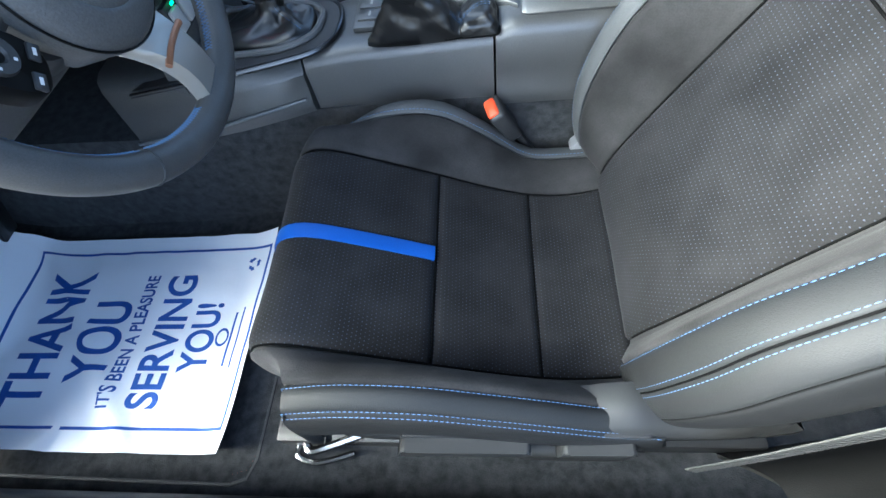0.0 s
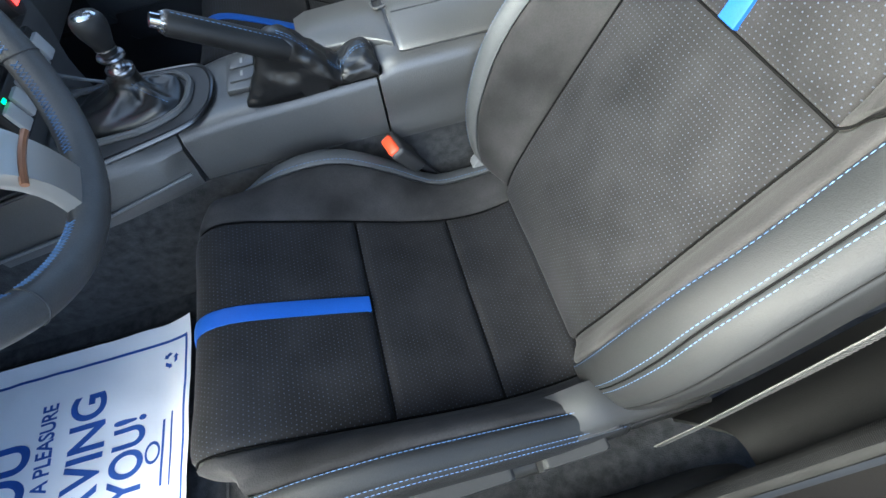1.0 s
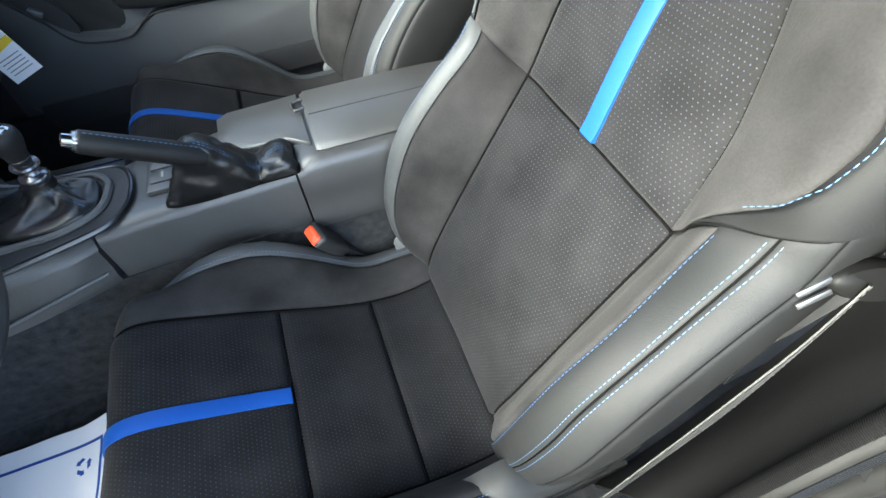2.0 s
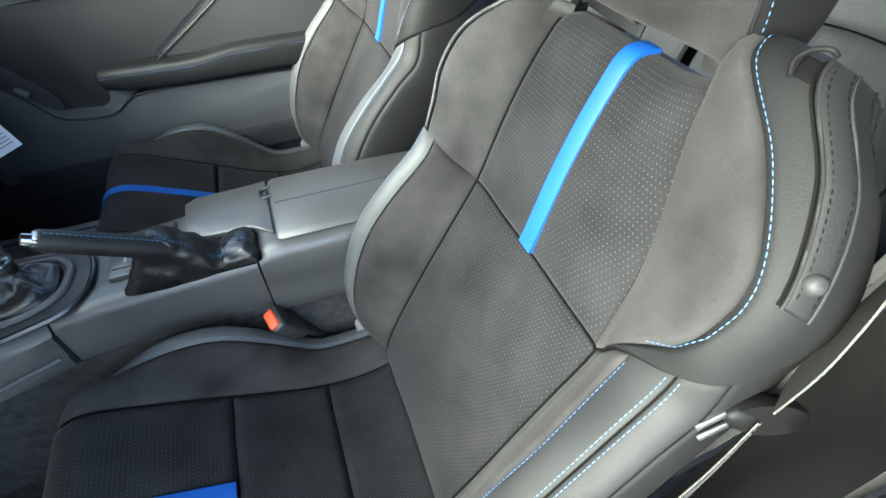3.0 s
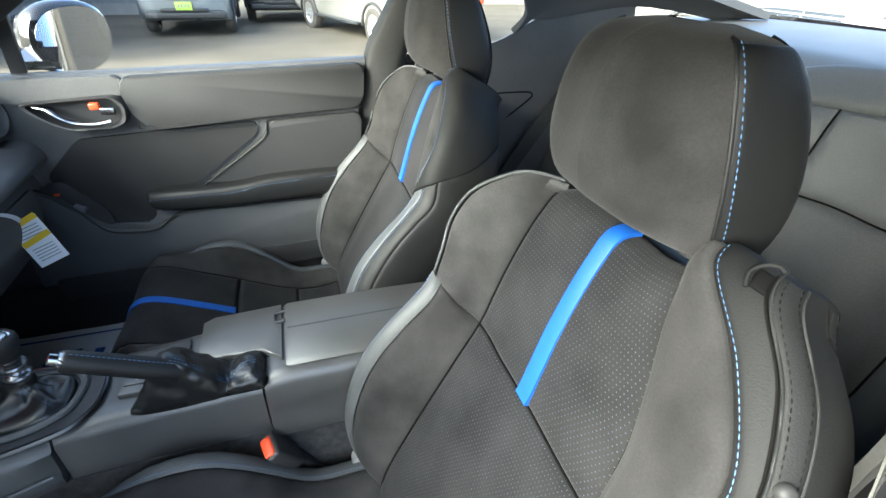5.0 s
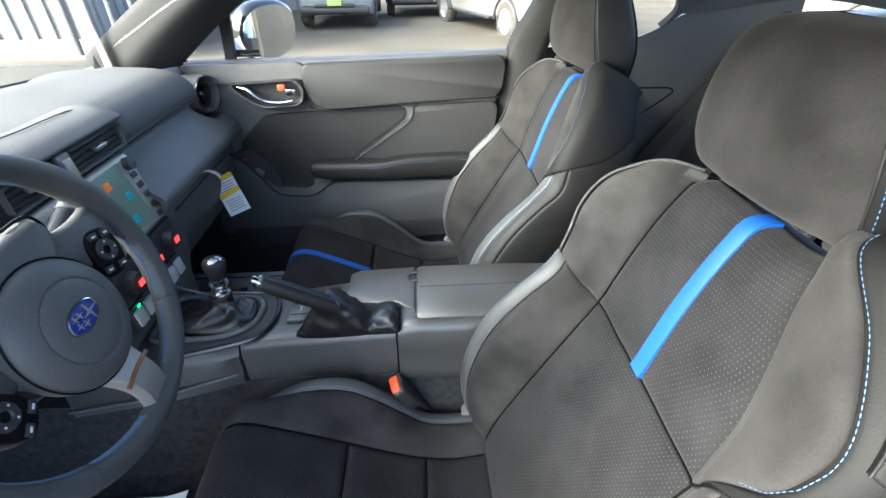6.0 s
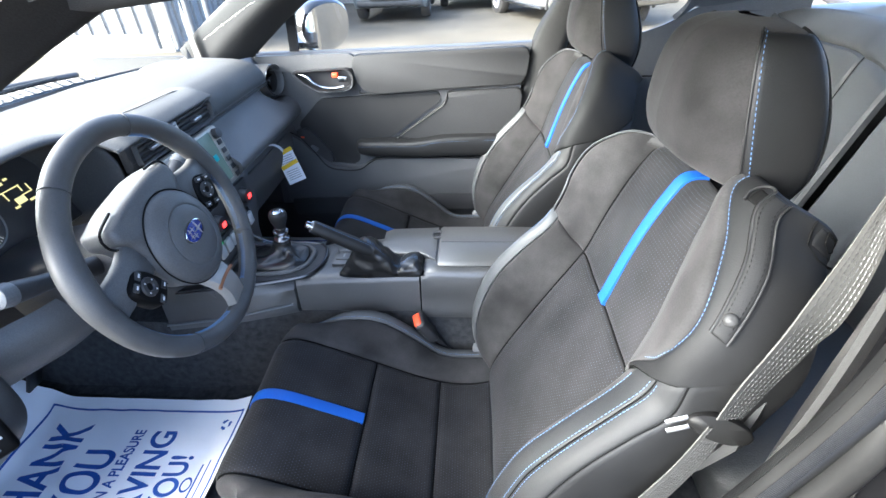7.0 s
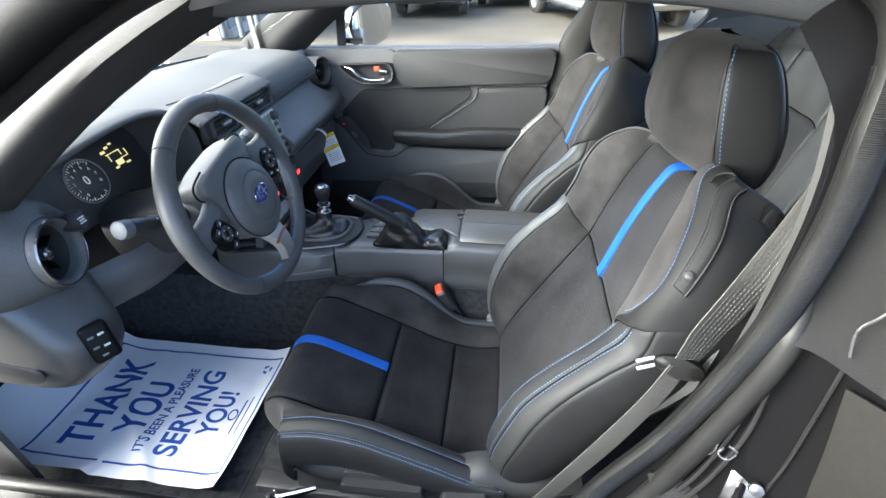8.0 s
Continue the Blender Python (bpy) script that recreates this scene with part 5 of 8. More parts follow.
def dash_row(y):
    xb = lerp_table(FOOT, y)
    f = min(1, max(0, (abs(y - CY) - 0.45) / 0.22))
    zt = 0.862 - 0.022 * f
    return [(xb, y, 0.845 - 0.012 * f), (xb + 0.06, y, 0.853 - 0.012 * f), (xb * 0.5 - 0.40, y, zt + 0.004), (-0.79, y, zt), (-0.735, y, zt - 0.012), (-0.705, y, zt - 0.035), (-0.695, y, zt - 0.062), (-0.700, y, 0.778)]


part("upper_pad", strip(dense([dash_row(y) for y in np.linspace(0.17, 0.872, 9)] + [[(x - 0.012 * (k > 2), 0.884, z - 0.012 * (2 < k < 7)) for k, (x, _, z) in enumerate(dash_row(0.884))]], 40, 40), 0.006), DASH_TOP, dash, "soft grained upper pad", 60)
# passenger side: crease, broad mid surface, rolled lower edge
mid = []
for y in np.linspace(0.44, 1.0, 15):
    g = max(0, (y - 0.8) / 0.2)
    dr = 0.072 * min(1, max(0, (y - 0.85) / 0.04))
    mid.append([(x, y, min(z, 0.772 - dr)) for x, y, z in [(-0.712, y, 0.772), (-0.705, y, 0.757), (-0.672 - 0.012 * g, y, 0.728), (-0.64 - 0.02 * g, y, 0.700 - 0.015 * g), (-0.622 - 0.025 * g, y, 0.682 - 0.02 * g), (-0.622 - 0.025 * g, y, 0.662 - 0.02 * g), (-0.65 - 0.02 * g, y, 0.642 - 0.02 * g), (-0.73, y, 0.615 - 0.02 * g)]])
part("middle_panel", strip(dense(mid, 24, 30), 0.012), DASH_MID, dash, "broad smooth middle panel", 60)
part("trim_bead", tube([(-0.6955, y, 0.775) for y in np.linspace(0.165, 0.872, 20)], 0.0028, 6), TRIM_GREY, dash)
part("stitching", stitches([Vector((-0.6925, y, 0.786)) for y in np.linspace(0.505, 0.872, 40)], 0.004, 0.002, 0.0005), THREAD_GREY, dash)
# lower dash and glove box lid
part("glove_box", strip(dense([[(-0.75, y, 0.635), (-0.70, y, 0.60), (-0.70, y, 0.52), (-0.74, y, 0.43), (-0.84, y, 0.38), (-1.1, y, 0.36)] for y in (0.49, 0.62, 0.8, 1.0)], 14, 20), 0.012), PLASTIC, dash, "", 60)
part("glove_box_lid", strip(dense([[(-0.690, y, 0.592), (-0.689, y, 0.53), (-0.728, y, 0.44)] for y in (0.54, 0.7, 0.93)], 10, 12), 0.012), PLASTIC, dash, "", 60)
part("lower_panel", strip(dense([[(-0.72 - d, y, 0.66), (-0.705 - d, y, 0.635), (-0.71 - d, y, 0.60), (-0.745 - d, y, 0.56), (-0.85 - d, y, 0.54), (-1.2, y, 0.50)] for y, d in ((-0.22, 0.09), (-0.15, 0.05), (-0.05, 0.01), (0.2, 0.0))], 14, 20), 0.012), PLASTIC, dash, "knee panel below the column", 60)
part("end_block", strip(dense([[(-1.0, y, 0.845), (-0.85, y, 0.842), (-0.775, y, 0.83), (-0.745, y, 0.80), (-0.74, y, 0.74), (-0.75, y, 0.66)] for y in (0.90, 0.95, 1.0)], 8, 18), 0.01), PLASTIC, dash, "", 60)
# speaker hump at the windscreen corner and demister slots
part("speaker_hump", lathe([(0.0, 0.014), (0.06, 0.012), (0.085, 0.004), (0.09, -0.01)], Matrix.Translation((-0.95, 0.79, 0.848)), 28), DASH_TOP, dash, "", 60)
for k in range(3):
    part("vent_slot", box(pose(-0.80, 0.70 + 0.07 * k, 0.858 - 0.006 * k, 0, 0, 8), (0.018, 0.055, 0.004), 0.001), PLASTIC_DARK, dash)
# centre vents under a raised hood
hood_rows = []
for y, g in ((0.150, 0.0), (0.165, 0.35), (0.178, 0.85), (0.20, 1.0), (0.26, 1.0), (0.33, 1.0), (0.42, 1.0), (0.475, 1.0), (0.498, 0.85), (0.512, 0.35), (0.528, 0.0)):
    hood_rows.append([(-0.80, y, 0.860), (-0.752 + 0.004 * g, y, 0.858 + 0.006 * g), (-0.722 + 0.012 * g, y, 0.848 + 0.010 * g), (-0.700 + 0.012 * g, y, 0.838 + 0.008 * g), (-0.693 + 0.011 * g, y, 0.832 + 0.007 * g), (-0.70 + 0.008 * g, y, 0.832)])
part("vent_hood", strip(dense(hood_rows, 40, 20), 0.006), DASH_TOP, dash, "", 60)
part("vent_crease", tube(spline([(-0.800, 0.20, 0.8635), (-0.757, 0.32, 0.866), (-0.748, 0.43, 0.866), (-0.742, 0.475, 0.862), (-0.722, 0.505, 0.848), (-0.700, 0.520, 0.818), (-0.694, 0.526, 0.785)], 40), 0.0012, 5), PLASTIC_DARK, dash)


def slot_vent(y0, y1, z0, z1, x):
    v = part("air_vent", box((x - 0.03, (y0 + y1) / 2, (z0 + z1) / 2), (0.004, y1 - y0, z1 - z0)), PLASTIC_DARK, dash, "slotted black air vent")
    fr = rounded([(y0, z0), (y1, z0), (y1, z1), (y0, z1)], 4, 0.008)
    part("frame", add_loft(bmesh.new(), [[(xx, (a - (y0 + y1) / 2) * s + (y0 + y1) / 2, (b - (z0 + z1) / 2) * s2 + (z0 + z1) / 2) for a, b in fr] for xx, s, s2 in ((x - 0.03, 1.0, 1.0), (x, 1.02, 1.05), (x + 0.003, 1.05, 1.13), (x - 0.02, 1.07, 1.18))], True, False), PLASTIC, v)
    for k in range(3):
        part("slat", box(pose(x - 0.012, (y0 + y1) / 2, z0 + (z1 - z0) * (k + 0.75) / 3.4, 0, 12, 0), (0.02, (y1 - y0) * 0.98, 0.003), 0.001), PLASTIC_DARK, v)
    part("tab", box((x - 0.002, (y0 + y1) / 2 + 0.005, (z0 + z1) / 2), (0.012, 0.034, 0.008), 0.002), SILVER, v)


slot_vent(0.338, 0.488, 0.790, 0.830, -0.6855)
slot_vent(0.188, 0.290, 0.790, 0.830, -0.6855)
part("hazard_panel", box(pose(-0.682, 0.314, 0.810, 0, -8, 0), (0.012, 0.03, 0.05), 0.004), PLASTIC_GREY, dash, "small grey switch panel")
part("plate", box(pose(-0.675, 0.314, 0.810, 0, -8, 0), (0.003, 0.02, 0.034), 0.002), BEZEL, dash)
part("vent_surround", box((-0.705, 0.34, 0.808), (0.02, 0.345, 0.058), 0.006), PLASTIC_DARK, dash)
# screen unit
SC = Matrix.Translation((-0.665, 0.322, 0.712)) @ Matrix.Rotation(radians(-15), 4, "Y")
su = part("screen_unit", box(SC, (0.03, 0.265, 0.14), 0.006, 3), BEZEL, dash, "beige grey screen unit with buttons")
part("screen", box(SC @ Matrix.Translation((0.0155, 0.008, 0.004)), (0.002, 0.165, 0.12), 0.0008), SCREEN, su, "lit touch screen")
for k, (y, z, c) in enumerate(((-0.045, 0.035, "g"), (0.03, 0.04, "o"), (0.07, 0.005, "b"), (-0.02, -0.02, "o"), (0.045, -0.035, "b"))):
    part("icon", box(SC @ Matrix.Translation((0.0168, y * 0.85 + 0.005, z)), (0.001, 0.017, 0.016), 0.0004), {"g": ICON_G, "o": ICON_O, "b": ICON_B}[c], su)
for k in range(5):
    part("button", box(SC @ Matrix.Translation((0.0155, 0.112, 0.03 - 0.022 * k)), (0.004, 0.018, 0.012), 0.001), PLASTIC_DARK, su)
    part("button", box(SC @ Matrix.Translation((0.0155, -0.105, 0.03 - 0.022 * k)), (0.004, 0.02, 0.012), 0.001), PLASTIC_DARK, su)
part("knob", lathe([(0.0, 0.014), (0.012, 0.013), (0.013, 0.0)], SC @ Matrix.Translation((0.015, 0.112, 0.052)) @ Matrix.Rotation(radians(90), 4, "Y"), 20), PLASTIC_DARK, su)
part("knob", lathe([(0.0, 0.014), (0.012, 0.013), (0.013, 0.0)], SC @ Matrix.Translation((0.015, -0.105, 0.045)) @ Matrix.Rotation(radians(90), 4, "Y"), 20), PLASTIC_DARK, su)
# centre stack below the screen
part("stack_panel", strip(dense([[(-0.70, y, 0.66), (-0.655, y, 0.645), (-0.645, y, 0.60), (-0.645, y, 0.53), (-0.66, y, 0.46), (-0.66, y, 0.40)] for y in (0.205, 0.25, 0.355, 0.46, 0.505)], 14, 16), 0.02), PLASTIC, dash, "", 60)
cl = part("climate_panel", box(pose(-0.64, 0.345, 0.60, 0, -4, 0), (0.012, 0.235, 0.07), 0.004), PLASTIC_DARK, dash, "climate controls")
for k in range(3):
    part("dial", lathe([(0.0, 0.02), (0.02, 0.018), (0.023, 0.0)], Matrix.Translation((-0.634, 0.27 + 0.075 * k, 0.60)) @ Matrix.Rotation(radians(90), 4, "Y"), 24), PLASTIC_DARK, cl)
    part("lit_digits", box((-0.6135, 0.27 + 0.075 * k, 0.60), (0.001, 0.016, 0.012)), ICON_R, cl)
kp = part("key_panel", box(pose(-0.638, 0.335, 0.533, 0, -6, 0), (0.012, 0.20, 0.05), 0.003), PLASTIC_DARK, dash, "row of pale keys")
for k in range(6):
    part("key", box(pose(-0.631, 0.252 + 0.033 * k, 0.532, 0, -6, 0), (0.01, 0.027, 0.034), 0.003), KEY_PALE, kp)
part("lamp", box((-0.6285, 0.255, 0.556), (0.002, 0.008, 0.004)), ICON_GREEN, kp)


def round_vent(c, r, yaw):
    M = Matrix.Translation(c) @ Matrix.Rotation(radians(yaw), 4, "Z") @ Matrix.Rotation(radians(86), 4, "Y")
    v = part("round_vent", lathe([(r * 0.84, -0.035), (r * 0.86, 0.0), (r * 0.9, 0.012), (r * 0.97, 0.014), (r * 1.03, 0.004), (r * 1.06, -0.02), (r * 1.06, -0.05)], M, 48, False), PLASTIC, dash, "round black air vent", 60)
    part("bowl", lathe([(r * 0.99, 0.010), (r * 0.93, 0.004), (r * 0.86, -0.010), (r * 0.72, -0.030), (r * 0.70, -0.036)], M, 48, False), LEVER_PLASTIC, v, "glossy black bowl", 60)
    part("ring", lathe([(r * 0.985, 0.0125), (r * 1.0, 0.0155), (r * 1.02, 0.0125)], M, 48, False), CHROME_DARK, v)
    part("back", lathe([(0.0, -0.037), (r * 0.71, -0.035)], M, 32, False), PLASTIC_DARK, v)
    for k in range(4):
        part("vane", box(M @ Matrix.Rotation(math.pi / 2 * k + 0.35, 4, "Z") @ Matrix.Translation((r * 0.42, 0, -0.027)), (r * 0.58, 0.0035, 0.016), 0.001), GUIDE_BLACK, v)
    part("hub", lathe([(0.0, -0.006), (r * 0.12, -0.0075), (r * 0.20, -0.013), (r * 0.21, -0.035)], M, 24), CHROME_DARK, v)
    part("hub_rim", lathe([(r * 0.185, -0.012), (r * 0.20, -0.0095), (r * 0.215, -0.012)], M, 24, False), CHROME, v)


round_vent((-0.705, 0.945, 0.769), 0.05, -14)
round_vent((-0.740, -0.250, 0.756), 0.0575, 16)
# instrument hood, cluster
bro = []
for y, z, x in ((-0.30, 0.82, -0.80), (-0.25, 0.848, -0.785), (-0.17, 0.872, -0.772), (-0.05, 0.888, -0.765), (0.05, 0.889, -0.765), (0.11, 0.882, -0.762), (0.150, 0.868, -0.752), (0.172, 0.838, -0.738), (0.180, 0.79, -0.728), (0.180, 0.70, -0.738), (0.178, 0.60, -0.75)):
    xb = lerp_table(FOOT, y)
    bro.append([(xb, y * 1.0, 0.846), (xb * 0.5 - 0.44, y, z * 0.5 + 0.435), (x - 0.05, y, z + 0.002), (x - 0.012, y, z), (x, y, z - 0.006), (x - 0.008, y - 0.006 * (1 if y > 0 else -1), z - 0.014), (x - 0.07, y * 0.96, z - 0.018), (x - 0.15, y * 0.9, z - 0.03)])
part("instrument_hood", strip(dense(bro, 36, 24), 0.006), DASH_TOP, dash, "grained hood over the instruments", 60)
CM = Matrix.Translation((-0.875, 0.025, 0.772)) @ Matrix.Rotation(radians(-20), 4, "Y")
ins = part("instrument_panel", box(CM @ Matrix.Translation((0, -0.02, 0)), (0.01, 0.31, 0.17), 0.003), GLOSS_BLACK, dash, "dark instrument panel with lit pictograms")
DM = CM @ Matrix.Translation((0.0055, -0.045, -0.005)) @ Matrix.Rotation(radians(90), 4, "Y")
part("dial_ring", lathe([(0.0455, 0.0), (0.046, 0.002), (0.048, 0.002), (0.0485, 0.0)], DM, 48, False), DIAL_GREY, ins)
bm = bmesh.new()
for k in range(31):
    a = radians(-220 + 250 * k / 30)
    L = 0.007 if k % 3 == 0 else 0.003
    add_box(bm, DM @ Matrix.Rotation(a, 4, "Z") @ Matrix.Translation((0.043 - L / 2, 0, 0.001)), (L, 0.0012, 0.0008))
part("dial_marks", bm, ICON_WHITE, ins)
part("marker_lamp", box(CM @ Matrix.Translation((0.006, -0.01, 0.062)), (0.001, 0.009, 0.013), 0.0004), ICON_R, ins, "red warning pictogram")
bm = bmesh.new()
for (y, z, w, h) in ((0.03, 0.028, 0.012, 0.006), (0.045, 0.034, 0.01, 0.005), (0.06, 0.038, 0.008, 0.004), (0.052, 0.02, 0.04, 0.002), (0.036, 0.012, 0.002, 0.016), (0.07, 0.014, 0.002, 0.012), (0.055, -0.004, 0.02, 0.012), (0.075, 0.002, 0.022, 0.002), (0.085, 0.01, 0.002, 0.014), (0.04, -0.012, 0.01, 0.004), (0.075, -0.012, 0.012, 0.004)):
    add_box(bm, CM @ Matrix.Translation((0.006, y, z)), (0.001, w, h))
part("pictogram", bm, ICON_YELLOW, ins, "yellow car pictogram")


def lettering(text, m, size, material, parent, extrude=0.0, align="CENTER", name="lettering", cut=0.0, shape=None, width=None, bold=0.0):
    """Writing as a mesh in the xy plane of m; width: stretched to it; shape: moves each vertex."""
    cu = bpy.data.curves.new(name, "FONT")
    cu.body, cu.size, cu.align_x, cu.align_y, cu.extrude, cu.offset = text, size, align, "BOTTOM_BASELINE", extrude, size * bold
    tmp = new(name, cu)
    bpy.context.view_layer.update()
    me = bpy.data.meshes.new_from_object(tmp.evaluated_get(bpy.context.evaluated_depsgraph_get()))
    bpy.data.objects.remove(tmp)
    bm = bmesh.new()
    bm.from_mesh(me)
    bpy.data.meshes.remove(me)
    if width:
        xs = [v.co.x for v in bm.verts]
        k, mid_x = width / (max(xs) - min(xs)), (max(xs) + min(xs)) / 2
        for v in bm.verts:
            v.co.x = (v.co.x - mid_x) * k
    bmesh.ops.transform(bm, matrix=m, verts=bm.verts)
    if cut:
        for ax in (0, 1):
            lo, hi = min(v.co[ax] for v in bm.verts), max(v.co[ax] for v in bm.verts)
            c = lo + cut
            while c < hi:
                n = Vector((1, 0, 0)) if ax == 0 else Vector((0, 1, 0))
                bmesh.ops.bisect_plane(bm, geom=bm.verts[:] + bm.edges[:] + bm.faces[:], plane_co=n * c, plane_no=n)
                c += cut
    if shape:
        for v in bm.verts:
            v.co = shape(v.co)
    return part(name, bm, material, parent)


for k, ch in enumerate("012345678"):
    a = radians(230 - 31 * k)
    lettering(ch, CM @ Matrix.Translation((0.0062, -0.045 + 0.030 * math.cos(a), -0.005 + 0.030 * math.sin(a) - 0.004)) @ Matrix.Rotation(radians(90), 4, "Z") @ Matrix.Rotation(radians(90), 4, "X"), 0.0095, ICON_WHITE, ins, 0.0002)
lettering("0", CM @ Matrix.Translation((0.0062, -0.045, -0.012)) @ Matrix.Rotation(radians(90), 4, "Z") @ Matrix.Rotation(radians(90), 4, "X"), 0.026, ICON_WHITE, ins, 0.0002)
# left end of the dashboard: shroud of the round vent, start button, side lower panel with switch pod
sh = []
VM = Matrix.Translation((-0.740, -0.250, 0.756)) @ Matrix.Rotation(radians(16), 4, "Z") @ Matrix.Rotation(radians(86), 4, "Y")
for x, cy, cz, wy, wz in ((-0.93, -0.290, 0.765, 0.105, 0.092), (-0.84, -0.288, 0.768, 0.105, 0.092), (-0.795, -0.284, 0.769, 0.100, 0.088), (-0.768, -0.274, 0.765, 0.090, 0.080), (-0.756, -0.264, 0.761, 0.080, 0.073)):
    sh.append([(x, cy + wy * math.copysign(abs(math.cos(a)) ** 0.8, math.cos(a)), cz + wz * math.copysign(abs(math.sin(a)) ** 0.8, math.sin(a))) for a in np.linspace(0, 2 * math.pi, 41)[:-1]])
for q, h in ((1.13, -0.006), (1.06, -0.001), (1.03, -0.006)):
    sh.append([VM @ Vector((-0.0575 * q * math.sin(a), 0.0575 * q * math.cos(a), h)) for a in np.linspace(0, 2 * math.pi, 41)[:-1]])
part("vent_shroud", add_loft(bmesh.new(), sh, True, False), SOFT, dash, "", 60)
part("side_panel", strip(dense([
    [(-0.92, -0.345, 0.715), (-0.83, -0.352, 0.715), (-0.785, -0.345, 0.710), (-0.765, -0.30, 0.702), (-0.758, -0.245, 0.706), (-0.760, -0.208, 0.720), (-0.80, -0.193, 0.735), (-0.88, -0.190, 0.740)],
    [(-0.92, -0.350, 0.665), (-0.82, -0.354, 0.665), (-0.757, -0.345, 0.658), (-0.735, -0.30, 0.650), (-0.730, -0.25, 0.656), (-0.740, -0.214, 0.672), (-0.80, -0.198, 0.680), (-0.88, -0.195, 0.680)],
    [(-0.92, -0.352, 0.612), (-0.81, -0.355, 0.610), (-0.735, -0.346, 0.600), (-0.708, -0.305, 0.592), (-0.705, -0.25, 0.598), (-0.728, -0.215, 0.612), (-0.79, -0.200, 0.620), (-0.88, -0.195, 0.625)],
    [(-0.93, -0.350, 0.560), (-0.83, -0.352, 0.548), (-0.745, -0.344, 0.538), (-0.718, -0.305, 0.532), (-0.715, -0.25, 0.540), (-0.735, -0.215, 0.552), (-0.79, -0.200, 0.560), (-0.88, -0.195, 0.570)],
    [(-0.95, -0.345, 0.525), (-0.86, -0.345, 0.515), (-0.79, -0.335, 0.508), (-0.768, -0.30, 0.506), (-0.765, -0.25, 0.512), (-0.775, -0.22, 0.520), (-0.82, -0.205, 0.530), (-0.90, -0.200, 0.540)],
    [(-1.0, -0.33, 0.53), (-0.95, -0.33, 0.53), (-0.92, -0.32, 0.53), (-0.92, -0.29, 0.53), (-0.92, -0.26, 0.535), (-0.92, -0.23, 0.54), (-0.93, -0.21, 0.54), (-0.95, -0.20, 0.54)]], 34, 36), 0.012), CONSOLE, dash, "", 60)
part("fuse_cover", prism([(x, -0.353, z) for x, z in rounded([(-0.91, 0.60), (-0.765, 0.575), (-0.775, 0.545), (-0.85, 0.535), (-0.92, 0.545)], 4, 0.025)], (0, 0, 0), (0, -0.006, 0), 0.003), PLASTIC_DARK, dash, "end cover")
pod = part("switch_pod", box(face((-0.702, -0.292, 0.592), (-0.4, -0.48, 0.72)), (0.045, 0.075, 0.024), 0.009, 3), GUIDE_BLACK, dash, "dark switch pod")
for k, (dx, dy) in enumerate(((-0.012, 0.012), (0.008, 0.012), (-0.012, -0.004), (0.008, -0.006), (-0.004, -0.018))):
    part("switch", box(face((-0.702, -0.292, 0.592), (-0.4, -0.48, 0.72)) @ Matrix.Translation((dx * 0.8, dy * 1.3, 0.0122)), (0.010, 0.004, 0.0016), 0.0006), KEY_PALE if k % 2 else PLASTIC_GREY, pod)
sb = part("start_button", lathe([(0.0, 0.006), (0.012, 0.006), (0.0135, 0.003), (0.016, 0.004), (0.018, 0.0), (0.019, -0.03)], Matrix.Translation((-0.735, -0.188, 0.782)) @ Matrix.Rotation(radians(75), 4, "Y"), 28), PLASTIC_DARK, dash, "round start button")
for k in (-1, 0, 1):
    part("print_bar", box(Matrix.Translation((-0.735, -0.188, 0.782)) @ Matrix.Rotation(radians(75), 4, "Y") @ Matrix.Translation((0.0045 * k, 0, 0.0065)), (0.0022, 0.013 if k else 0.010, 0.0008)), LABEL_WHITE, sb)
part("pillar_base", box((-0.95, -0.32, 0.80), (0.12, 0.03, 0.03), 0.008), PLASTIC, dash)

# raised writing on the seat's side shield
lettering("SRS AIRBAG", Matrix.Translation((-0.050, -0.2765, 0.2755)) @ Matrix.Rotation(radians(28), 4, "X"), 0.0095, GUIDE_BLACK, seat_1, 0.0004)

# ---- steering ----
wheel = thing("steering_wheel", "black leather steering wheel with blue stitching and silver spokes", "steering wheel")
COLUMN = Matrix.Translation((-0.5314, -0.0066, 0.7474)) @ Matrix.Rotation(radians(73.4), 4, "Y")
WM = COLUMN @ Matrix.Rotation(radians(11), 4, "Z")  # the wheel stands a little turned


def WP(right, up, out=0.0):
    return WM @ Vector((-up, right, out))


def CP(right, up, out=0.0):
    return COLUMN @ Vector((-up, right, out))


R = 0.190
rim_r = []
rim_p = []
for k in range(96):
    a = 2 * math.pi * k / 96
    rim_p.append(WP(R * math.sin(a), R * math.cos(a)))
    rim_r.append(0.0176 + 0.0026 * math.exp(-((abs((a + math.pi) % (2 * math.pi) - math.pi) - 1.15) / 0.3) ** 2))
rim = part("rim", tube(rim_p, rim_r, 18, True, up=tuple(WM.to_3x3() @ Vector((0, 0, 1)))), LEATHER_RIM, wheel, "leather rim with grip swells", 80)
for deg in (-28, 28, 132, -134):
    a = radians(deg)
    c, t = WP(R * math.sin(a), R * math.cos(a)), (WM.to_3x3() @ Vector((math.sin(a), math.cos(a), 0))).normalized()
    b1, b2 = (WP((R + 1) * math.sin(a), (R + 1) * math.cos(a)) - c).normalized(), WM.to_3x3() @ Vector((0, 0, 1))
    part("seam", tube([c + (b1 * math.cos(q) + b2 * math.sin(q)) * 0.0180 for q in np.linspace(0, 2 * math.pi, 20)[:-1]], 0.0009, 5, True), PLASTIC_DARK, rim)
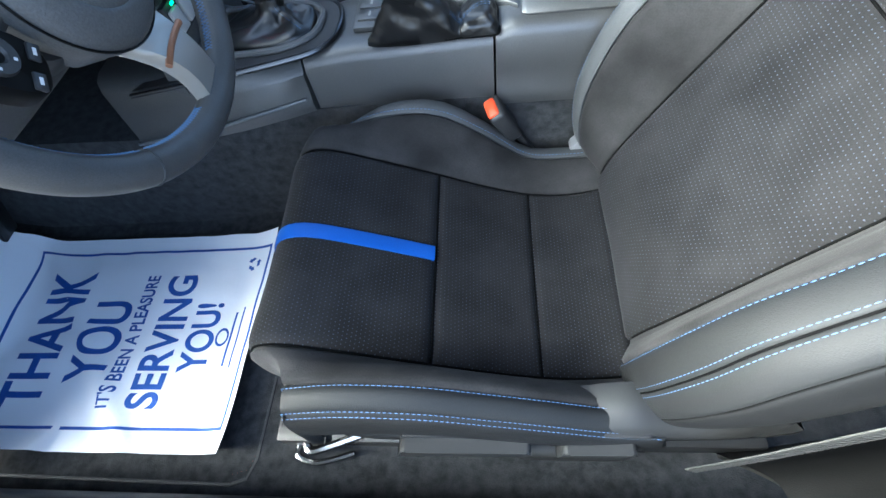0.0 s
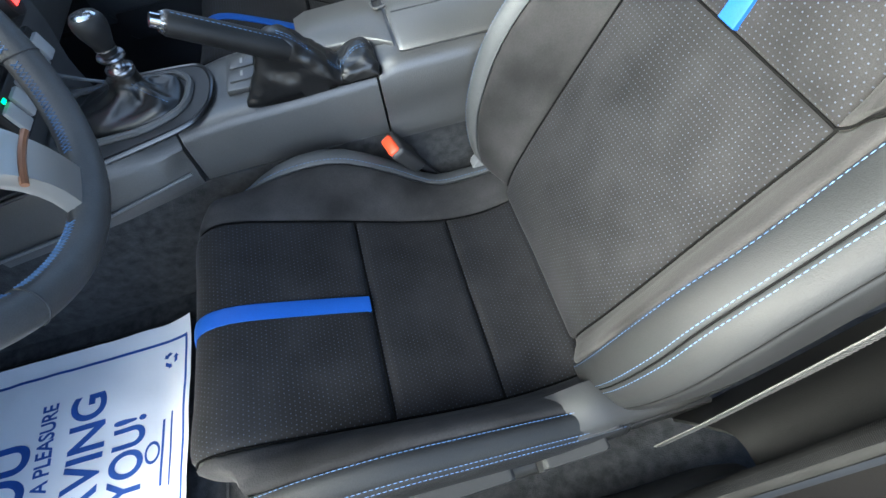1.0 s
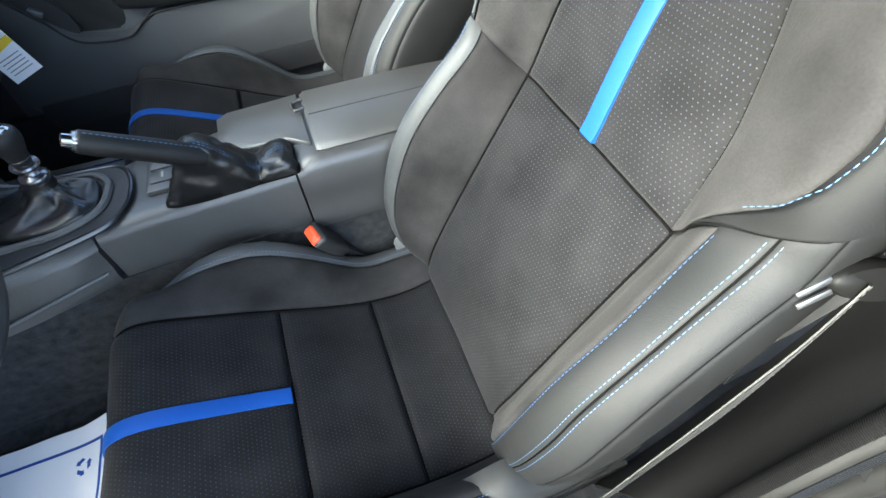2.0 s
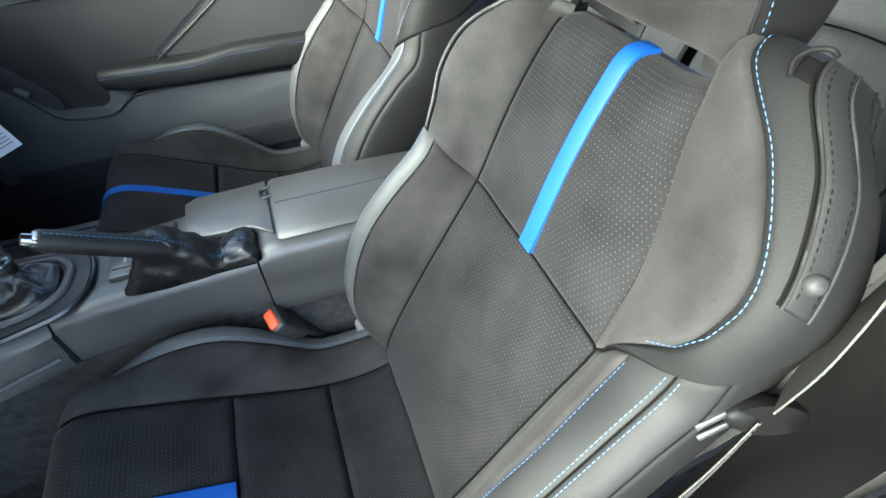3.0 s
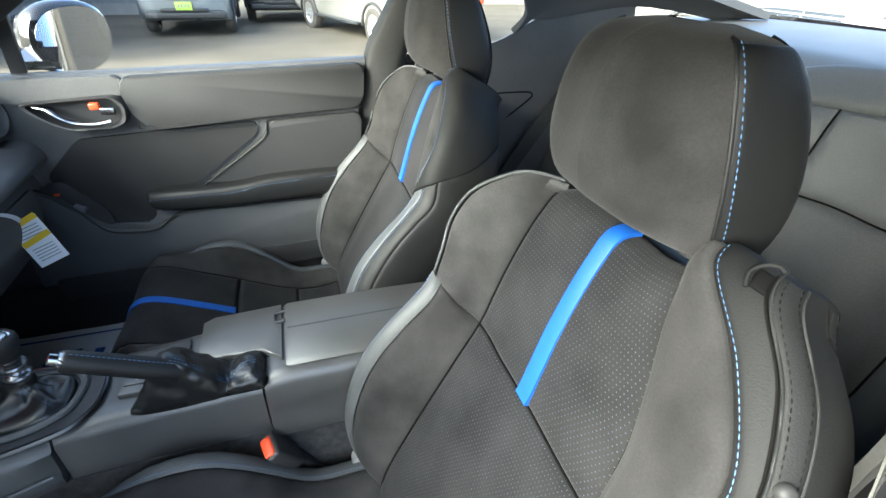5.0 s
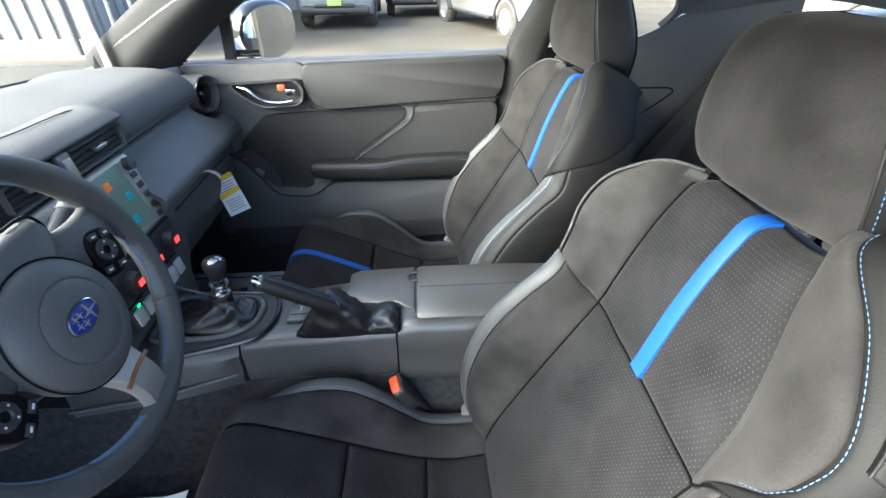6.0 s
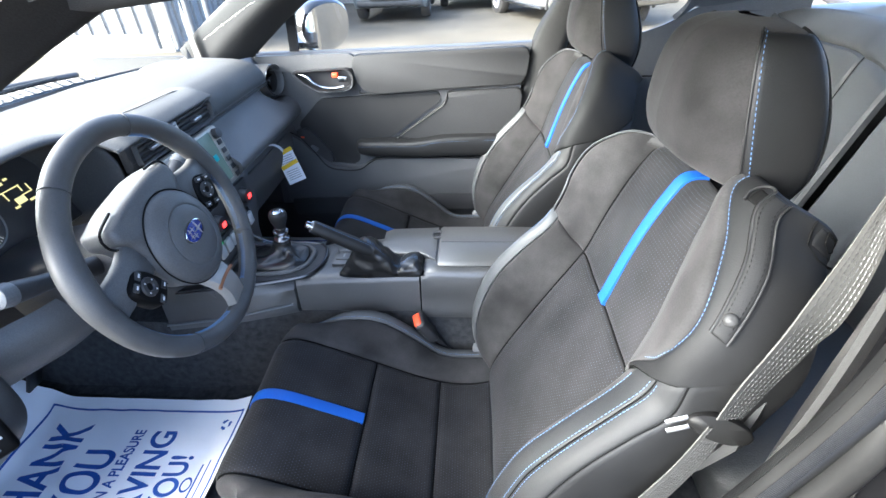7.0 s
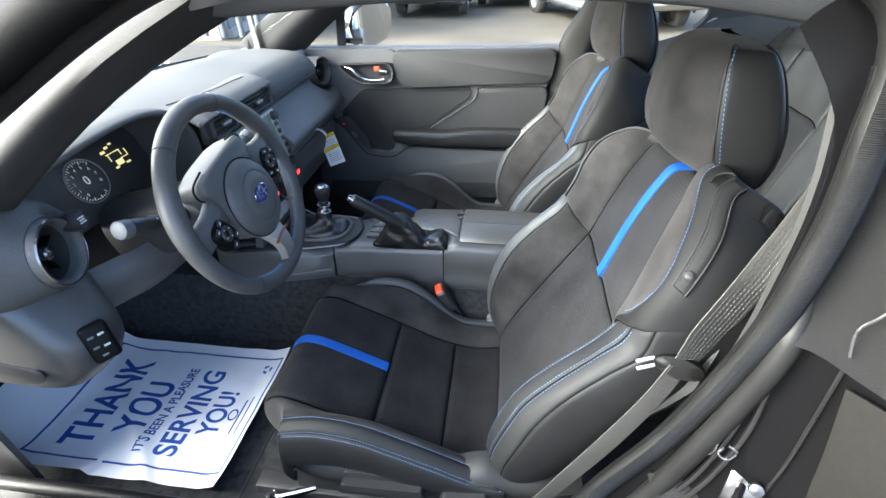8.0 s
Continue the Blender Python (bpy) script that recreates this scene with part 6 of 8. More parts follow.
for a0, a1 in ((30, 66), (70, 130), (134, 166), (-166, -136), (-132, -70), (-66, -30)):
    for side in (0, 1):
        zig = []
        n = int(radians(a1 - a0) * R / 0.0042)
        for k in range(n + 1):
            a = radians(a0 + (a1 - a0) * k / n)
            h = 0.0068 if (k + side) % 2 else -0.0010
            q = R - 0.0176 + (0.0016 if h > 0 else -0.0008)
            zig.append(WP(q * math.sin(a), q * math.cos(a), h))
        part("stitching", tube(zig, 0.0008, 5), THREAD, rim)
# airbag cover: a round dome on a yoke with two horns
yo = rounded([(-0.106, 0.070), (-0.100, 0.090), (-0.045, 0.099), (0.045, 0.099), (0.100, 0.090), (0.106, 0.070), (0.088, 0.050), (0.078, -0.02), (0.050, -0.082), (-0.050, -0.082), (-0.078, -0.02), (-0.088, 0.050)], 5, 0.018)
part("yoke", loft([[WP(x * q * 0.90, 0.008 + (y - 0.008) * q, h - 0.004) for x, y in yo] for q, h in ((0.99, -0.040), (1.02, -0.012), (1.0, 0.010), (0.97, 0.0165), (0.90, 0.0205), (0.60, 0.023))]), WHEEL_PLASTIC, wheel, "grained cover frame", 60)
hb = part("airbag_cover", loft([[WP(0.079 * q * math.cos(a), -0.010 + 0.082 * q * math.sin(a), h) for a in np.linspace(0, 2 * math.pi, 57)[:-1]] for q, h in ((1.03, 0.004), (1.02, 0.018), (0.985, 0.0245), (0.92, 0.0295), (0.80, 0.0350), (0.70, 0.0375), (0.660, 0.0380), (0.645, 0.0372), (0.630, 0.0385), (0.4, 0.0395), (0.05, 0.040))]), WHEEL_PLASTIC, wheel, "grained black airbag cover", 60)
part("seam", tube([WP(0.0815 * math.cos(a), -0.010 + 0.0845 * math.sin(a), 0.0195) for a in np.linspace(0, 2 * math.pi, 60)[:-1]], 0.0012, 5, True), GUIDE_BLACK, hb)
for s in (1, -1):
    part("horn_gap", tube(spline([WP(s * x, y, h) for x, y, h in ((0.056, 0.101, 0.002), (0.094, 0.092, 0.0), (0.101, 0.070, 0.0), (0.083, 0.048, 0.002))], 20), 0.0022, 6), GUIDE_BLACK, wheel)
EM = WM @ Matrix.Translation((0.004, 0, 0.0395)) @ Matrix.Rotation(radians(-90), 4, "Z")
em = part("emblem", loft([[EM @ Vector((0.027 * s * math.cos(a), 0.0165 * s * math.sin(a), h)) for a in np.linspace(0, 2 * math.pi, 40)[:-1]] for s, h in ((1.0, 0), (0.99, 0.003), (0.92, 0.0035), (0.9, 0.002))]), CHROME, wheel, "oval blue and chrome badge")
part("field", loft([[EM @ Vector((0.027 * s * math.cos(a), 0.0165 * s * math.sin(a), h)) for a in np.linspace(0, 2 * math.pi, 40)[:-1]] for s, h in ((0.9, 0.002), (0.5, 0.0032), (0.05, 0.0035))]), BADGE_BLUE, em)
bm = bmesh.new()
for x, y, s in ((-0.009, 0.001, 1.5), (0.006, 0.006, 0.7), (0.014, 0.002, 0.65), (0.004, -0.006, 0.65), (0.012, -0.007, 0.6)):
    add_loft(bm, [[EM @ Vector((x + 0.008 * s * (0.16 if k % 2 else 1) * math.cos(k * math.pi / 4), y + 0.008 * s * (0.16 if k % 2 else 1) * math.sin(k * math.pi / 4), h)) for k in range(8)] for h in (0.003, 0.0055)])
part("mark", bm, SILVER, em)


def spoke(p0, p1, w0, w1, th, material, name, lift=0.0, label=""):
    a, b = Vector((*p0, 0)), Vector((*p1, 0))
    d = (b - a).normalized()
    n = Vector((-d.y, d.x, 0))
    rows = []
    for f in np.linspace(0, 1, 8):
        c = a.lerp(b, f)
        w = w0 + (w1 - w0) * f + 0.25 * w1 * (2 * f - 1) ** 2
        o = lift + 0.012 * math.sin(math.pi * f)
        rows.append([WP(*(c + n * w * q).xy, o + e) for q, e in ((-1, -th), (-1, 0), (-0.8, th * 0.8), (0.8, th * 0.8), (1, 0), (1, -th))])
    return part(name, loft(rows), material, wheel, label, 50)


spoke((0.06, 0.030), (R - 0.008, 0.018), 0.034, 0.024, 0.008, WHEEL_PLASTIC, "spoke", -0.006)
spoke((-0.06, 0.030), (-R + 0.008, 0.018), 0.034, 0.024, 0.008, WHEEL_PLASTIC, "spoke", -0.006)
spoke((0.0, -0.085), (0.0, -0.180), 0.030, 0.022, 0.009, SPOKE_GREY, "lower_spoke", 0.0, "silver painted lower spoke")
part("accent", tube(spline([WP(x, -0.117 - 3.0 * x * x, 0.017) for x in np.linspace(-0.03, 0.03, 7)], 16), 0.0035, 8), COPPER, wheel, "thin copper coloured accent")
for s in (1, -1):
    PM = WM @ Matrix.Translation((0.004, s * 0.120, 0.010)) @ Matrix.Rotation(radians(s * 6), 4, "X") @ Matrix.Rotation(radians(s * -22), 4, "Z")
    pd = part("button_pod", loft([[PM @ Vector((0.034 * q * math.copysign(abs(math.sin(a)) ** 0.7, math.sin(a)), 0.025 * q * math.copysign(abs(math.cos(a)) ** 0.7, math.cos(a)), h)) for a in np.linspace(0, 2 * math.pi, 28)[:-1]] for q, h in ((1.06, -0.012), (1.0, 0.004), (0.9, 0.007), (0.1, 0.008))]), GUIDE_BLACK, wheel, "black button pod")
    part("ring_button", lathe([(0.006, 0.008), (0.0075, 0.0105), (0.0145, 0.0105), (0.016, 0.007)], PM @ Matrix.Translation((-0.004, 0, 0)), 24, False), PLASTIC_DARK, pd)
    for dx, dy in ((0.022, -0.012), (0.022, 0.012), (-0.026, -0.01), (-0.026, 0.01)):
        part("button", box(PM @ Matrix.Translation((dx, dy, 0.0075)), (0.009, 0.014, 0.004), 0.001), PLASTIC_DARK, pd)
        part("print", box(PM @ Matrix.Translation((dx, dy, 0.0097)), (0.0025, 0.006, 0.0006)), LABEL_WHITE, pd)
    for k in range(4):
        part("print", box(PM @ Matrix.Translation((-0.004 + 0.0113 * math.cos(k * math.pi / 2), 0.0113 * math.sin(k * math.pi / 2), 0.0107)), (0.0022, 0.0022, 0.0006)), LABEL_WHITE, pd)
part("column_shroud", loft([[CP(w * math.copysign(abs(math.cos(a)) ** 0.7, math.cos(a)), -0.012 + h * math.copysign(abs(math.sin(a)) ** 0.7, math.sin(a)), o) for a in np.linspace(0, 2 * math.pi, 29)[:-1]] for w, h, o in ((0.075, 0.058, -0.028), (0.086, 0.066, -0.05), (0.082, 0.064, -0.11), (0.075, 0.07, -0.20), (0.075, 0.075, -0.30))]), PLASTIC_DARK, wheel, "", 60)
def stalk(side, tip_label):
    b, e = CP(side * 0.06, 0.010, -0.085), CP(side * 0.222, 0.070, -0.074)
    f = b.lerp(e, 0.5)
    s = part("stalk", tube([b, b.lerp(e, 0.2), f, f.lerp(e, 0.3), f.lerp(e, 0.7), e.lerp(f, 0.03), e], [0.016, 0.0165, 0.0125, 0.013, 0.0155, 0.0145, 0.010], 18), PLASTIC_DARK, wheel, "black column stalk", 60)
    part("stalk_end", tube([f.lerp(e, 0.78), f.lerp(e, 0.82), e, e.lerp(f, -0.02)], [0.0158, 0.0168, 0.0155, 0.011], 18), PLASTIC_GREY, s, tip_label)
    d = (e - b).normalized()
    for k in range(4):
        part("mark", tube([b.lerp(e, 0.36 + 0.06 * k) + WM.to_3x3() @ Vector((-0.006, 0, 0.0115)), b.lerp(e, 0.38 + 0.06 * k) + WM.to_3x3() @ Vector((-0.006, 0, 0.0115))], 0.0015, 5), LABEL_WHITE, s)


stalk(-1, "grey stalk end")
stalk(1, "grey stalk end")
# pedals
for y, w, h in ((-0.02, 0.05, 0.06), (0.11, 0.045, 0.13)):
    pe = thing("pedal", "dark rubber pedal below the dashboard", "pedal", "pedals")
    part("pad", box(pose(-1.17, y, 0.24, 0, 30, 0), (0.012, w, h), 0.004), RUBBER, pe)
    part("arm", tube([(-1.18, y, 0.27), (-1.24, y, 0.5)], 0.009, 8), PLASTIC_DARK, pe)

# ---- console ----
con = thing("centre_console", "black grained centre console between the front seats", "console")


def con_ring(x, yl, yr, zt, zs=0.358):
    return [(x, yl + 0.012, zs - 0.03), (x, yl - 0.002, zs - 0.03), (x, yl - 0.003, zs - 0.012), (x, yl + 0.002, zs), (x, yl + 0.005, zs + 0.04), (x, yl + 0.010, zt - 0.022), (x, yl + 0.018, zt - 0.006), (x, yl + 0.034, zt), (x, yl + 0.06, zt), (x, (yl + yr) / 2, zt + 0.001),
            (x, yr - 0.06, zt), (x, yr - 0.034, zt), (x, yr - 0.018, zt - 0.006), (x, yr - 0.010, zt - 0.022), (x, yr - 0.005, zs + 0.04), (x, yr - 0.002, zs), (x, yr + 0.003, zs - 0.012), (x, yr - 0.012, zs - 0.03)]


part("front_body", loft([con_ring(x, yl, yr, zt, zs) for x, yl, yr, zt, zs in ((-0.80, 0.185, 0.48, 0.475, 0.36), (-0.68, 0.195, 0.455, 0.462, 0.37), (-0.60, 0.205, 0.432, 0.452, 0.376), (-0.52, 0.222, 0.418, 0.448, 0.381), (-0.472, 0.236, 0.416, 0.447, 0.384))]), CONSOLE, con, "front part beside the gear lever", 50)
part("middle_body", loft([con_ring(x, yl, yr, zt, zs) for x, yl, yr, zt, zs in ((-0.468, 0.237, 0.418, 0.449, 0.25), (-0.40, 0.243, 0.440, 0.452, 0.25), (-0.30, 0.247, 0.455, 0.453, 0.25), (-0.20, 0.250, 0.468, 0.455, 0.25), (-0.152, 0.251, 0.475, 0.457, 0.25))]), CONSOLE, con, "padded side beside the parking brake", 50)
part("rear_body", loft([con_ring(x, yl, yr, zt) for x, yl, yr, zt in ((-0.148, 0.250, 0.476, 0.458), (-0.125, 0.250, 0.478, 0.470), (-0.10, 0.250, 0.480, 0.472), (0.1, 0.250, 0.486, 0.470), (0.25, 0.255, 0.48, 0.462), (0.34, 0.26, 0.475, 0.44), (0.36, 0.265, 0.47, 0.40))]), CONSOLE, con, "rear box", 50)
part("tunnel", loft([[(x, yl - 0.02, 0.05), (x, yl - 0.004, 0.2), (x, yl + 0.006, zt), (x, yr - 0.006, zt), (x, yr + 0.004, 0.2), (x, yr + 0.02, 0.05)] for x, yl, yr, zt in ((-1.3, 0.19, 0.50, 0.36), (-0.80, 0.19, 0.475, 0.345), (-0.6, 0.21, 0.43, 0.35), (-0.48, 0.235, 0.415, 0.35), (-0.2, 0.25, 0.465, 0.34), (0.5, 0.25, 0.488, 0.3))]), CARPET, con, "carpeted tunnel", 50)
part("top_plate", loft([[(x, yl, z - 0.012), (x, yl, z), (x, yl + 0.004, z + 0.004), (x, yr - 0.004, z + 0.004), (x, yr, z), (x, yr, z - 0.012)] for x, yl, yr, z in ((-0.262, 0.345, 0.455, 0.462), (-0.24, 0.34, 0.46, 0.468), (-0.15, 0.335, 0.462, 0.470), (-0.112, 0.30, 0.462, 0.472))]), CONSOLE, con, "", 50)
lid = part("lid", loft([[(x, yl, 0.468), (x, yl - 0.002, 0.474), (x, yl + 0.008, z), (x, yr - 0.008, z), (x, yr + 0.002, 0.474), (x, yr, 0.468)] for x, yl, yr, z in ((-0.106, 0.285, 0.455, 0.478), (-0.098, 0.281, 0.457, 0.484), (0.1, 0.281, 0.457, 0.484), (0.27, 0.285, 0.452, 0.477))]), CONSOLE, con, "padded box lid", 50)
part("lid_groove", box((0.08, 0.372, 0.4845), (0.36, 0.002, 0.001)), PLASTIC_DARK, lid)
part("lid_latch", tube(spline([(-0.104, 0.40, 0.482), (-0.122, 0.402, 0.479), (-0.124, 0.425, 0.479), (-0.104, 0.428, 0.482)], 14), 0.0028, 6), PLASTIC_DARK, lid)
part("side_strip", tube([(-0.80, 0.178, 0.352), (-0.64, 0.19, 0.368), (-0.48, 0.231, 0.382)], 0.003, 6), PLASTIC_GREY, con)
# bright rail round the gear plate
rl = spline([(-0.74, 0.180, 0.455), (-0.66, 0.196, 0.455), (-0.577, 0.214, 0.455), (-0.491, 0.238, 0.455), (-0.443, 0.256, 0.456), (-0.417, 0.287, 0.457), (-0.409, 0.32, 0.458), (-0.411, 0.355, 0.458), (-0.425, 0.388, 0.458), (-0.46, 0.403, 0.457), (-0.6, 0.415, 0.455)], 60)
part("chrome_rail", tube(rl, 0.0038, 8), STRIKER_STEEL, con, "bright silver trim rail")
part("gear_plate", prism([(p.x, 0.325 + (p.y - 0.325) * 0.95, 0.456) for p in rl], (0, 0, 0), (0, 0, 0.003), 0.001), PLASTIC_DARK, con, "dark gear plate")
inner = rounded([(-0.645, 0.252), (-0.50, 0.258), (-0.446, 0.290), (-0.440, 0.355), (-0.465, 0.385), (-0.645, 0.392)], 6, 0.03)
part("gear_rim", tube([(x, y, 0.462) for x, y in inner], 0.006, 8, True), PLASTIC, con)
# switches beside the brake
sp = part("switch_panel", box((-0.357, 0.352, 0.4555), (0.055, 0.10, 0.012), 0.004), CONSOLE, con, "grey switch panel")
for k in range(2):
    part("switch", box((-0.357, 0.335 + 0.034 * k, 0.462), (0.040, 0.031, 0.006), 0.0015), CONSOLE, sp)
    part("print_bar", box((-0.357, 0.335 + 0.034 * k, 0.4653), (0.004, 0.014, 0.0006)), DIAL_GREY, sp)
part("seat_heater_switch", box((-0.30, 0.396, 0.457), (0.036, 0.045, 0.006), 0.002), PLASTIC_DARK, con)

# gear lever
gl = thing("gear_lever", "black gear lever with chrome capped knob and leather boot", "gear lever")
def crumple(bm, amp, scale, keep, seed=0.0):
    """Folds in thin leather: ridged noise along the normals, keep(co) gives 0 where it is held."""
    bm.normal_update()
    for v in bm.verts:
        q = Vector((v.co.x * scale, v.co.y * scale, v.co.z * scale * 1.8 + seed))
        r = 1 - 2 * abs(noise.noise(q)) - abs(noise.noise(q * 2.1))
        v.co += v.normal * amp * r * keep(v.co)
    return bm


prof = spline([(0.0, 1.0, 0), (0.010, 0.97, 0), (0.016, 0.86, 0), (0.018, 0.70, 0), (0.020, 0.52, 0), (0.025, 0.38, 0), (0.031, 0.29, 0), (0.038, 0.245, 0), (0.046, 0.225, 0)], 44)
boot = []
for p in prof:
    ring = []
    w = math.sin(math.pi * min(1.0, max(0.0, (1 - p.y) / 0.8))) ** 0.7
    for k in range(96):
        a = 2 * math.pi * k / 96
        c, sn = math.cos(a), math.sin(a)
        f = 1 + w * (0.20 * (0.5 - abs(math.sin(2.5 * a + 0.6 + 1.4 * p.y))) + 0.10 * (0.5 - abs(math.sin(4.5 * a - 2 * p.y))))
        bx, by = 0.084 * math.copysign(abs(c) ** 0.75, c), 0.060 * math.copysign(abs(sn) ** 0.75, sn)
        ring.append((-0.535 + bx * p.y * f + 0.012 * (1 - p.y), 0.325 + by * p.y * f + 0.020 * (1 - p.y), 0.457 + p.x + 0.004 * w * math.sin(4 * a + 6 * p.y)))
    boot.append(ring)
part("boot", loft(boot), BOOT, gl, "folded leather boot", 80)
for a0 in (-0.6, 2.4):
    part("stitching", stitches([Vector(p) for p in spline([(-0.535 + 0.09 * s * math.cos(a0), 0.325 + 0.066 * s * math.sin(a0) + 0.020 * (1 - s), z) for s, z in ((0.93, 0.475), (0.70, 0.480), (0.52, 0.484), (0.38, 0.490), (0.29, 0.497))], 30)]), THREAD, gl)
KM = Matrix.Translation((-0.522, 0.345, 0.472)) @ Matrix.Rotation(radians(4), 4, "Y")
part("neck", lathe([(0.0195, 0.018), (0.0200, 0.022), (0.0185, 0.024), (0.0195, 0.027), (0.0180, 0.029), (0.0190, 0.032), (0.0175, 0.034)], KM, 28), BOOT, gl, "ribbed neck of the boot", 60)
part("collar", lathe([(0.0185, 0.034), (0.0205, 0.037), (0.0205, 0.042), (0.0165, 0.045), (0.0125, 0.047), (0.0115, 0.056), (0.0125, 0.066)], KM, 28), CHROME_DARK, gl, "dark chrome collar", 60)
part("collar_ring", lathe([(0.0125, 0.0575), (0.0185, 0.0585), (0.0200, 0.0615), (0.0185, 0.0645), (0.0125, 0.0655)], KM, 28, False), CHROME_DARK, gl)
part("knob", lathe([(0.0110, 0.064), (0.0130, 0.068), (0.0140, 0.074), (0.0148, 0.080), (0.0180, 0.089), (0.0215, 0.099), (0.0230, 0.108), (0.0222, 0.116), (0.0180, 0.122)], KM, 32), LEVER_PLASTIC, gl, "smooth black knob", 60)
part("knob_seam", lathe([(0.0142, 0.0735), (0.0152, 0.0750), (0.0150, 0.0765)], KM, 28, False), CHROME_DARK, gl)
part("cap", lathe([(0.0, 0.1245), (0.011, 0.124), (0.0170, 0.1215), (0.0185, 0.1185)], KM, 32), CHROME, gl, "chrome shift cap", 60)
bm = bmesh.new()
for x, y, w, h in ((0, 0, 0.016, 0.0012), (-0.004, -0.006, 0.0012, 0.008), (-0.004, 0, 0.0012, 0.008), (-0.004, 0.006, 0.0012, 0.008), (0.004, -0.006, 0.0012, 0.008), (0.004, 0, 0.0012, 0.008)):
    add_box(bm, KM @ Matrix.Translation((x * 0.8, y * 0.8, 0.1246)), (h if w < 0.01 else 0.0012, w if w > 0.01 else 0.0012, 0.0006))
part("shift_pattern", bm, PLASTIC_DARK, gl)

# parking brake
def spline_rows(rows, n):
    """The rows of a table, smoothly resampled to n."""
    cols = list(zip(*rows))
    return list(zip(*[[p.x for p in spline([(v, 0, 0) for v in c], n)] for c in cols]))


pb = thing("parking_brake", "black leather parking brake lever with chrome button and boot", "parking brake")
tip = Vector((-0.386, 0.2330, 0.618))
base = tip.lerp(Vector((-0.245, 0.268, 0.515)), 0.86)
part("grip", tube([tip, tip.lerp(base, 0.03), tip.lerp(base, 0.3), tip.lerp(base, 0.7), tip.lerp(base, 0.86), base], [0.0135, 0.0155, 0.0165, 0.0175, 0.0175, 0.016], 20), LEATHER, pb, "leather grip", 80)
part("button", tube([tip + (tip - base) * 0.09, tip + (tip - base) * 0.085, tip], [0.006, 0.0085, 0.009], 16), CHROME, pb, "chrome release button")
part("button_ring", tube([tip + (tip - base) * 0.02, tip + (tip - base) * -0.01], [0.012, 0.0142], 18), CHROME, pb)
upv = Vector((0.55, -0.05, 0.83))
part("stitching", stitches([tip.lerp(base, f) + upv * 0.0172 + Vector((0, -0.003, 0)) for f in np.linspace(0.05, 0.95, 30)]), THREAD, pb)
# the boot: a tent from the grip's end down to the well, pinched behind, then a low flap; x, ridge y, ridge height, near and far foot
TENT = [(-0.352, 0.262, 0.462, 0.257, 0.268), (-0.338, 0.262, 0.480, 0.252, 0.285), (-0.318, 0.260, 0.512, 0.250, 0.300), (-0.298, 0.258, 0.548, 0.249, 0.312), (-0.280, 0.259, 0.560, 0.249, 0.320), (-0.258, 0.262, 0.546, 0.250, 0.326), (-0.236, 0.265, 0.518, 0.251, 0.330), (-0.216, 0.267, 0.490, 0.253, 0.332), (-0.204, 0.270, 0.474, 0.256, 0.333), (-0.196, 0.276, 0.478, 0.254, 0.334), (-0.175, 0.288, 0.487, 0.254, 0.335), (-0.155, 0.294, 0.484, 0.255, 0.335), (-0.146, 0.295, 0.466, 0.256, 0.334)]
rows = []
for x, yr, zr, y0, y1 in spline_rows(TENT, 64):
    ring = []
    for a in np.linspace(0, math.pi, 30):
        q, h = math.cos(a), math.sin(a)
        y = yr + (y1 - yr) * max(0.0, q) ** 0.8 - (yr - y0) * max(0.0, -q) ** 0.8
        ring.append((x - 0.012 * h * math.sin(9 * y * 20) * 0.15, y, 0.457 + (zr - 0.457) * h ** 0.75))
    rows.append(ring + [(x, (y0 + y1) / 2, 0.452)])
part("boot", crumple(loft(rows), 0.0042, 26, lambda c: min(1.0, max(0.0, (c.z - 0.458) / 0.012)) * min(1.0, max(0.0, (0.565 - c.z) / 0.02)), 3.0), BOOT, pb, "folded leather boot", 80)
for dy in (-0.0025, 0.0035):
    part("stitching", stitches([Vector((x, yr + dy, zr + 0.0035)) for x, yr, zr, _, _ in spline_rows(TENT, 60)[22:56]]), THREAD, pb)
# no opening is cut: a near-black sheet paints the slot's shade
part("well", prism([(x, y, 0.4585) for x, y in rounded([(-0.335, 0.252), (-0.140, 0.252), (-0.140, 0.342), (-0.25, 0.342), (-0.335, 0.315)], 5, 0.015)], (0, 0, 0), (0, 0, 0.001)), SEAM, pb, "flat dark sheet standing in for the shade in the lever's slot")
part("surround", tube([(x, y, 0.459) for x, y in rounded([(-0.345, 0.262), (-0.145, 0.258), (-0.142, 0.338), (-0.25, 0.338), (-0.345, 0.325)], 5, 0.02)], 0.0028, 8, True), LEVER_PLASTIC, pb)

# belt buckles
def buckle(m):
    b = thing("belt_buckle", "black seat belt buckle with red release button", "belt buckle", "belt buckles")
    part("housing", box(m, (0.028, 0.05, 0.085), 0.007, 3), PLASTIC_DARK, b)
    part("release_button", box(m @ Matrix.Translation((-0.003, 0, 0.0385)), (0.021, 0.038, 0.016), 0.005, 3), ORANGE, b, "bright red release button")
    part("stem", box(m @ Matrix.Translation((0.004, 0, -0.09)), (0.012, 0.03, 0.12), 0.003), PLASTIC_DARK, b)


buckle(pose(-0.138, 0.223, 0.315, 8, -28, 12))
buckle(pose(-0.138, 0.515, 0.30, -8, -28, -12))

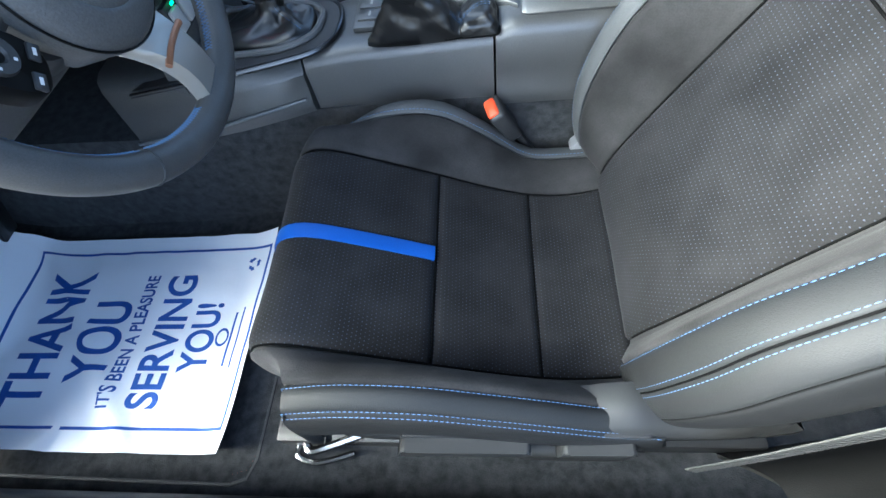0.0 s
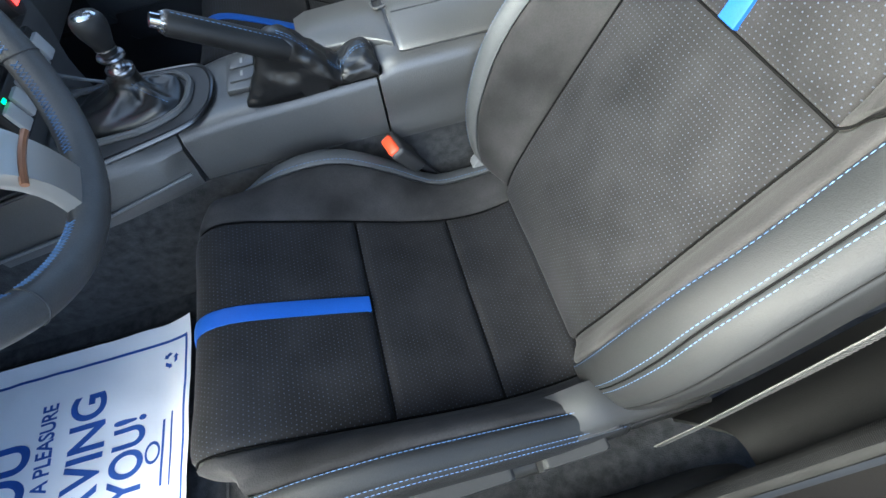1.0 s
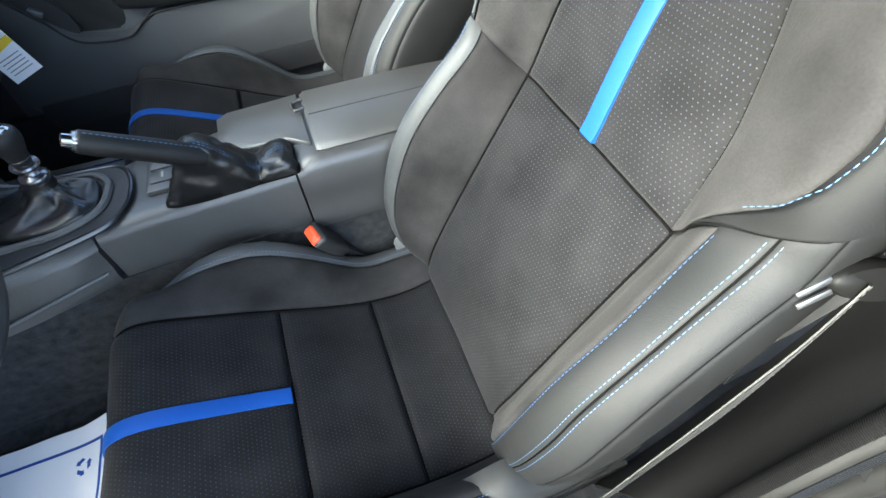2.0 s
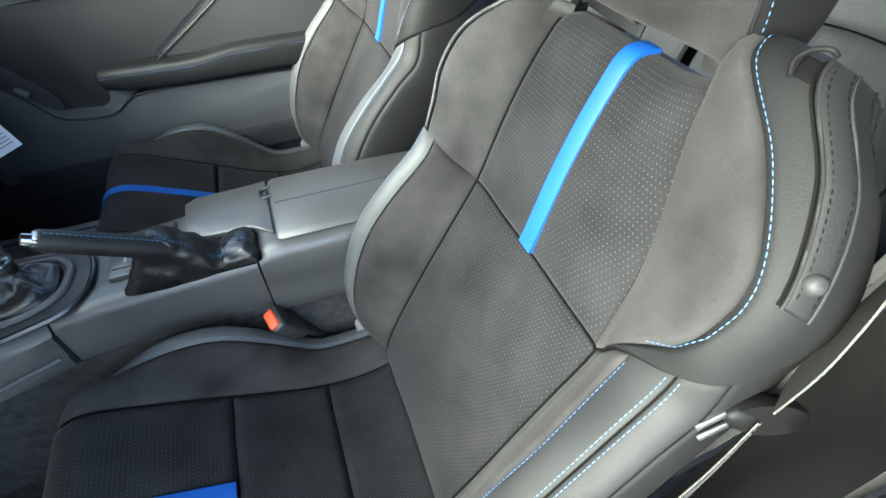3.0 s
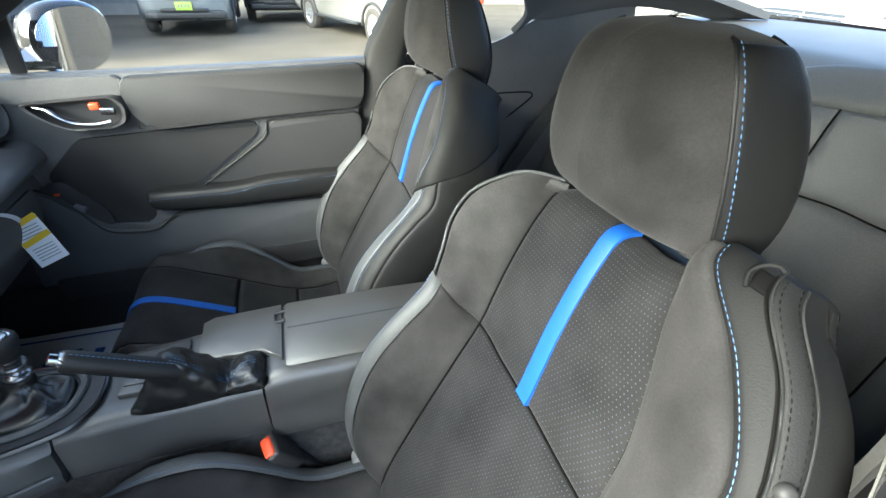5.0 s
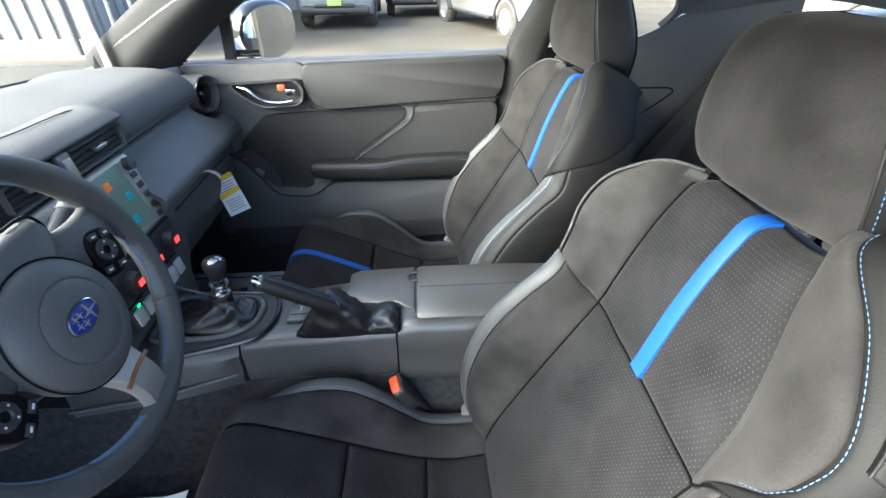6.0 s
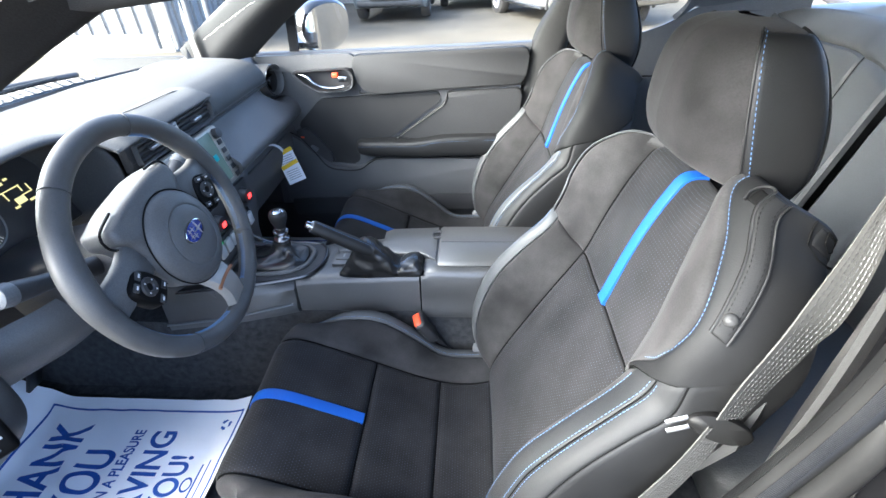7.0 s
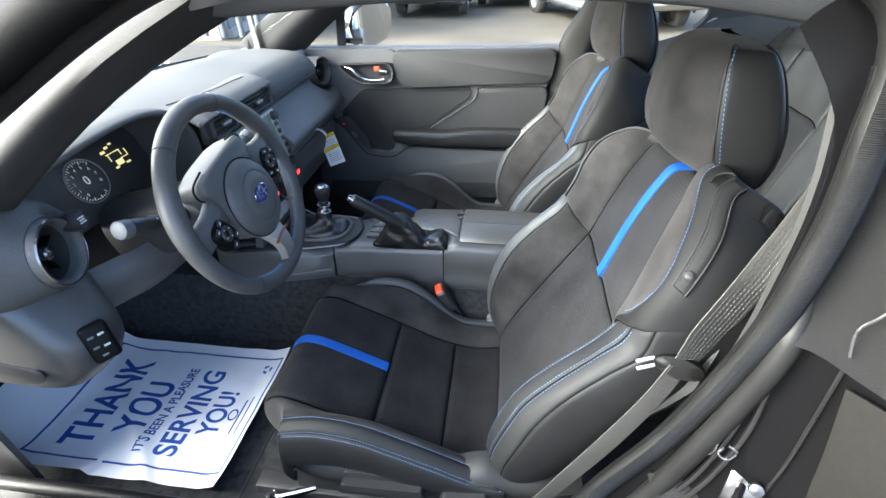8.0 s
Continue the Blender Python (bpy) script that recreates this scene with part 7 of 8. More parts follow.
# ---- belt of the driver ----
def weave(rows, parent):
    """Lines of short dark threads along a belt, on both faces."""
    bm = bmesh.new()
    for q in np.linspace(0.12, 0.88, 7):
        for h in (0.0009, -0.0009):
            pts = []
            for k, r in enumerate(rows):
                a, c = Vector(r[0]), Vector(r[-1])
                d = Vector(rows[min(k + 1, len(rows) - 1)][0]) - Vector(rows[max(k - 1, 0)][0])
                pts.append(a.lerp(c, q) + d.cross(c - a).normalized() * h)
            line = stitches(pts, 0.0050, 0.0018, 0.00045)
            me = bpy.data.meshes.new("line")
            line.to_mesh(me)
            bm.from_mesh(me)
            bpy.data.meshes.remove(me)
    tagged(part("weave", bm, PLASTIC_DARK, parent), kind="stuff")


def belt(name, pts, widths, label, tongue=None):
    b = thing(name, label, "seat belt", "seat belts")
    rows = []
    for (p, w, n) in zip(spline(pts, 40), spline([(*w, 0) if len(w) == 2 else w for w in widths], 40), range(40)):
        rows.append([p - w * 0.5, p - w * 0.25, p, p + w * 0.25, p + w * 0.5])
    web = part("webbing", strip(rows, 0.0016), WEBBING, b, "", 60)
    weave(rows, web)
    return b


near = [(0.405, -0.190, 0.99), (0.393, -0.210, 0.955), (0.357, -0.241, 0.890), (0.324, -0.266, 0.836), (0.304, -0.281, 0.803), (0.288, -0.290, 0.772), (0.272, -0.297, 0.734), (0.264, -0.298, 0.680)]
far = [(0.412, -0.190, 0.985), (0.402, -0.214, 0.948), (0.386, -0.248, 0.868), (0.370, -0.264, 0.806), (0.360, -0.263, 0.773), (0.347, -0.265, 0.733), (0.330, -0.270, 0.693), (0.306, -0.282, 0.659)]
mid = [tuple((np.array(a) + np.array(b)) / 2) for a, b in zip(near, far)]
sbelt = belt("seat_belt", mid, [tuple(np.array(b) - np.array(a)) for a, b in zip(near, far)], "grey woven seat belt hanging beside the front seat")
rows = []
for p, w in zip(spline([(0.277, -0.292, 0.655), (0.250, -0.303, 0.585), (0.205, -0.314, 0.49), (0.155, -0.322, 0.39), (0.115, -0.328, 0.31), (0.075, -0.332, 0.23)], 30), spline([(0.034, 0.010, -0.018), (0.034, 0.006, -0.016), (0.030, 0.0, -0.02), (0.026, 0, -0.024), (0.022, 0, -0.024), (0.02, 0, -0.024)], 30)):
    rows.append([p - w * 0.5, p, p + w * 0.5])
weave(rows, part("lap_webbing", strip(rows, 0.0016), WEBBING, sbelt, "", 60))
BM = face((0.277, -0.290, 0.655), (0.05, -0.85, 0.95))
part("guide", loft([[BM @ Vector((0.036 * s * math.cos(a), 0.017 * s * math.sin(a), h)) for a in np.linspace(0, 2 * math.pi, 32)[:-1]] for s, h in ((0.9, -0.009), (1.0, -0.004), (1.0, 0.004), (0.9, 0.009), (0.3, 0.01))]), GUIDE_BLACK, sbelt, "black tongue guide", 60)
for dy in (-0.006, 0.005):
    part("tongue", box(BM @ Matrix.Translation((-0.044 - 0.3 * dy, -0.010 + dy, 0.004)) @ Matrix.Rotation(radians(35), 4, "Z"), (0.028, 0.006, 0.003), 0.001), STEEL, sbelt, "bright steel tongue")
belt("seat_belt", [(0.88, 0.895, 0.93), (0.80, 0.905, 0.81), (0.70, 0.915, 0.65), (0.60, 0.925, 0.49), (0.54, 0.93, 0.40)], [(0.040, 0.0, -0.025)] * 5, "grey woven belt behind the far seat")
belt("seat_belt", [(0.42, 0.965, 1.05), (0.35, 0.955, 0.9), (0.30, 0.945, 0.7), (0.28, 0.94, 0.5)], [(0.04, 0.0, -0.015)] * 4, "dark belt hanging on the far pillar")

# ---- rear seat ----
rs = thing("rear_seat", "dark grey leather rear bench seat with perforated middle", "rear seat")


def rear_back(y0, y1):
    rows = []
    for s in np.linspace(0, 1, 9):
        z = 0.42 + 0.55 * s
        x = 0.74 + 0.145 * s + (0.03 * max(0, s - 0.85) / 0.15)
        row = []
        for f in np.linspace(0, 1, 9):
            d = 0.035 * math.sin(math.pi * f) ** 0.5 * (1 if s < 0.98 else 0.6) - 0.03 * (2 * abs(f - 0.5)) ** 4
            row.append((x + 0.03 * (2 * abs(f - 0.5)) ** 3 * -1 + (0.02 if 0.3 < f < 0.7 else 0), y0 + (y1 - y0) * f, z - 0.03 * (2 * abs(f - 0.5)) ** 4 * s))
        rows.append(row)
    return rows


for y0, y1 in ((-0.22, 0.335), (0.375, 0.93)):
    sk = Skin(rear_back(y0, y1))
    part("back_middle", sk.panel(rect(0.5, 4.8, 2, 6), 16, 14, puff=0.005), LEATHER_PERF, rs, "dark perforated lower back panel")
    part("back_upper", sk.panel(rect(4.8, 7, 2, 6), 12, 14, puff=0.005), LEATHER_REAR, rs)
    part("seam", add_tube(bmesh.new(), sk.line(lambda a: (4.8, 2 + 4 * a), 24, -0.004), 0.0018, 5), SEAM, rs)
    for v in (2, 6):
        part("seam", add_tube(bmesh.new(), sk.line(lambda a, v=v: (0.6 + 6.4 * a, v), 30, -0.004), 0.0018, 5), SEAM, rs)
    part("back_side", sk.panel(rect(0.5, 7, 0, 2), 20, 8, puff=0.004), LEATHER_REAR, rs)
    part("back_side", sk.panel(rect(0.5, 7, 6, 8), 20, 8, puff=0.004), LEATHER_REAR, rs)
    part("back_top", sk.panel(rect(7, 8, 0, 8), 8, 24, puff=0.003), LEATHER_REAR, rs)
    part("cushion", box(pose((0.60), (y0 + y1) / 2, 0.36, 0, -10, 0), (0.42, y1 - y0, 0.13), 0.04, 4), LEATHER_PERF, rs, "", 60)
part("middle_tray", box((0.62, CY, 0.36), (0.4, 0.04, 0.14), 0.01), PLASTIC, rs)
part("back_core", box(pose(0.90, CY, 0.65, 0, 15, 0), (0.05, 1.2, 0.56), 0.01), PLASTIC_DARK, rs)

# ---- paper mat ----
pm = thing("paper_mat", "white paper mat with blue print lying in the footwell", "paper mat")


def lay(x, y):
    """Where a place on the sheet lies on the floor."""
    return -0.16 + 0.93 * (x + 0.16), -0.40 + 0.93 * (y + 0.40)


def paper_z(x, y):
    h = 0.120 + 0.006 * noise.noise((x * 7, y * 9, 0.3)) + 0.003 * noise.noise((x * 19, y * 17, 2.0))
    h += 0.010 * math.exp(-((x * 0.75 + y * 0.66 + 0.83) / 0.02) ** 2)  # a crease across
    h += 0.032 * max(0, (-1.2 - x) / 0.08) ** 1.5 + 0.012 * max(0, (-0.22 - y) / 0.08) ** 2 * (1 if x > -1.0 else 2.5) + 0.006 * max(0, (y - 0.12) / 0.05) ** 2
    h += 0.022 * max(0, (x + 0.71) / 0.065) ** 1.5  # the end towards the seat curls up
    return h


bm = bmesh.new()
NX, NY = 66, 48
vs = [[None] * (NY + 1) for _ in range(NX + 1)]
for i in range(NX + 1):
    for j in range(NY + 1):
        x, y = -1.365 + 0.72 * i / NX, -0.308 + 0.473 * j / NY
        vs[i][j] = bm.verts.new((*lay(x, y), paper_z(x, y)))
for i in range(NX):
    for j in range(NY):
        bm.faces.new((vs[i][j], vs[i + 1][j], vs[i + 1][j + 1], vs[i][j + 1]))
part("sheet", bm, PAPER, pm, "", 80)


def on_paper(c):
    return Vector((*lay(c.x, c.y), paper_z(c.x, c.y) + 0.0007))


def flat_bar(x0, y0, x1, y1, name="border"):
    b = bmesh.new()
    n = max(2, int(max(x1 - x0, y1 - y0) / 0.008))
    ex = (x1 - x0) > (y1 - y0)
    rows = []
    for k in range(n + 1):
        f = k / n
        if ex:
            rows.append([on_paper(Vector((x0 + (x1 - x0) * f, yy, 0))) for yy in (y0, y1)])
        else:
            rows.append([on_paper(Vector((xx, y0 + (y1 - y0) * f, 0))) for xx in (x0, x1)])
    return part(name, add_loft(b, rows, False), INK, pm)


for x0, y0, x1, y1 in ((-1.232, -0.268, -0.655, -0.262), (-1.232, 0.123, -0.655, 0.129), (-1.232, -0.262, -1.226, 0.123), (-0.661, -0.262, -0.655, 0.123)):
    flat_bar(x0, y0, x1, y1)
for text, xb, y0, y1, cap in (("THANK", -1.078, -0.228, 0.077, 0.095), ("YOU", -0.955, -0.178, 0.002, 0.090), ("IT'S BEEN A PLEASURE", -0.911, -0.228, 0.062, 0.030), ("SERVING", -0.819, -0.228, 0.060, 0.066), ("YOU!", -0.741, -0.158, -0.008, 0.060)):
    M = Matrix(((0, -1, 0, xb), (1, 0, 0, (y0 + y1) / 2), (0, 0, 1, 0), (0, 0, 0, 1)))
    w = lettering(text, M, cap / 0.72, INK, pm, 0.0, "CENTER", "writing", 0.012, on_paper, y1 - y0, 0.022)
flat_bar(-0.706, -0.146, -0.701, -0.03, "print_bar")
flat_bar(-0.688, -0.150, -0.684, -0.02, "print_bar")
lo = part("logo", loft([[on_paper(Vector((-0.722 + r * 0.014 * math.cos(a), -0.085 + r * 0.020 * math.sin(a), 0))) for a in np.linspace(0, 2 * math.pi, 28)] for r in (1.0, 0.72)], False), INK, pm)
for k in range(3):
    a = 2 * math.pi * k / 3
    c = Vector((-0.695 + 0.011 * math.cos(a), 0.086 + 0.011 * math.sin(a), 0))
    d = Vector((-math.sin(a), math.cos(a), 0))
    e = Vector((math.cos(a), math.sin(a), 0))
    b = bmesh.new()
    b.faces.new([b.verts.new(on_paper(c + d * p + e * q)) for p, q in ((-0.009, -0.003), (0.003, -0.003), (0.003, -0.006), (0.010, 0.001), (0.003, 0.007), (0.003, 0.004), (-0.006, 0.004))])
    part("recycling_arrow", b, INK, pm)
# second paper mat on the far floor
pm2 = thing("paper_mat", "pale paper mat on the far floor", "paper mat")
bm = bmesh.new()
rows = [[(x, y, 0.112 + 0.004 * noise.noise((x * 8, y * 8, 5))) for y in np.linspace(0.54, 0.968, 20)] for x in np.linspace(-1.15, -0.50, 24)]
part("sheet", add_loft(bm, rows, False), PAPER, pm2, "", 80)
for (x0, y0, x1, y1) in ((-1.1, 0.930, -0.54, 0.936), (-0.546, 0.56, -0.54, 0.930), (-1.1, 0.56, -0.54, 0.566), (-0.80, 0.80, -0.775, 0.86), (-0.74, 0.79, -0.715, 0.87), (-0.68, 0.80, -0.655, 0.86)):
    b = bmesh.new()
    part("border", box(((x0 + x1) / 2, (y0 + y1) / 2, 0.1165), (x1 - x0, y1 - y0, 0.001)), INK, pm2)

# ---- small things ----
tg = thing("paper_tag", "white and yellow paper tag hanging under the dashboard", "paper tag")
TM = face((-0.655, 0.815, 0.508), (-0.1, -0.6, 0.95)) @ Matrix.Rotation(radians(14), 4, "Z")
part("card", box(TM, (0.062, 0.118, 0.001)), PAPER, tg)
for y in (0.052, 0.006):
    part("band", box(TM @ Matrix.Translation((0, y, 0.0007)) @ Matrix.Rotation(radians(8), 4, "Z"), (0.061, 0.014, 0.0005)), YELLOW, tg, "yellow band")
bm = bmesh.new()
for k in range(12):
    if k not in (5, 6):
        add_box(bm, TM @ Matrix.Translation((0, 0.038 - 0.0075 * k, 0.0007)), (0.044, 0.0018, 0.0004))
part("print_bars", bm, DIAL_GREY, tg)
part("strap", strip([[p + Vector((0.0, -0.008, 0)), p + Vector((0.0, 0.008, 0))] for p in spline([TM @ Vector((0.0, 0.055, 0)), TM @ Vector((-0.004, 0.072, 0.018)), TM @ Vector((-0.016, 0.088, 0.046)), TM @ Vector((-0.034, 0.094, 0.066))], 14)], 0.001), PAPER, tg)
# edge trim of the centre stack, drawn as a tube and filed under cable
stack_edge = thing("cable", "thin grey edge trim of the centre stack, running down to the gear plate", "cable")
part("edge_trim", tube(spline([(-0.632, 0.30, 0.60), (-0.625, 0.34, 0.545), (-0.60, 0.37, 0.50), (-0.57, 0.385, 0.472), (-0.56, 0.39, 0.463)], 24), 0.0028, 8), PLASTIC_GREY, stack_edge)
sl_tag = thing("seat_label", "black sewn label with pale print on the seat front", "label")
part("cloth", box(face((-0.512, -0.155, 0.262), (-0.6, -0.5, 0.8)), (0.035, 0.03, 0.001)), PLASTIC_DARK, sl_tag)
bm = bmesh.new()
for k in range(5):
    add_box(bm, face((-0.512, -0.155, 0.262), (-0.6, -0.5, 0.8)) @ Matrix.Translation((0, 0.01 - 0.005 * k, 0.0008)), (0.028, 0.0018, 0.0004))
part("print_bars", bm, LABEL_WHITE, sl_tag)
tw = thing("seat_rail_end", "bright steel seat rail foot with a hook", "seat rail")
part("foot", tube(spline([(-0.48, -0.285, 0.125), (-0.466, -0.304, 0.13), (-0.438, -0.299, 0.135), (-0.38, -0.28, 0.14)], 16), 0.007, 8), CHROME, tw)
part("loop", tube(spline([(-0.49, -0.282, 0.11), (-0.492, -0.310, 0.112), (-0.455, -0.320, 0.115), (-0.395, -0.305, 0.12)], 16), 0.005, 8), CHROME, tw)
part("rail", box((-0.15, -0.27, 0.115), (0.75, 0.045, 0.05), 0.006), PLASTIC_DARK, tw)

# ---- outside ----


def ground_z(y):
    return -0.17 - 0.033 * max(0.0, min(y, 26) - 1.5)


gx = [-300, -60, -25, -12, -6, -3, -1, 1, 3, 6, 12, 25, 60, 300]
gy = [-300, -60, -20, -6, -2, 0, 1.5, 4, 7, 10, 13, 17, 21, 26, 60, 300]
structure("ground", loft([[(x, y, ground_z(y)) for y in gy] for x in gx], False), ASPHALT, "pale dusty trodden parking lot", "ground", 80)


def wheel_at(parent, m, r=0.36, w=0.24):
    t = part("wheel", add_lathe(bmesh.new(), [(r * 0.62, -w / 2), (r * 0.9, -w / 2), (r, -w * 0.36), (r, w * 0.36), (r * 0.9, w / 2), (r * 0.62, w / 2)], m, 28, False), TYRE, parent, "dusty black tyre", 60)
    part("rim", add_lathe(bmesh.new(), [(0.0, w * 0.30), (r * 0.15, w * 0.36), (r * 0.5, w * 0.30), (r * 0.62, w * 0.46), (r * 0.66, w * 0.42)], m, 28, False), SILVER, t)
    for k in range(5):
        part("spoke", box(m @ Matrix.Rotation(2 * math.pi * k / 5, 4, "Z") @ Matrix.Translation((r * 0.36, 0, w * 0.36)), (r * 0.5, r * 0.14, 0.03), 0.01), SILVER, t)


def vehicle(name, label, m, paint, w=1.8, front=True, truck=False, tall=1.72, plate=None):
    """A parked vehicle: y forwards along its nose (minus y), standing on z = 0."""
    v = thing(name, label, "pickup truck" if truck else "car", "parked vehicles")
    h = w / 2
    # length stations from nose: y, half width, sill height, bonnet or deck height
    low = [(0.0, 0.80, 0.42, 0.72), (0.05, 0.92, 0.34, 0.92), (0.25, 0.98, 0.30, 0.98), (0.9, 1.0, 0.28, 1.04), (1.35, 1.0, 0.28, 1.08), (2.4, 1.0, 0.28, 1.08), (3.9, 1.0, 0.30, 1.08), (4.4, 0.97, 0.38, 1.04), (4.6, 0.9, 0.45, 0.95)]
    if truck:
        low = [(y * 1.22, a, b + 0.15, c + 0.16) for y, a, b, c in low]
    rows = []
    for y, a, zl, zt in low:
        rows.append([m @ Vector((s * h * a, y, z)) for s, z in ((-0.96, zl), (-1.0, zl + 0.1), (-1.0, zt - 0.22), (-0.95, zt - 0.06), (-0.8, zt), (0.8, zt), (0.95, zt - 0.06), (1.0, zt - 0.22), (1.0, zl + 0.1), (0.96, zl))])
    part("body", loft(dense(rows, 30, 10)), paint, v, "", 50)
    k = 1.22 if truck else 1.0
    roof = ((1.2, 0.88, 1.02), (1.75, 0.76, tall - 0.08), (2.0, 0.74, tall - 0.02), (2.9, 0.74, tall), (3.9, 0.72, tall - 0.04), (4.35, 0.8, 1.04))
    if truck:
        roof = ((1.55, 0.88, 1.2), (2.1, 0.78, tall - 0.08), (2.4, 0.76, tall), (3.4, 0.76, tall), (3.75, 0.78, tall - 0.06), (3.85, 0.85, 1.2))
    rows = [[m @ Vector((s * h * a, y, z)) for s, a, z in ((-1, 0.95, 1.0), (-1, a, zt - 0.05), (-1, a * 0.9, zt), (1, a * 0.9, zt), (1, a, zt - 0.05), (1, 0.95, 1.0))] for y, a, zt in roof]
    cabin = part("cabin", loft(rows), paint, v, "", 50)
    part("windscreen", prism([m @ Vector(p) for p in ((-0.72 * h, roof[0][0] + 0.13, 1.06 + (0.16 if truck else 0)), (0.72 * h, roof[0][0] + 0.13, 1.06 + (0.16 if truck else 0)), (0.66 * h, roof[1][0] - 0.04, tall - 0.13), (-0.66 * h, roof[1][0] - 0.04, tall - 0.13))], (0, 0, 0), m.to_3x3() @ Vector((0, -0.03, 0.02))), DARK_GLASS, cabin)
    for s in (-1, 1):
        for y0, y1 in ((roof[1][0] + 0.05, 2.75 if not truck else 2.95), ((2.82 if not truck else 3.0), roof[-2][0] - 0.1)):
            part("side_window", prism([m @ Vector((s * h * q, y, z)) for q, y, z in ((0.93, y0 - 0.15 if y0 < 2.3 else y0, 1.1 + (0.12 if truck else 0)), (0.93, y1, 1.1 + (0.12 if truck else 0)), (0.80, y1, tall - 0.12), (0.80, y0 + 0.1 if y0 < 2.3 else y0, tall - 0.12))], (0, 0, 0), m.to_3x3() @ Vector((s * 0.02, 0, 0))), DARK_GLASS, cabin)
    zw = 0.36 if not truck else 0.40
    for s in (-1, 1):
        for y in (0.92 * k, 3.6 * k):
            wheel_at(v, m @ Matrix.Translation((s * (h - 0.11), y, zw)) @ Matrix.Rotation(radians(90 * s), 4, "Y"), zw)
            part("wheel_arch", tube([m @ Vector((s * (h + 0.004), y + (zw + 0.07) * math.cos(a), zw + (zw + 0.05) * math.sin(a))) for a in np.linspace(0, math.pi, 16)], 0.035, 8), PLASTIC_DARK, v)
        if truck:
            part("running_board", box(m @ Matrix.Translation((s * (h + 0.05), 2.75, 0.42)), (0.16, 2.1, 0.06), 0.02), CHROME_DARK, v)
    dz = 0.14 if truck else 0
    gr = part("grille", prism([m @ Vector((x, 0.0, z + dz)) for x, z in ((-0.40, 0.90), (-0.30, 0.70), (0.30, 0.70), (0.40, 0.90), (0.30, 0.93), (-0.30, 0.93))], m.to_3x3() @ Vector((0, -0.02, 0)), m.to_3x3() @ Vector((0, 0.1, 0)), 0.012), CHROME, v, "chrome edged grille")
    part("mesh", prism([m @ Vector((x, -0.03, z + dz)) for x, z in ((-0.33, 0.885), (-0.26, 0.735), (0.26, 0.735), (0.33, 0.885))], (0, 0, 0), m.to_3x3() @ Vector((0, 0.05, 0))), PLASTIC_DARK, gr)
    for q in range(4):
        part("bar", box(m @ Matrix.Translation((0, -0.035, 0.76 + 0.035 * q + dz)), (0.56 + 0.02 * q, 0.01, 0.008)), DIAL_GREY, gr)
    part("bumper", box(m @ Matrix.Translation((0, 0.05, 0.42 + dz)), (w * 0.86, 0.16, 0.14), 0.04, 3), PLASTIC_DARK, v)
    part("air_intake", box(m @ Matrix.Translation((0, -0.02, 0.52 + dz)), (w * 0.5, 0.06, 0.07), 0.02), PLASTIC_DARK, v)
    for s in (-1, 1):
        part("headlight", prism([m @ Vector((s * x, y, z + dz)) for x, y, z in ((0.46, 0.02, 0.80), (0.80, 0.16, 0.84), (0.86, 0.25, 0.93), (0.50, 0.05, 0.92))], (0, 0, 0), m.to_3x3() @ Vector((0, -0.04, 0)), 0.01), HEADLAMP, v, "clear headlight")
        part("fog_lamp", lathe([(0.0, 0.02), (0.05, 0.012), (0.06, 0.0)], m @ Matrix.Translation((s * 0.70, 0.02, 0.55 + dz)) @ Matrix.Rotation(radians(90), 4, "X"), 20), HEADLAMP, v)
    if plate:
        pl = part("plate", box(m @ Matrix.Translation((0, -0.06, 0.60 + dz)), (0.31, 0.012, 0.155), 0.004), plate, v, "green and yellow number plate")
        for q in range(4):
            part("print_bar", box(m @ Matrix.Translation((-0.09 + 0.06 * q, -0.067, 0.60 + dz)), (0.03, 0.002, 0.06)), DIAL_GREY, pl)
    part("rear_bumper", box(m @ Matrix.Translation((0, 4.6 * k, 0.52 + dz)), (w * 0.92, 0.16, 0.18), 0.05, 3), CHROME if truck else PLASTIC_DARK, v)
    for s in (-1, 1):
        part("tail_light", box(m @ Matrix.Translation((s * (h - 0.1), 4.58 * k, 0.88 + dz)), (0.14, 0.06, 0.3), 0.03), ORANGE, v)
    return v


def stand(x, y, yaw):
    return Matrix.Translation((x, y, ground_z(y))) @ Matrix.Rotation(radians(yaw), 4, "Z")


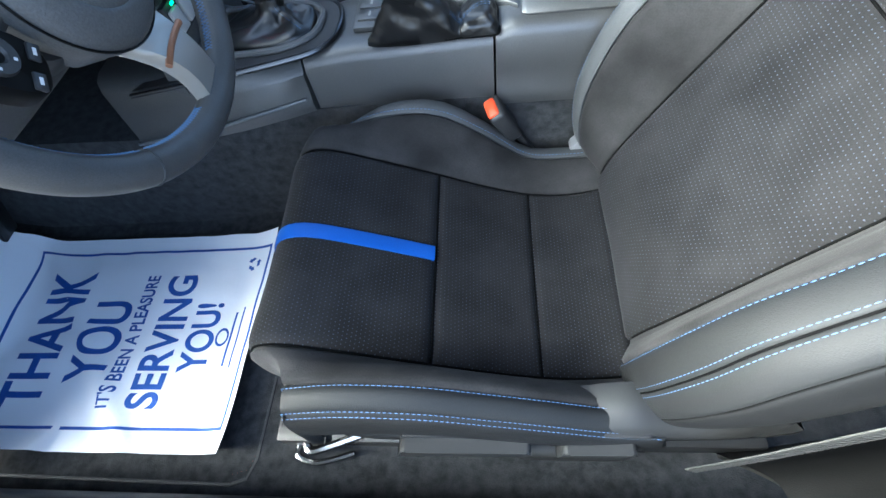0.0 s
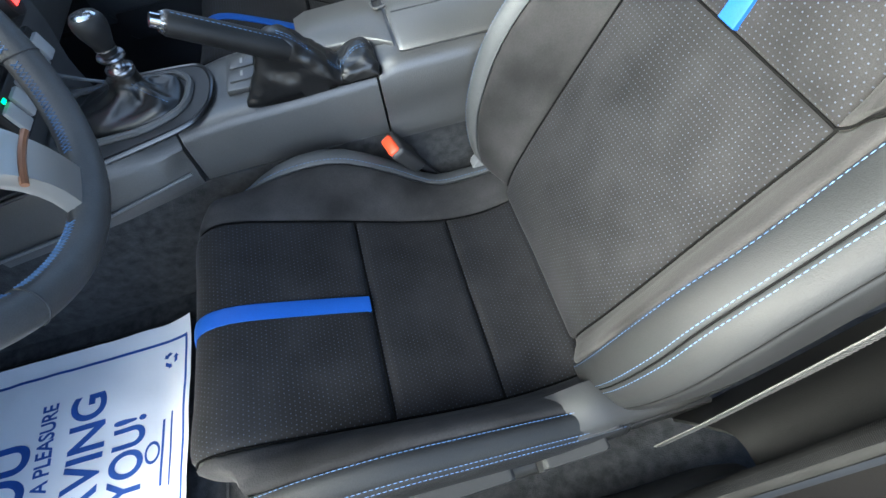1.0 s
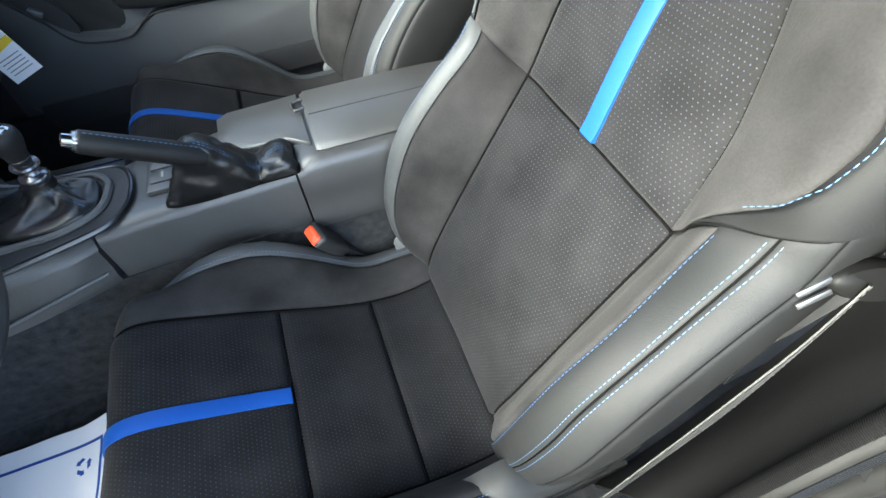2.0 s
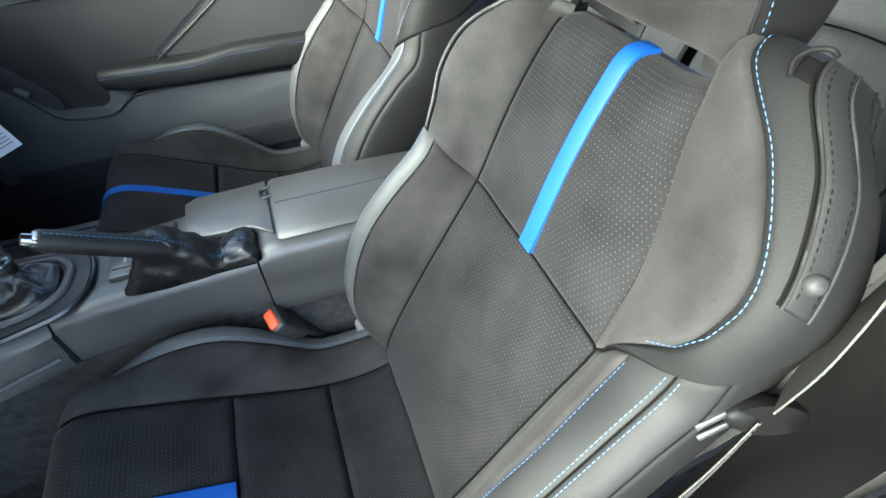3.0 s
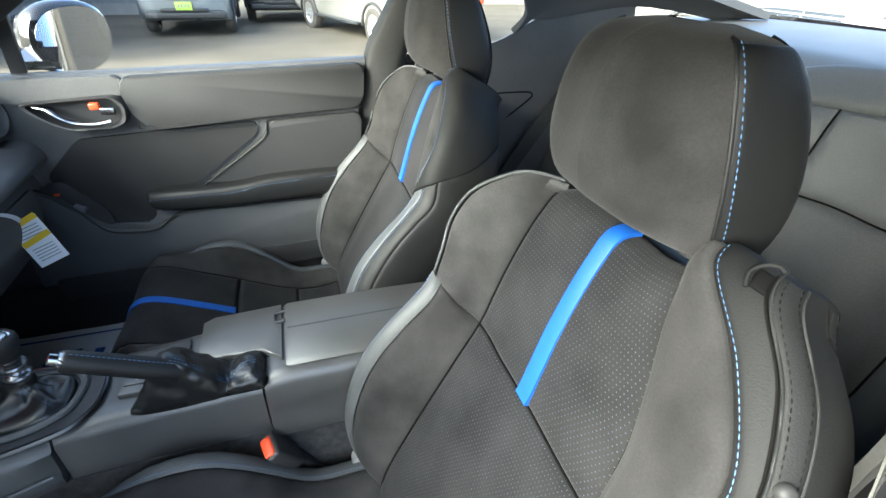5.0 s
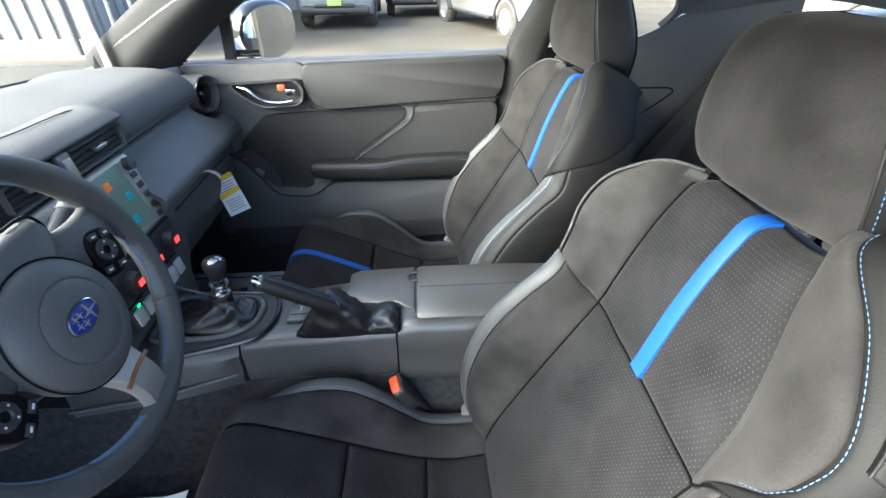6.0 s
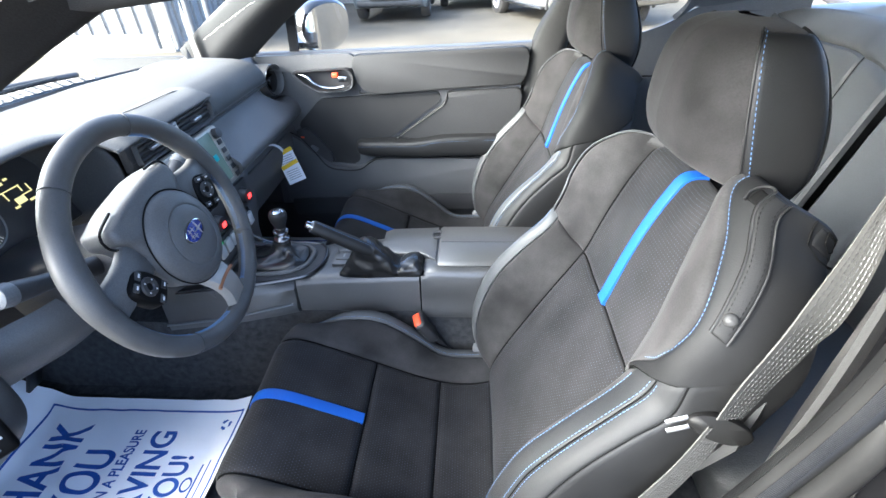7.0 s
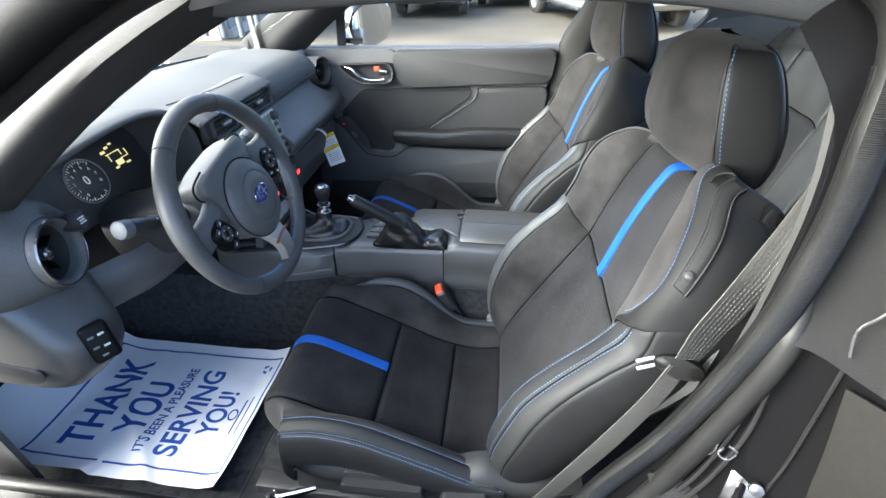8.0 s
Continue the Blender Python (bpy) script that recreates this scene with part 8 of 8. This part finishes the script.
vehicle("parked_car", "grey compact car parked nose on, green plate", stand(-1.95, 11.4, 2), PAINT_GREY, 1.82, plate=PLATE)
vehicle("parked_car", "black car parked behind the grey one", stand(0.0, 14.4, 3), PAINT_BLACK, 1.86)
vehicle("parked_car", "blue car parked far across the lot", stand(2.3, 15.5, 12), PAINT_BLUE, 1.8)
vehicle("parked_truck", "dusty silver pickup truck seen from its rear quarter", stand(1.2, 14.6, 0) @ Matrix.Rotation(radians(200), 4, "Z"), PAINT_SILVER, 2.0, truck=True, tall=1.9)
vehicle("parked_truck", "pale silver pickup truck behind the car", stand(5.5, 7.6, 250), PAINT_SILVER, 2.0, truck=True, tall=1.9)


def ribbed_wall(name, p0, p1, h, label, step=0.3):
    b = thing(name, label, "building")
    a, c = Vector((*p0, ground_z(p0[1]) - 0.1)), Vector((*p1, ground_z(p1[1]) - 0.1))
    d = (c - a).normalized()
    n = Vector((d.y, -d.x, 0))
    L = (c - a).length
    part("wall", prism([a, c, c + Vector((0, 0, h)), a + Vector((0, 0, h))], (0, 0, 0), -n * 0.2), WHITE_WALL, b)
    k = 0
    s = 0.1
    while s < L and k < 120:
        part("rib", box(Matrix.Translation(a + d * s + Vector((0, 0, h / 2)) + n * 0.02) @ Matrix.Rotation(math.atan2(d.y, d.x), 4, "Z"), (0.06, 0.05, h), 0.01), WHITE_WALL, b)
        s += step
        k += 1
    part("footing", box(Matrix.Translation((a + c) / 2 + Vector((0, 0, 0.25)) + n * 0.04) @ Matrix.Rotation(math.atan2(d.y, d.x), 4, "Z"), (L, 0.1, 0.3)), CONCRETE, b)
    return b


b1 = ribbed_wall("white_building", (-24, 7.9), (-5.3, 7.9), 5.0, "white ribbed metal building by the lot")
part("meter_box", box((-5.95, 7.82, 1.05), (0.22, 0.14, 0.6), 0.02), PLASTIC_GREY, b1, "grey meter box")
part("vent", box((-8.1, 7.80, -0.22), (0.6, 0.1, 0.14), 0.01), PLASTIC_DARK, b1)
for k in range(4):
    part("downpipe", tube([(-5.5 + 0.35 * k, 7.7, -0.3), (-5.5 + 0.35 * k, 7.7, 4.0)], 0.05, 8), PLASTIC_GREY, b1)
ribbed_wall("white_building", (-5.3, 8.1), (-7.5, 18.0), 5.0, "white ribbed side wall of the building", 0.5)
ribbed_wall("white_building", (-9.0, 18.0), (-1.9, 18.2), 4.0, "white ribbed building across the lot", 0.3)
ribbed_wall("white_building", (-1.0, 24.0), (12, 24.0), 4.0, "white building far across the lot", 0.6)
ribbed_wall("white_building", (14, 16.0), (16, -4), 4.0, "pale building behind the car", 0.6)
